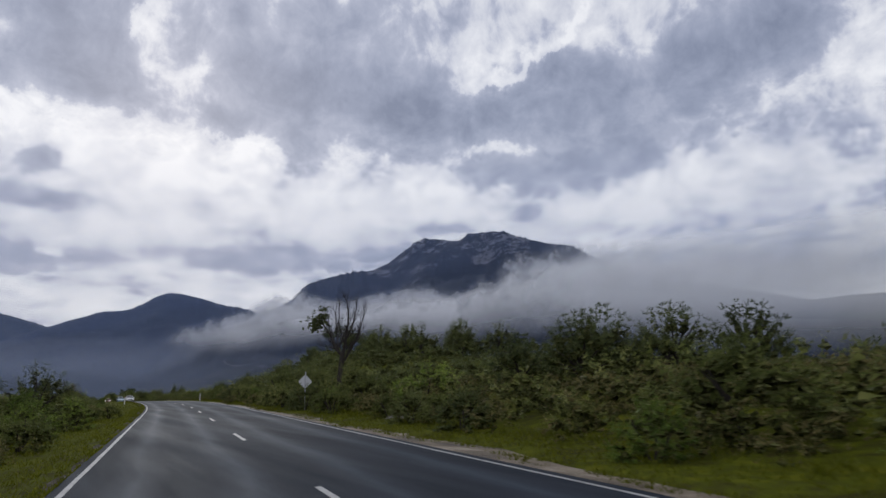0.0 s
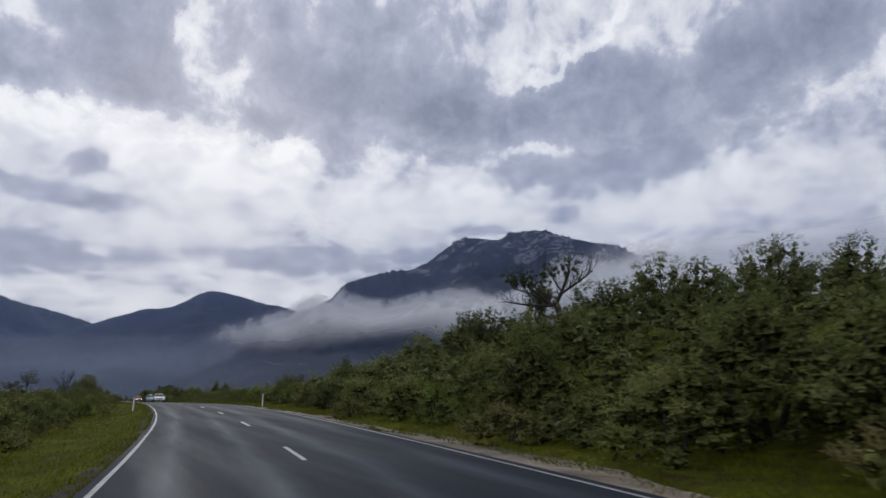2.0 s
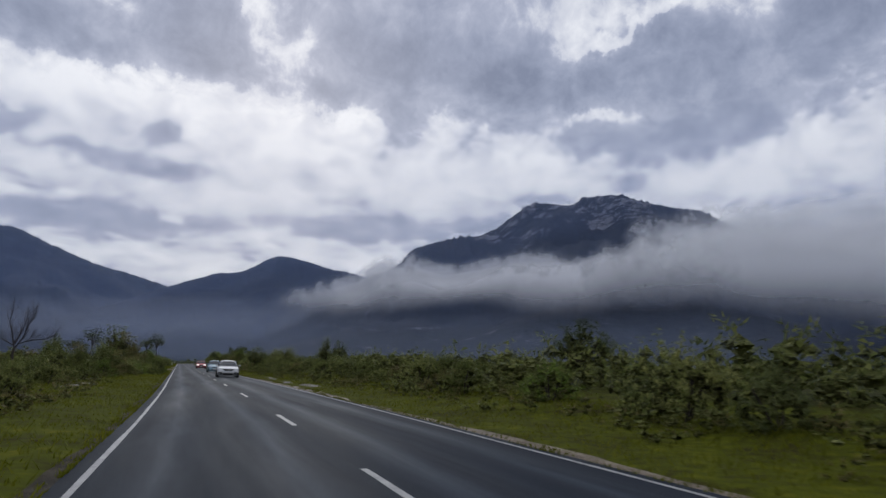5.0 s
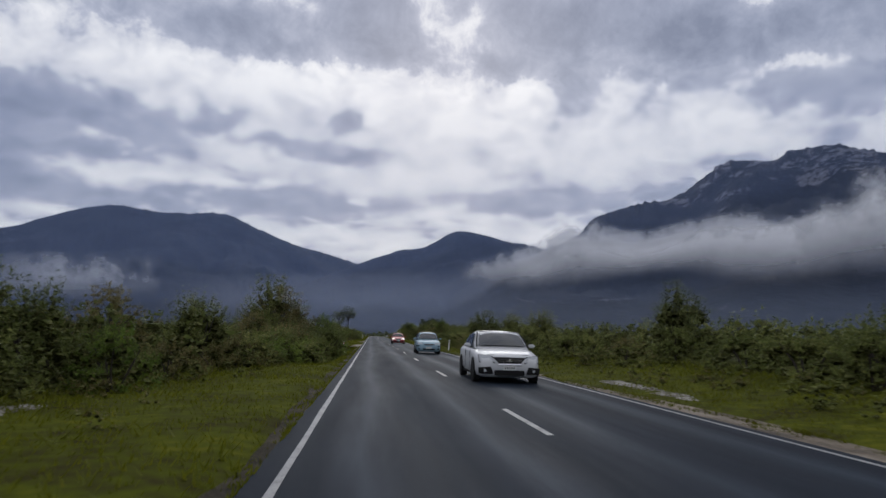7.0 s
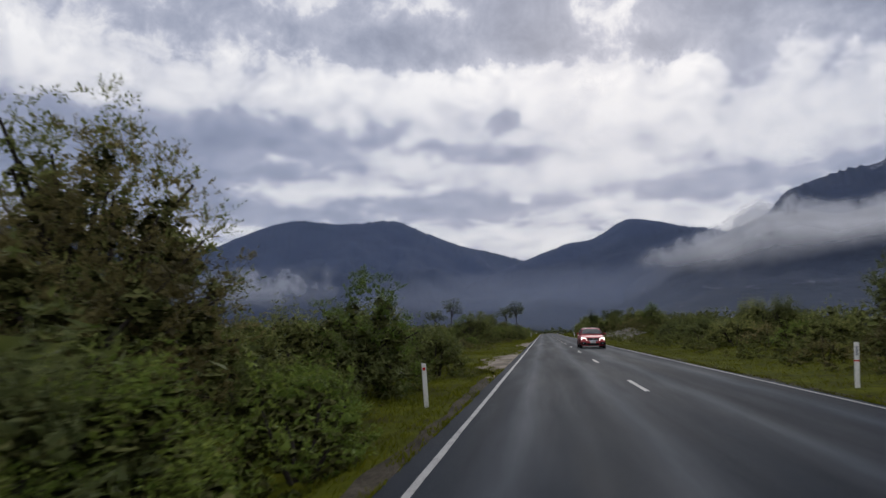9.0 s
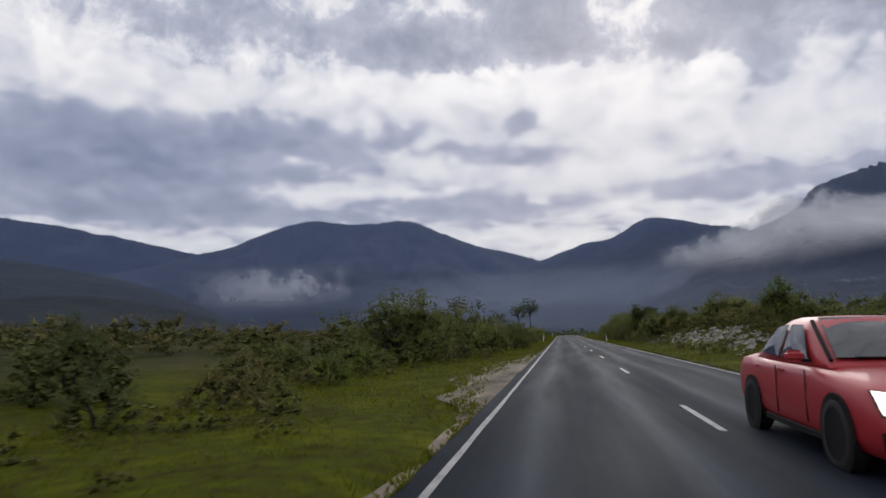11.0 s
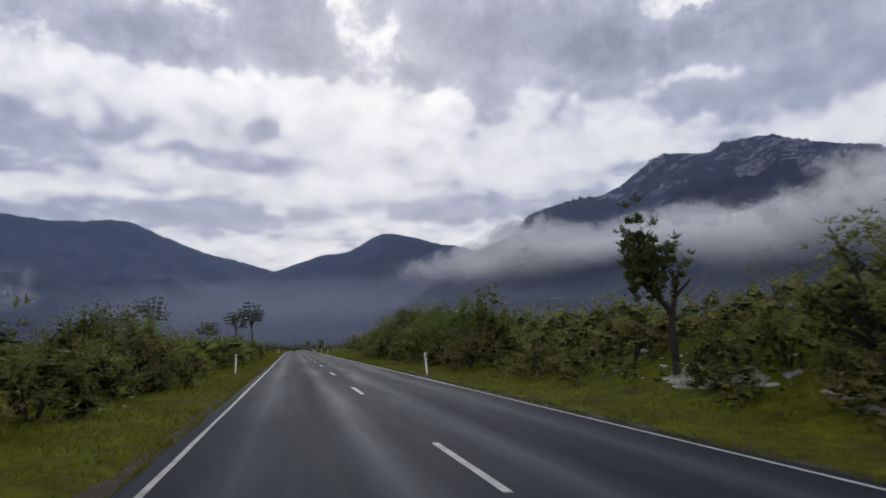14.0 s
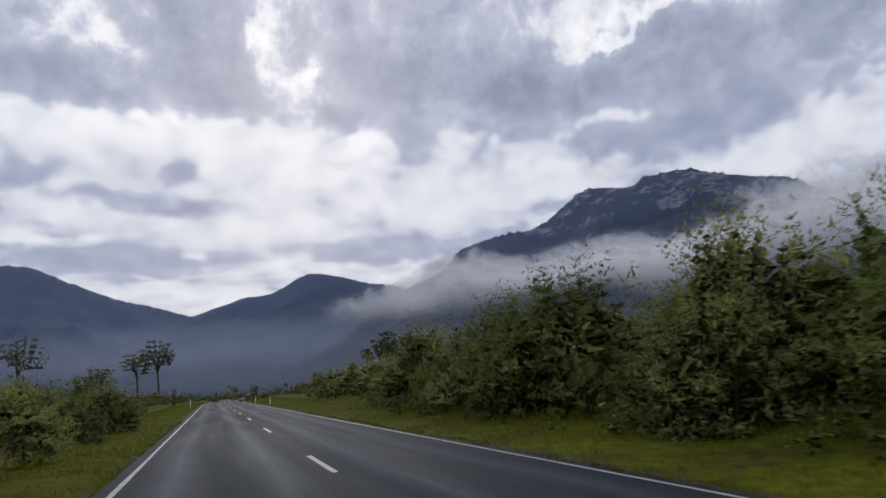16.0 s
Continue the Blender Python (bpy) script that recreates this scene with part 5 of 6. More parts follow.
# wind-bent trees on the rise past the sign
WIND_AT = (14.0, -46.3)
WIND_UP = 5.4 - float(land_z(*WIND_AT))
limbed_tree("windswept_tree", 41, WIND_AT, 0, BARK, BANKSIA, "gnarled windswept tree with low sweeping limbs and leafy tufts",
            ([(0, -0.6, -0.2), (0, -0.5, WIND_UP * 0.4), (0.05, -0.2, WIND_UP * 0.8), (0, 0, WIND_UP + 0.1)], [0.24, 0.2, 0.18, 0.15]),
            over((0, 0, WIND_UP), [([(0, 0, 0), (-0.1, 1.4, 0.15), (-0.3, 2.8, 0.4), (-0.9, 3.8, 0.65)], 0.09, 6),
                                   ([(0, 0.3, 0.05), (-0.1, 1.6, 0.9), (0, 2.8, 1.6), (-0.1, 3.9, 2.2)], 0.10, 7),
                                   ([(0, 0.9, 0.3), (-0.2, 2.2, 1.0), (-0.5, 3.3, 1.35)], 0.06, 6),
                                   ([(0, 0, 0), (0.3, -0.3, 0.9), (0.6, -0.5, 1.8), (0.7, -0.4, 2.4)], 0.11, 6),
                                   ([(0.3, -0.2, 0.7), (0.4, 0.6, 1.5), (0.4, 1.2, 2.2)], 0.06, 5),
                                   ([(0.2, -0.2, 0.6), (0.7, -1.2, 1.2), (0.9, -2.0, 1.6)], 0.07, 8),
                                   ([(0, 0.2, 0.1), (0.4, 1.3, 0.25), (0.5, 2.4, 0.1)], 0.06, 5)]),
            [((0, 3.7, WIND_UP + 2.2), (0.3, 0.5, 0.18), 20), ((0.0, 2.5, WIND_UP + 1.9), (0.3, 0.4, 0.16), 12), ((0.4, 0.9, WIND_UP + 2.3), (0.3, 0.5, 0.18), 18),
             ((0.7, -0.5, WIND_UP + 2.4), (0.3, 0.4, 0.16), 10)], 5200, 0.10, 0.6, (0.1, 0.22))
ON_RISE = "dark leafy tree on the scrubby rise"
for s_, x_, y_, h_, leaf_ in [(42, 18.5, -43.5, 3.7, BANKSIA), (43, 21.8, -47.0, 3.5, BANKSIA), (44, 17.0, -51.0, 3.9, TEATREE), (45, 13.4, -40.0, 3.4, BANKSIA), (46, 11.6, -34.0, 3.0, TEATREE),
                              (38, 15.0, -34.5, 3.2, BANKSIA), (39, 12.2, -46.5, 2.8, TEATREE), (37, 10.6, -52.5, 2.6, TEATREE)]:
    bushy_tree(s_, (x_, y_), h_, leaf_, ON_RISE, 0.95, 4200, 0.10)
for s_, x_, y_, h_ in [(201, 20.0, -54.5, 4.2), (202, 23.6, -57.0, 4.4), (203, 16.8, -57.5, 3.5), (204, 26.2, -52.0, 4.3), (205, 14.4, -55.6, 3.0), (206, 21.2, -61.0, 3.8), (207, 28.0, -58.0, 4.2), (208, 17.5, -47.0, 3.2)]:
    bushy_tree(s_, (x_, y_), h_, BANKSIA, ON_RISE, 0.95, 3600, 0.10)
bushy_tree(47, (9.2, -26.0), 2.9, BANKSIA, "upright young tree above the scrub", 0.45, 1800, 0.09)
tree("tree", 48, (17.5, -39.0), 3.6, 0.15, BANKSIA, BARK, "tall open-crowned tree on the scrubby rise", (0.6, 0.3), 0.45, 4, 0.34, 0.8, 0.25, 0.26, 2600, 0.1, 0.15)
# clump of dark trees before the sign
for i_, (x_, y_, h_) in enumerate([(4.4, -93.0, 2.7), (6.4, -94.6, 3.5), (8.4, -94.0, 3.8), (9.9, -96.5, 3.7), (10.9, -99.5, 3.3)]):
    bushy_tree(50 + i_, (x_, y_), h_, BANKSIA, "dark dense-crowned tree in the roadside scrub", 1.0, 7000, 0.09, 0.1)
# left of the road
bushy_tree(60, (-13.9, -66.4), 4.0, BANKSIA, "low spreading dark tree behind the scrub", 1.1, 3600, 0.09)
limbed_tree("dead_tree", 61, (-12.4, 38.3), -15, BARK, BANKSIA, "bare dead tree with long twisted branches",
            ([(0, 0, -0.2), (0.05, 0, 0.8), (-0.05, 0.03, 1.5), (0.05, 0, 2.0)], [0.13, 0.10, 0.085, 0.07]),
            over((0.05, 0.0, 1.9), [([(0, 0, 0), (-0.3, 0.1, 0.9), (-0.5, 0.0, 1.7), (-0.4, 0.0, 2.4)], 0.045, 8),
                                    ([(0, 0, 0), (0.4, 0.1, 0.7), (0.6, 0.0, 1.5), (1.0, 0.0, 2.1)], 0.045, 9),
                                    ([(0.2, 0, 0.3), (1.0, 0.1, 0.55), (1.7, 0.0, 0.6), (2.4, 0.1, 0.9)], 0.035, 7),
                                    ([(-0.1, 0, 0.2), (-0.9, 0.0, 0.6), (-1.5, 0.1, 1.3)], 0.035, 8),
                                    ([(0, 0, 0.3), (0.1, 0.5, 1.2), (0.2, 0.7, 2.0)], 0.05, 5)]), [], 0, 0.1, 0.55)
bushy_tree(62, (-10.4, 39.8), 2.7, TEATREE, "low rounded tea-tree beside a dead tree", 1.0, 3600, 0.09)
bushy_tree(63, (-9.4, 84.0), 5.7, HEATH, "tall dark banksia tree at the edge of the verge", 0.8, 11000, 0.095, 0.06)
bushy_tree(54, (-10.4, 84.5), 6.5, TEATREE, "tall dark banksia tree behind the verge", 0.9, 9500, 0.10)
bushy_tree(64, (-8.0, 81.2), 4.0, HEATH, "brown-green leafy tree at the edge of the verge", 0.9, 10000, 0.085, 0.05)
bushy_tree(65, (-9.6, 77.4), 3.4, TEATREE, "leafy olive tea-tree at the edge of the verge", 0.95, 8000, 0.07, 0.05)
bushy_tree(66, (-6.7, 90.4), 3.5, BRIGHT, "fresh green wattle tree beside a marker post", 0.9, 8000, 0.07, 0.05)
bushy_tree(67, (-9.9, 104.5), 3.4, TEATREE, "leafy olive tea-tree in the roadside scrub", 1.0, 4600, 0.09)
bushy_tree(68, (-8.95, 146.6), 3.85, TEATREE, "dense green tea-tree beside the gravel pull-off", 1.0, 9500, 0.08, 0.05, "tree", 120)
bushy_tree(69, (-10.0, 160.5), 3.2, TEATREE, "rounded olive tea-tree in the roadside scrub", 1.05, 5200, 0.09)
bushy_tree(53, (-9.9, 145.0), 3.75, TEATREE, "dense green tea-tree beside the gravel pull-off", 1.0, 8500, 0.075, 0.05, "tree", 110)
bushy_tree(58, (-9.7, 155.5), 3.0, TEATREE, "rounded olive tea-tree in the roadside scrub", 1.1, 6500, 0.08, 0.05)
bushy_tree(51, (-9.4, 163.2), 3.9, TEATREE, "dense olive tea-tree at the edge of the verge", 0.9, 6500, 0.09, 0.06)
bushy_tree(57, (-8.5, 167.0), 4.2, TEATREE, "dense olive tea-tree at the edge of the verge", 0.9, 6500, 0.08, 0.06)
bushy_tree(56, (-8.6, 182.0), 3.1, HEATH, "brownish rounded tree at the edge of the verge", 1.0, 5200, 0.08, 0.06)
bushy_tree(55, (-6.9, 200.0), 2.9, HEATH, "spreading grey-green shrubby tree at the edge of the verge", 1.2, 5200, 0.08, 0.06)
bushy_tree(59, (-11.0, 148.5), 3.3, BRIGHT, "broad green wattle in the roadside scrub", 1.1, 5200, 0.09)
# right of the road
bushy_tree(70, (8.4, 92.6), 3.8, BANKSIA, "dark spreading banksia tree above the scrub", 0.95, 5200, 0.10, 0.3)
for s_, x_, y_, h_, leaf_ in [(81, -11.5, 47.0, 3.1, TEATREE), (82, -10.6, 52.5, 2.8, HEATH), (83, -9.6, 60.0, 3.1, BANKSIA), (84, -9.0, 68.0, 3.1, HEATH)]:
    bushy_tree(s_, (x_, y_), h_, leaf_, "leafy olive-brown tree in the roadside scrub", 0.9, 4600, 0.08, 0.08)
bushy_tree(71, (12.5, 62.0), 4.0, BANKSIA, "dark upright tree above the scrub", 0.55, 2600, 0.09)
bushy_tree(75, (14.5, 64.5), 3.8, BANKSIA, "dark upright tree above the scrub", 0.6, 2600, 0.09)
bushy_tree(72, (18.0, 20.0), 3.9, BANKSIA, "dark spreading tree above the scrub", 0.9, 3600, 0.10, 0.4)
bushy_tree(73, (11.2, 157.5), 2.9, BRIGHT, "fresh green wattle on the stony bank", 0.8, 4200, 0.09)
bushy_tree(74, (10.6, 171.0), 2.9, TEATREE, "olive tea-tree on the stony bank", 0.95, 4600, 0.09)
bushy_tree(49, (7.9, 187.2), 3.1, TEATREE, "dense olive tea-tree on the stony bank", 1.0, 8000, 0.07, 0.04, "tree", 110)
bushy_tree(79, (9.0, 213.5), 4.3, TEATREE, "tall ragged tea-tree above the roadside scrub", 0.8, 6000, 0.10)
bushy_tree(80, (9.3, 220.0), 4.3, BRIGHT, "tall ragged wattle above the roadside scrub", 0.75, 6000, 0.10)
bushy_tree(76, (9.9, 229.0), 4.3, BRIGHT, "tall ragged wattle above the roadside scrub", 0.7, 5200, 0.09)
bushy_tree(77, (10.4, 234.5), 4.1, TEATREE, "tall ragged tea-tree above the roadside scrub", 0.8, 5200, 0.09)
bushy_tree(78, (9.8, 240.5), 3.9, TEATREE, "tall ragged tea-tree above the roadside scrub", 0.8, 5200, 0.09)


def lone_tree():
    """A dark tree blown to one side, its crown bunched beside a forked bare trunk."""
    rng = np.random.default_rng(90)
    at = (7.35, 192.6)
    root = tagged(new("lone_tree"), "dark windblown tree with a lopsided crown and forked bare trunk", "tree")
    root.matrix_world = pose(at[0], at[1], float(land_z(*at)) - 0.55)
    paths = [([(0, 0, -0.2), (0.02, 0, 0.8), (-0.05, 0, 1.7), (0.0, 0, 2.2)], 0.13), ([(0, 0, 2.1), (-0.35, 0.05, 2.5), (-0.7, 0.0, 2.8), (-0.9, 0, 3.3)], 0.085),
             ([(0, 0, 2.15), (0.12, 0, 2.6), (0.1, 0.05, 3.1)], 0.07), ([(0.1, 0, 2.5), (0.35, 0, 2.75), (0.55, 0, 2.95)], 0.045), ([(-0.3, 0, 2.45), (-0.35, 0.1, 3.0), (-0.4, 0.1, 3.6)], 0.05)]
    for i, (pts, r) in enumerate(paths):
        ob = new("trunk" if i == 0 else "limb", mesh_np("limb", *tube(pts, np.linspace(r, r * 0.5, len(pts)), 7), smooth_shade=True))
        ob.data.materials.append(BARK)
        ob.parent = root
    lumps = [(-0.8 + rng.normal(0, 0.34), rng.normal(0, 0.35), 3.55 + rng.normal(0, 0.42), rng.uniform(0.16, 0.32)) for _ in range(48)]
    lumps += [(0.1 + rng.normal(0, 0.26), rng.normal(0, 0.22), 3.45 + rng.normal(0, 0.26), rng.uniform(0.12, 0.24)) for _ in range(11)]
    cr = new("crown", crown_mesh("crown", clump_crown(rng, lumps, 8500, 0.08, 0.024), BANKSIA))
    cr.parent = root


lone_tree()
def flat_topped_tree(seed, at, height, pads, spread):
    """A tall thin trunk whose limbs carry flat pads of foliage in storeys."""
    rng = np.random.default_rng(seed)
    root = tagged(new("flat_topped_tree"), "tall thin flat-topped tree over distant scrub", "tree")
    root.matrix_world = pose(at[0], at[1], float(land_z(*at)) - 0.1)
    bend = rng.normal(0, 0.04, 2) * height
    fork = np.array([bend[0], bend[1], height * 0.5])
    trunk = new("trunk", mesh_np("trunk", *tube([(0, 0, -0.2), (0, 0, 0.4), fork * 0.55, fork], np.array([0.022, 0.018, 0.014, 0.011]) * height, 8), smooth_shade=True))
    trunk.data.materials.append(BARK)
    trunk.parent = root
    lumps = []
    for k_ in range(pads):
        q = k_ / max(pads - 1, 1)
        a = k_ * 2.4 + rng.uniform(-0.4, 0.4)
        reach = spread * (0.35 + 0.65 * rng.uniform(0.3, 1.0)) * (1.0 - 0.45 * q)
        top = np.array([fork[0] + reach * math.cos(a), fork[1] + reach * math.sin(a), height * (0.70 + 0.24 * q + rng.uniform(-0.03, 0.03))])
        mid = fork + (top - fork) * np.array([0.35, 0.35, 0.55])
        limb = new("limb", mesh_np("limb", *tube([fork - np.array([0, 0, height * 0.1 * rng.uniform(0, 1)]), mid, top], np.array([0.009, 0.006, 0.003]) * height, 6), smooth_shade=True))
        limb.data.materials.append(BARK)
        limb.parent = root
        wide = spread * rng.uniform(0.32, 0.55)
        for _ in range(16):
            t, r = rng.uniform(0, 2 * math.pi), math.sqrt(rng.uniform(0, 1)) * wide
            lumps.append((top[0] + r * math.cos(t), top[1] + r * math.sin(t), top[2] + (rng.normal(0, 0.09) - 0.2 * (r / wide) ** 2) * wide, rng.uniform(0.16, 0.32) * wide))
    crown = new("crown", crown_mesh("crown", clump_crown(rng, lumps, 420 * pads, 0.30, 0.13, True), BANKSIA))
    crown.parent = root
    return root


for i_, (x_, y_, h_, pads_, spread_) in enumerate([(-15.0, 414, 17.6, 7, 4.4), (-20.6, 418, 15.4, 6, 4.2), (-51.5, 424, 20.0, 6, 5.8), (-58.0, 408, 12.5, 6, 5.6), (-31, 420, 11.0, 5, 4.4), (20, 300, 7.4, 5, 3.6), (26, 330, 8.4, 5, 4.0)]):
    flat_topped_tree(100 + i_, (x_, y_), h_, pads_, spread_)


# ---- roadside things ----
def part(name, mesh, material, parent, label=""):
    ob = new(name, mesh)
    mesh.materials.append(material)
    ob.parent = parent
    return tagged(ob, label)


def bm_mesh(name, bm, shade=False):
    me = bpy.data.meshes.new(name)
    bm.normal_update()
    bm.to_mesh(me)
    bm.free()
    if shade:
        me.polygons.foreach_set("use_smooth", np.ones(len(me.polygons), bool))
    return me


def bevel_box(name, size, at=(0, 0, 0), edge=0.004, seg=1):
    bm = bmesh.new()
    bmesh.ops.create_cube(bm, size=1.0, matrix=Matrix.Translation(at) @ Matrix.Diagonal((*size, 1)))
    if edge:
        bmesh.ops.bevel(bm, geom=bm.edges[:], offset=edge, segments=seg, affect="EDGES")
    return bm_mesh(name, bm)


WHITE_POST = mottled("weathered_white_plastic", [(0.3, (0.5, 0.5, 0.48)), (0.55, (0.72, 0.72, 0.7)), (0.8, (0.78, 0.78, 0.77))], 2.0, 30, 0.5, 0.0)
RED_BAND = plain("red_reflector", (0.55, 0.03, 0.025), 0.25)
GREY_BAND = plain("grey_reflector", (0.30, 0.31, 0.33), 0.2)
DARK_TEXT = plain("dark_lettering", (0.02, 0.02, 0.02), 0.6)
ZINC = plain("galvanised_steel", (0.40, 0.41, 0.43), 0.45, 0.8)
ALU = plain("bare_aluminium_sheet", (0.52, 0.53, 0.55), 0.42, 0.35)


def marker_post(side):
    """A thin white post with a reflector: red on the near side, grey on the far side, and a red band."""
    root = tagged(new("marker_post"), "", "marker post")
    bm = bmesh.new()
    bmesh.ops.create_cube(bm, size=1.0, matrix=Matrix.Translation((0, 0, 0.40)) @ Matrix.Diagonal((0.1, 0.022, 1.1, 1)))
    for v in bm.verts:
        if v.co.z > 0.9 and v.co.x > 0:
            v.co.z -= 0.015
    bmesh.ops.bevel(bm, geom=bm.edges[:], offset=0.006, segments=2, affect="EDGES")
    part("post", bm_mesh("post", bm), WHITE_POST, root)
    if side < 0:
        bm = bmesh.new()
        bmesh.ops.create_cone(bm, cap_ends=True, segments=20, radius1=0.034, radius2=0.032, depth=0.008, matrix=Matrix.Translation((0, -0.0145, 0.82)) @ Matrix.Rotation(math.pi / 2, 4, "X"))
        part("reflector", bm_mesh("reflector", bm), RED_BAND, root, "round red reflector")
    else:
        part("reflector", bevel_box("reflector", (0.05, 0.006, 0.2), (0, -0.0145, 0.76), 0.003), GREY_BAND, root, "grey reflector strip")
        part("band", bevel_box("band", (0.104, 0.026, 0.03), (0, 0, 0.55), 0.002), RED_BAND, root, "thin red band")
    return root


POST_L, POST_R = marker_post(-1), marker_post(1)
for side_, off_, y_, tilt_ in [(-1, 4.46, -20.3, 1), (-1, 4.6, 88.0, -4), (-1, 4.6, 212.8, 1), (-1, 4.6, 318.0, 0),
                               (1, 4.45, -23.0, 0), (1, 4.5, 89.0, 3), (1, 4.12, 207.4, -5), (1, 4.6, 330.0, 0), (1, 4.6, 152.0 + 150.0, 0)]:
    x_ = float(road_x(y_)) + side_ * off_
    ob_ = copy_thing(POST_L if side_ < 0 else POST_R, pose(x_, y_, float(land_z(x_, y_)) + 0.02, tilt_ * 0.3, tilt_, 0))
    tagged(ob_, "white plastic marker post with red reflector on the verge" if side_ < 0 else "white plastic marker post with grey reflector and red band", "marker post", "roadside marker posts")
for src_ in (POST_L, POST_R):
    for o_ in (*src_.children_recursive, src_):
        bpy.data.objects.remove(o_)


def warning_sign():
    """A diamond sign seen from behind, on a steel pole."""
    at = (-0.22, -77.9)
    z0 = float(land_z(*at))
    root = tagged(new("road_sign"), "diamond road sign showing its bare metal back", "road sign")
    root.matrix_world = pose(at[0], at[1], z0, 0, 0, -6)
    bm = bmesh.new()
    bmesh.ops.create_cone(bm, cap_ends=True, segments=14, radius1=0.03, radius2=0.03, depth=2.5, matrix=Matrix.Translation((0, 0, 1.0)))
    part("pole", bm_mesh("pole", bm, True), ZINC, root)
    zc = 0.72 - z0
    bm = bmesh.new()
    bmesh.ops.create_cube(bm, size=1.0, matrix=Matrix.Translation((0, 0.045, zc)) @ Matrix.Rotation(math.pi / 4, 4, "Y") @ Matrix.Diagonal((0.6, 0.004, 0.6, 1)))
    bmesh.ops.bevel(bm, geom=[e for e in bm.edges if abs(e.verts[0].co.y - e.verts[1].co.y) > 0.003], offset=0.04, segments=4, affect="EDGES")
    part("panel", bm_mesh("panel", bm), ALU, root, "bare grey metal back")
    part("stiffener", bevel_box("stiffener", (0.09, 0.03, 0.78), (0, 0.027, zc), 0.004), ZINC, root, "dark channel down the middle")
    for dz in (-0.16, 0.16):
        part("clamp", bevel_box("clamp", (0.12, 0.05, 0.03), (0, 0.005, zc + dz), 0.004), ZINC, root)


warning_sign()


# ---- stones of the bank ----
def stone_mesh(seed):
    rng = np.random.default_rng(seed)
    bm = bmesh.new()
    bmesh.ops.create_icosphere(bm, subdivisions=2, radius=0.5)
    for v in bm.verts:
        n_ = noise.noise(v.co * 2.1 + Vector((seed, 0, 0))) * 0.3 + noise.noise(v.co * 5.0 + Vector((0, seed, 0))) * 0.1
        v.co *= 1 + n_
        v.co.z *= 0.62
        v.co.z = max(v.co.z, -0.16)
    return bm_mesh("stone", bm)


def build_bank():
    """The stony cut on the right of the road: pale sand patches and lumps of granite."""
    rng = np.random.default_rng(77)
    meshes = [stone_mesh(k_) for k_ in range(6)]
    for me in meshes:
        me.materials.append(STONE)
    for k_ in range(240):
        y = rng.uniform(150, 197)
        off = rng.uniform(7.2, 9.8) if rng.uniform() < 0.75 else rng.uniform(6.6, 10.6)
        x = float(road_x(y)) + off
        s_ = float(np.clip(rng.lognormal(-1.95, 0.5), 0.07, 0.36))
        ob = new("stone", meshes[rng.integers(6)])
        ob.matrix_world = pose(x, y, float(land_z(x, y)) + 0.02 * s_, rng.normal(0, 8), rng.normal(0, 8), rng.uniform(0, 360)) @ Matrix.Diagonal((s_ * rng.uniform(0.9, 1.7), s_ * rng.uniform(0.8, 1.4), s_ * rng.uniform(0.6, 1.0), 1))
        tagged(ob, "pale grey granite stone on the cut bank", "stone", "stones of the bank")
    # the bare sand of the cut: a sheet that dips under the ground in places
    ys, offs = np.arange(147, 199, 0.16), np.arange(6.0, 10.6, 0.12)
    Y, O_ = np.meshgrid(ys, offs, indexing="ij")
    X = road_x(Y) + O_
    edge = smooth(0, 1.0, O_ - 6.8 + 0.7 * smooth(176, 182, Y) + 0.5 * bumps(Y, Y * 0.4, 0.9, 3.0)) * (1 - smooth(9.0, 10.2, O_ + 1.4 * smooth(172, 181, Y) + 0.5 * bumps(Y, Y * 0.3, 1.3, 1.0))) * smooth(147, 153, Y) * (1 - smooth(192, 199, Y))
    Z = land_z(X, Y) + 0.07 * bumps(X * 1.5, Y, 1.3, 2.0) + 0.08 * bumps(X * 1.6, Y, 3.1, 5.0) + 0.035 * bumps(X * 1.3, Y, 9.0, 1.0) + 0.02 - 0.4 * (1 - edge)
    thing("sand_bank", mesh_np("sand_bank", np.stack([X, Y, Z], 2).reshape(-1, 3), grid_faces(len(ys), len(offs)), smooth_shade=True), SAND, "bare pale sand of the roadside cutting", "sand", kind="structure")
    for k_, (y, off, a, b) in enumerate([(31.0, 5.1, 2.4, 0.55), (37.5, 4.7, 1.8, 0.35), (46.5, 4.9, 1.3, 0.3), (50.0, 5.2, 2.2, 0.5), (33.0, -7.6, 1.4, 0.7), (41.5, -8.0, 1.8, 0.6), (26.0, -7.4, 1.2, 0.5),
                                         (-92.0, 6.6, 1.6, 0.6), (-60.0, 7.2, 1.8, 0.6)]):
        sand_patch(k_, y, off, a, b)


def sand_patch(seed, y, off, along, across):
    """A thin ragged lens of sand lying on the ground, its rim sunk in it."""
    rings, spokes = 9, 30
    V, F = [], []
    for i in range(rings + 1):
        for j in range(spokes):
            a, q = 2 * math.pi * j / spokes, i / rings
            yy = y + 1.3 * along * q * math.sin(a)
            x = float(road_x(yy)) + off + 1.3 * across * q * math.cos(a)
            dz = 0.05 * float(bumps(x, yy, 2.6, seed)) + 0.03 * float(bumps(x, yy, 6.5, seed + 2)) + 0.045 - 0.11 * q ** 2
            V.append((x, yy, float(land_z(x, yy)) + dz))
    for i in range(rings):
        for j in range(spokes):
            F.append((i * spokes + j, (i + 1) * spokes + j, (i + 1) * spokes + (j + 1) % spokes, i * spokes + (j + 1) % spokes))
    thing("sand_patch", mesh_np("sand_patch", V, F, smooth_shade=True), SAND, "pale bare sand patch among the verge grass", "sand", kind="structure")


build_bank()


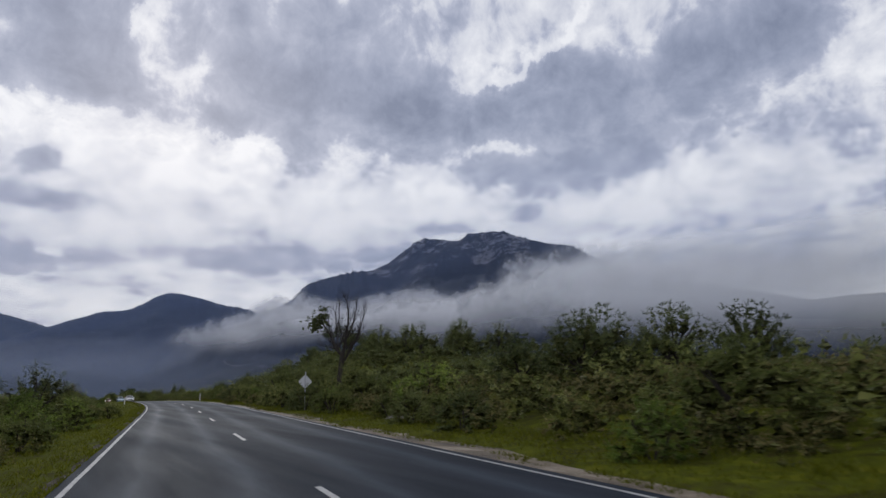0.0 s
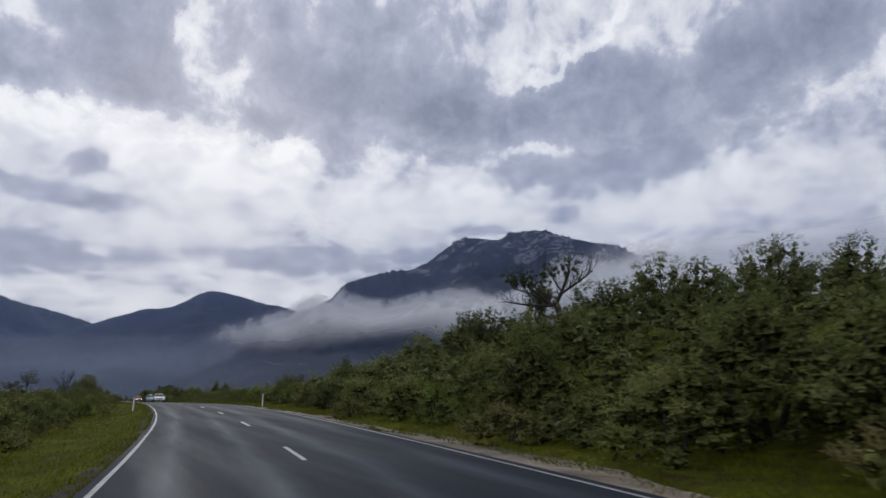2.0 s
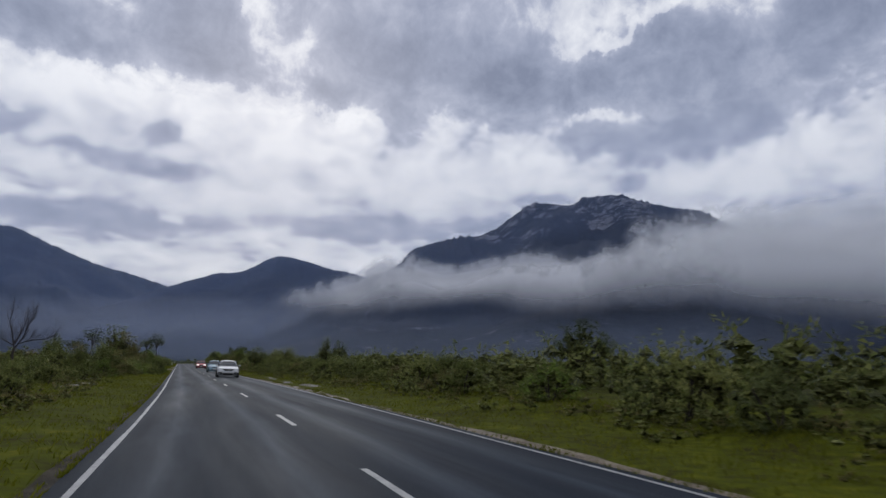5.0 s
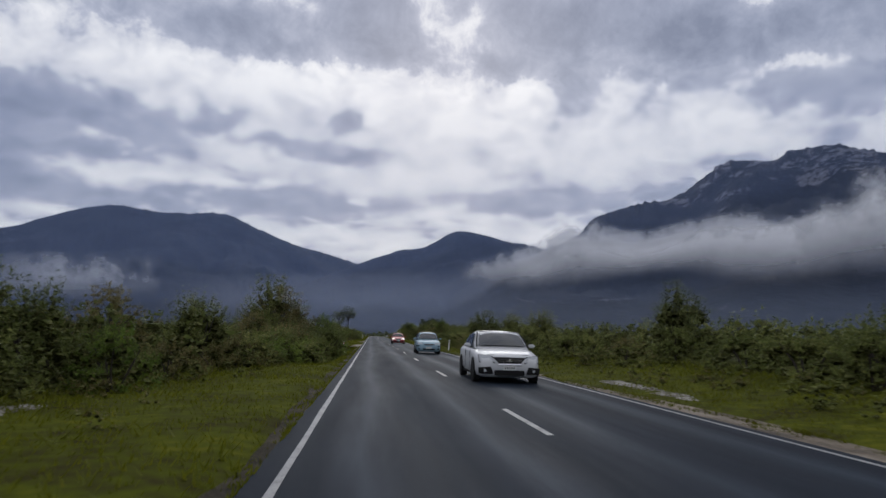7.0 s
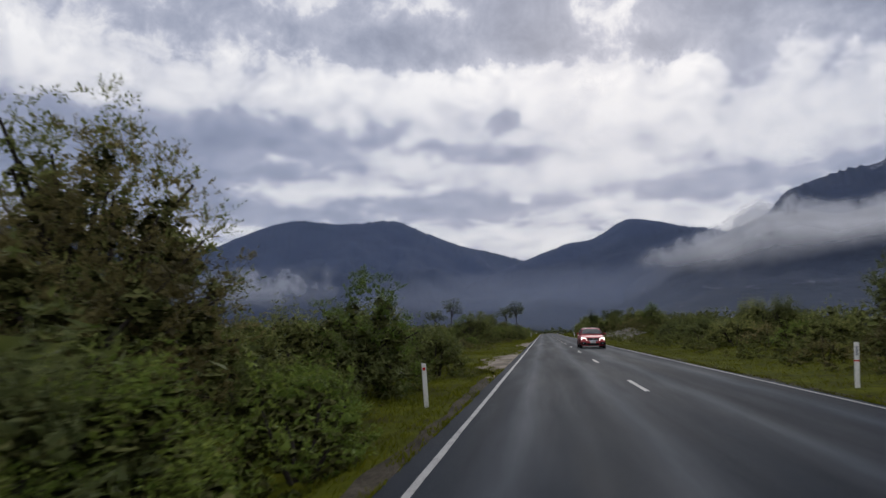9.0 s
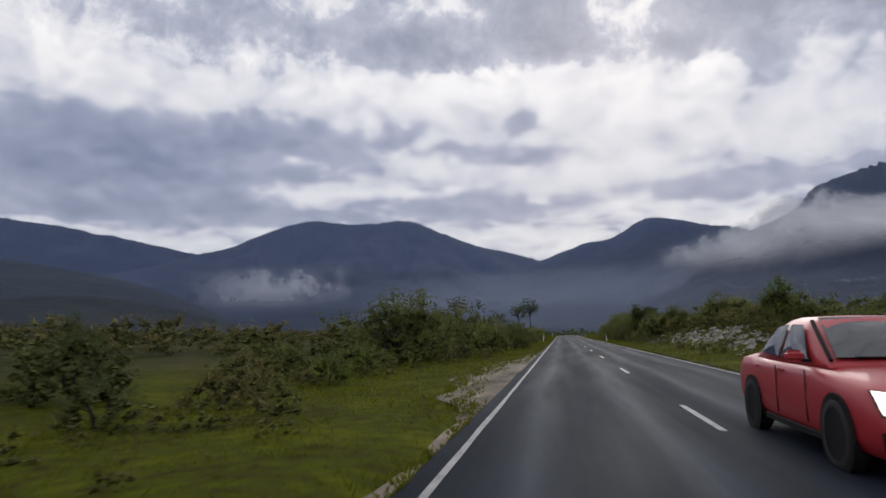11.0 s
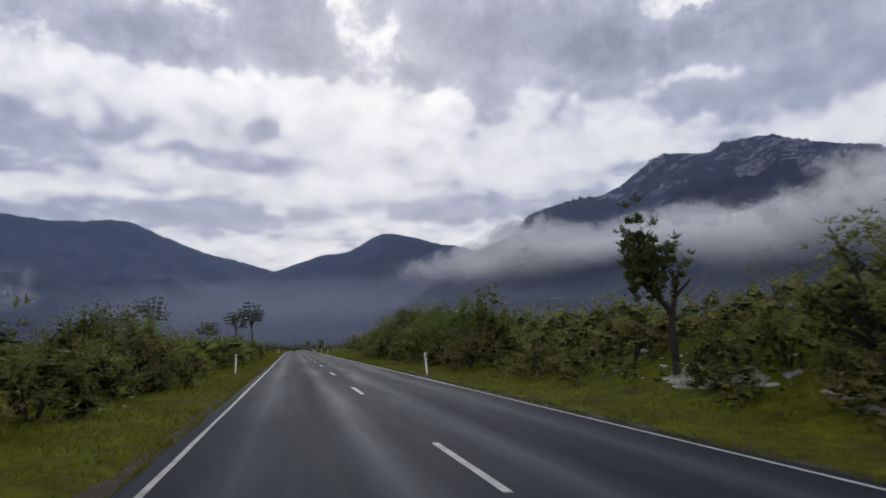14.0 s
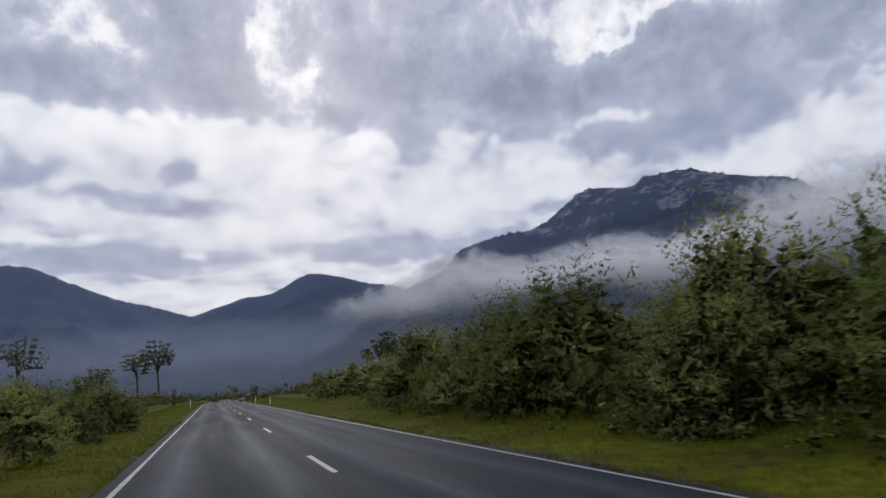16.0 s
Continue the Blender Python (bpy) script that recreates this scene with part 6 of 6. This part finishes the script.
# ---- radio masts on the summit ----
def radio_mast(az, height):
    D = 2050 + 120 * math.sin(az * 0.21 + 1.0)
    a = radians(az)
    el = np.interp(az, sorted(c[0] for c in CREST_BIG), [e for _, e in sorted(CREST_BIG)])
    z = math.tan(radians(el)) * D - 3
    root = tagged(new("radio_mast"), "thin steel radio mast on the mountain summit", "mast", "masts on the summit")
    root.matrix_world = pose(-2 - math.sin(a) * D, math.cos(a) * D, z)
    bm = bmesh.new()
    bmesh.ops.create_cone(bm, cap_ends=True, segments=8, radius1=0.9, radius2=0.4, depth=height, matrix=Matrix.Translation((0, 0, height / 2)))
    part("mast_pole", bm_mesh("mast_pole", bm), ZINC, root)
    part("crossarm", bevel_box("crossarm", (3.0, 0.6, 0.6), (0, 0, height * 0.8), 0.1), ZINC, root)


radio_mast(-32.9, 26)
radio_mast(-33.3, 20)


# ---- oncoming cars, standing in the other lane ----
TYRE = plain("tyre_rubber", (0.015, 0.015, 0.016), 0.85)
RIM = plain("alloy_rim", (0.35, 0.36, 0.37), 0.35, 0.8)
TRIM = plain("black_plastic_trim", (0.010, 0.010, 0.011), 0.75)
TRIM.node_tree.nodes["Principled BSDF"].inputs["Specular IOR Level"].default_value = 0.2
CAR_GLASS = glass_dark("tinted_car_glass", (0.03, 0.035, 0.04))
LENS = lamp_glass("headlight_lens", (0.36, 0.38, 0.40), 0.0)
LENS_ON = lamp_glass("lit_headlight", (0.9, 0.9, 0.85), 1.6)
PLATE = plain("number_plate", (0.62, 0.63, 0.62), 0.4)
CHROME = plain("chrome_trim", (0.6, 0.6, 0.62), 0.15, 1.0)


def loft(name, stations, section, caps=True):
    """A skin over cross sections: section(station) gives the right half from bottom to top; the left half mirrors it."""
    rings = []
    for s_ in stations:
        half = section(*s_)
        ring = [(x, s_[0], z) for x, z in half] + [(-x, s_[0], z) for x, z in reversed(half[1:-1])]
        rings.append(ring)
    n_ = len(rings[0])
    V = [p for r in rings for p in r]
    F = [(i * n_ + j, i * n_ + (j + 1) % n_, (i + 1) * n_ + (j + 1) % n_, (i + 1) * n_ + j) for i in range(len(rings) - 1) for j in range(n_)]
    bm = bmesh.new()
    vs = [bm.verts.new(p) for p in V]
    for f in F:
        bm.faces.new([vs[i] for i in f])
    if caps:
        bm.faces.new(vs[:n_])
        bm.faces.new(list(reversed(vs[-n_:])))
    bmesh.ops.recalc_face_normals(bm, faces=bm.faces)
    return bm_mesh(name, bm, True)


def panel(name, corners, lift, thick=0.008, bow=0.0):
    """A pane between four corners, bowed outwards, with thickness."""
    c = [Vector(p) for p in corners]
    nrm = (c[1] - c[0]).cross(c[3] - c[0]).normalized()
    mid = sum(c, Vector()) / 4
    bm = bmesh.new()
    n_ = 7
    for sgn in (lift + thick, lift):
        vs = []
        for i in range(n_):
            for j in range(n_):
                u, w = i / (n_ - 1), j / (n_ - 1)
                p = (c[0] * (1 - u) + c[1] * u) * (1 - w) + (c[3] * (1 - u) + c[2] * u) * w
                vs.append(bm.verts.new(p + nrm * (sgn + bow * (1 - (2 * u - 1) ** 2) * (1 - (2 * w - 1) ** 2))))
        for i in range(n_ - 1):
            for j in range(n_ - 1):
                bm.faces.new((vs[i * n_ + j], vs[(i + 1) * n_ + j], vs[(i + 1) * n_ + j + 1], vs[i * n_ + j + 1]))
    bmesh.ops.recalc_face_normals(bm, faces=bm.faces)
    return bm_mesh(name, bm, True)


def wheel(parent, x, y, r, side):
    w = new("wheel")
    w.parent = parent
    w.location = (x, y, r)
    bm = bmesh.new()
    prof = [(r - 0.085, -0.1), (r - 0.03, -0.105), (r - 0.006, -0.08), (r, -0.04), (r, 0.04), (r - 0.006, 0.08), (r - 0.03, 0.105), (r - 0.085, 0.1)]
    seg = 28
    vs = [[bm.verts.new((dx, rr * math.cos(2 * math.pi * k_ / seg), rr * math.sin(2 * math.pi * k_ / seg))) for rr, dx in prof] for k_ in range(seg)]
    for k_ in range(seg):
        for j in range(len(prof) - 1):
            bm.faces.new((vs[k_][j], vs[k_][j + 1], vs[(k_ + 1) % seg][j + 1], vs[(k_ + 1) % seg][j]))
    bmesh.ops.recalc_face_normals(bm, faces=bm.faces)
    part("tyre", bm_mesh("tyre", bm, True), TYRE, w)
    bm = bmesh.new()
    bmesh.ops.create_cone(bm, cap_ends=True, segments=24, radius1=r - 0.08, radius2=r - 0.08, depth=0.02, matrix=Matrix.Translation((side * 0.05, 0, 0)) @ Matrix.Rotation(math.pi / 2, 4, "Y"))
    for k_ in range(5):
        a = 2 * math.pi * k_ / 5
        m = Matrix.Translation((side * 0.07, 0, 0)) @ Matrix.Rotation(a, 4, "X") @ Matrix.Translation((0, 0, (r - 0.09) / 2)) @ Matrix.Diagonal((0.03, 0.06, r - 0.1, 1))
        bmesh.ops.create_cube(bm, size=1.0, matrix=m)
    part("rim", bm_mesh("rim", bm), RIM, w)


def mirrored(pts, side):
    return pts if side > 0 else [pts[1], pts[0], pts[3], pts[2]]


def car(name, label, at, turn, paint, L, Wd, H, hatch, lit):
    """A car facing -y, its nose at y 0: body, cabin, panes, wheels, lights, grille, mirrors."""
    root = tagged(new(name), label, "car")
    w = Wd / 2
    belt = 0.66 * H
    scr0, scr1 = (0.9, 1.7) if hatch else (1.2, 2.0)          # windscreen foot and head
    rear1, rear0 = (L - 0.75, L - 0.15) if hatch else (L - 1.5, L - 0.75)

    def low(y, hw, zb, zt):
        return [(0, zb), (hw * 0.78, zb), (hw * 0.93, zb + 0.05), (hw * 0.985, zb + 0.16), (hw, (zb + zt) * 0.5), (hw * 0.985, zt - 0.16), (hw * 0.93, zt - 0.06), (hw * 0.74, zt - 0.01), (hw * 0.4, zt + 0.012), (0, zt + 0.018)]

    tail = [(L - 0.35, w * 0.97, 0.22, belt + 0.02), (L - 0.12, w * 0.92, 0.27, belt - 0.04), (L, w * 0.8, 0.34, belt - 0.2)]
    nose = [(0.0, w * 0.70, 0.27, belt * 0.66), (0.06, w * 0.84, 0.20, belt * 0.73), (0.2, w * 0.93, 0.17, belt * 0.80), (0.5, w * 0.98, 0.17, belt * 0.88), (scr0 - 0.1, w, 0.18, belt * 0.965)]
    part("body", loft("body", nose + [(scr0 + 0.3, w, 0.18, belt), (L * 0.6, w, 0.18, belt + 0.02)] + tail, low), paint, root)

    def cab(y, hw0, hw1, zb, zt):
        return [(0, zb), (hw0, zb), (hw0 * 0.6 + hw1 * 0.4, zb + (zt - zb) * 0.45), (hw1, zt - (zt - zb) * 0.12), (hw1 * 0.86, zt - (zt - zb) * 0.02), (hw1 * 0.5, zt), (0, zt + 0.01)]

    b0, r0 = w * 0.92, w * 0.70
    part("cabin", loft("cabin", [(scr0, b0 * 0.93, b0 * 0.9, belt - 0.06, belt - 0.02), (scr0 + 0.12, b0 * 0.96, b0 * 0.88, belt - 0.05, belt + 0.06),
                                 (scr1 - 0.1, b0, r0 * 1.02, belt - 0.04, H - 0.045), (scr1 + 0.15, b0, r0, belt - 0.04, H - 0.01), ((scr1 + rear1) / 2, b0, r0, belt - 0.04, H),
                                 (rear1 - 0.1, b0 * 0.99, r0 * 0.98, belt - 0.04, H - 0.025), (rear1 + 0.08, b0 * 0.98, r0 * 0.97, belt - 0.04, H - 0.08), (rear0, b0 * 0.93, b0 * 0.85, belt - 0.06, belt + 0.02)], cab), paint, root)
    part("windscreen", panel("windscreen", [(-b0 * 0.84, scr0 + 0.06, belt + 0.035), (b0 * 0.84, scr0 + 0.06, belt + 0.035), (r0 * 0.9, scr1 + 0.0, H - 0.045), (-r0 * 0.9, scr1 + 0.0, H - 0.045)], 0.02, 0.006, 0.045), CAR_GLASS, root)
    part("rear_window", panel("rear_window", [(b0 * 0.8, rear0 - 0.05, belt + 0.07), (-b0 * 0.8, rear0 - 0.05, belt + 0.07), (-r0 * 0.85, rear1 + 0.02, H - 0.07), (r0 * 0.85, rear1 + 0.02, H - 0.07)], 0.02, 0.006, 0.03), CAR_GLASS, root)
    mid = (scr1 + rear1) / 2 + 0.02
    for s_ in (-1, 1):
        front = [(s_ * b0 * 0.985, scr0 + 0.42, belt + 0.02), (s_ * b0 * 0.985, mid - 0.05, belt + 0.02), (s_ * r0 * 1.05, mid - 0.05, H - 0.1), (s_ * r0 * 1.06, scr1 + 0.1, H - 0.11)]
        back = [(s_ * b0 * 0.985, mid + 0.05, belt + 0.02), (s_ * b0 * 0.97, rear1 + 0.25, belt + 0.05), (s_ * r0 * 1.06, rear1 - 0.05, H - 0.13), (s_ * r0 * 1.05, mid + 0.05, H - 0.1)]
        for pts in (front, back):
            part("side_window", panel("side_window", pts if s_ > 0 else [pts[1], pts[0], pts[3], pts[2]], 0.022, 0.006, 0.01), CAR_GLASS, root)
        for y in (0.86, L - 0.95 if not hatch else L - 0.72):
            wheel(root, s_ * (w - 0.085), y, 0.325 if not hatch else 0.29, s_)
            # black disc stands for the arch's shaded hollow, which isn't cut
            bm = bmesh.new()
            bmesh.ops.create_cone(bm, cap_ends=True, segments=28, radius1=0.375 if not hatch else 0.335, radius2=0.375 if not hatch else 0.335, depth=0.02,
                                  matrix=Matrix.Translation((s_ * (w - 0.004), y, 0.325 if not hatch else 0.29)) @ Matrix.Rotation(math.pi / 2, 4, "Y"))
            part("wheel_arch", bm_mesh("wheel_arch", bm), TRIM, root)
        mirror = part("mirror", bevel_box("mirror", (0.20, 0.10, 0.12), (s_ * (w + 0.06), scr0 + 0.46, belt + 0.06), 0.035, 3), paint, root)
        part("mirror_foot", bevel_box("mirror_foot", (0.10, 0.05, 0.03), (s_ * (w - 0.06), scr0 + 0.46, belt + 0.01), 0.01, 2), TRIM, mirror)
        pillar = [(s_ * b0 * 0.90, scr0 + 0.05, belt + 0.03), (s_ * r0 * 0.99, scr1 + 0.02, H - 0.06)]
        p_, q_ = Vector(pillar[0]), Vector(pillar[1])
        v_, f_ = tube([tuple(p_), tuple((p_ + q_) / 2 + Vector((s_ * 0.02, -0.015, 0.03))), tuple(q_)], [0.022, 0.022, 0.022], 6)
        part("window_seal", mesh_np("window_seal", v_, f_, smooth_shade=True), TRIM, root)
        zf = belt * 0.70
        tall = 0.0 if hatch else 0.03
        lamp = mirrored([(s_ * w * 0.45, 0.0, zf - 0.085 - tall), (s_ * w * 0.88, 0.15, zf - 0.075 - tall), (s_ * w * 0.90, 0.31, zf + 0.075), (s_ * w * 0.53, 0.11, zf + 0.045)], s_)
        rim = mirrored([(s_ * w * 0.43, 0.0, zf - 0.10 - tall), (s_ * w * 0.90, 0.15, zf - 0.09 - tall), (s_ * w * 0.92, 0.32, zf + 0.09), (s_ * w * 0.51, 0.11, zf + 0.06)], s_)
        light = part("headlight", panel("headlight", lamp, 0.035, 0.008, 0.025), LENS_ON if lit else LENS, root)
        part("headlight_rim", panel("headlight_rim", rim, 0.024, 0.008, 0.02), TRIM, light)
        if hatch:
            part("fog_light_surround", bevel_box("fog_light_surround", (0.22, 0.05, 0.13), (s_ * w * 0.72, 0.045, 0.36), 0.02, 2), TRIM, root)
        else:
            fog = part("fog_light_surround", panel("fog_light_surround", mirrored([(s_ * w * 0.48, -0.01, 0.27), (s_ * w * 0.90, 0.13, 0.27), (s_ * w * 0.92, 0.13, 0.44), (s_ * w * 0.56, 0.0, 0.47)], s_), 0.03, 0.03, 0.01), TRIM, root)
            part("fog_light", bevel_box("fog_light", (0.09, 0.03, 0.08), (s_ * w * 0.73, 0.0, 0.36), 0.012, 2), LENS, fog)
    if hatch:
        part("grille", bevel_box("grille", (w * 0.78, 0.05, 0.085), (0, -0.005, belt * 0.66), 0.03, 3), TRIM, root)
    else:
        part("grille", panel("grille", [(-0.30, -0.005, 0.55), (0.30, -0.005, 0.55), (0.47, 0.06, 0.71), (-0.47, 0.06, 0.71)], 0.02, 0.02, 0.01), TRIM, root)
        part("grille_rim", panel("grille_rim", [(-0.33, -0.01, 0.515), (0.33, -0.01, 0.515), (0.28, -0.005, 0.55), (-0.28, -0.005, 0.55)], 0.03, 0.02, 0.0), CHROME, root, "bright chrome lower rim of the grille")
    for dz in (-0.02, 0.02):
        part("grille_bar", bevel_box("grille_bar", (w * 0.74, 0.02, 0.008), (0, -0.03, belt * 0.66 + dz), 0.002), CHROME, root)
    part("badge", bevel_box("badge", (0.15, 0.02, 0.10), (0, -0.036, belt * 0.67), 0.03, 3), CHROME, root)
    part("lower_intake", bevel_box("lower_intake", (w * (1.0 if hatch else 0.92), 0.05, 0.10 if hatch else 0.15), (0, -0.004, 0.335 if hatch else 0.30), 0.02, 2), TRIM, root)
    plate = part("number_plate", bevel_box("number_plate", (0.37, 0.012, 0.12), (0, -0.038, 0.44), 0.004), PLATE, root)
    for k_ in range(5):
        part("plate_bar", bevel_box("plate_bar", (0.03, 0.004, 0.06), (-0.12 + 0.06 * k_, -0.046, 0.44), 0.0), DARK_TEXT, plate)
    if hatch:
        part("bumper_strip", bevel_box("bumper_strip", (w * 1.62, 0.07, 0.065), (0, 0.05, 0.545), 0.02, 2), TRIM, root)
        for s_ in (-1, 1):
            part("bumper_strip", panel("bumper_strip", mirrored([(s_ * w * 0.80, 0.04, 0.51), (s_ * w * 0.965, 0.30, 0.51), (s_ * w * 0.965, 0.30, 0.575), (s_ * w * 0.80, 0.04, 0.575)], s_), 0.012, 0.02), TRIM, root)
        part("grille_rim", bevel_box("grille_rim", (w * 0.84, 0.03, 0.018), (0, -0.012, belt * 0.66 + 0.05), 0.006, 2), CHROME, root, "thin chrome upper rim of the grille")
    for s_ in (-1, 1):
        part("wiper", bevel_box("wiper", (w * 0.62, 0.015, 0.015), (s_ * w * 0.28, scr0 + 0.02, belt + 0.06), 0.003), TRIM, root)
    for s_ in (-1, 1):
        for y0 in (scr0 + 0.38, mid):
            part("door_seam", bevel_box("door_seam", (0.012, 0.012, belt - 0.42), (s_ * (w - 0.003), y0, 0.34 + (belt - 0.42) / 2), 0.0), TRIM, root)
        part("sill_trim", bevel_box("sill_trim", (0.03, L * 0.42, 0.07), (s_ * (w * 0.965), L * 0.47, 0.24), 0.01), TRIM, root)
        for y0 in (scr0 + 1.1, mid + 0.75):
            part("door_handle", bevel_box("door_handle", (0.03, 0.17, 0.03), (s_ * (w + 0.004), y0, belt - 0.12), 0.01, 2), paint, root)
    part("bonnet_seam", bevel_box("bonnet_seam", (w * 1.25, 0.012, 0.006), (0, 0.22, belt * 0.815), 0.0), TRIM, root)
    root.matrix_world = pose(at[0], at[1], float(road_z(at[1])) + 0.02, 0, 0, turn)
    return root


SILVER_WHITE = plain("pearl_white_car_paint", (0.50, 0.51, 0.53), 0.42, 0.0, 0.25)
PALE_BLUE = plain("pale_blue_car_paint", (0.20, 0.31, 0.38), 0.42, 0.2, 0.25)
RED_PAINT = plain("red_car_paint", (0.36, 0.022, 0.03), 0.42, 0.1, 0.25)
car("white_car", "pearl white sedan standing in the oncoming lane", (1.42, 48.9), -1.5, SILVER_WHITE, 4.78, 1.82, 1.46, False, False)
car("blue_car", "pale blue small hatchback standing in the oncoming lane", (1.55, 75.6), -1.0, PALE_BLUE, 3.8, 1.66, 1.48, True, False)
car("red_car", "red sedan with lit headlights in the oncoming lane", (1.35, 120.5), 0.0, RED_PAINT, 4.5, 1.76, 1.44, False, True)
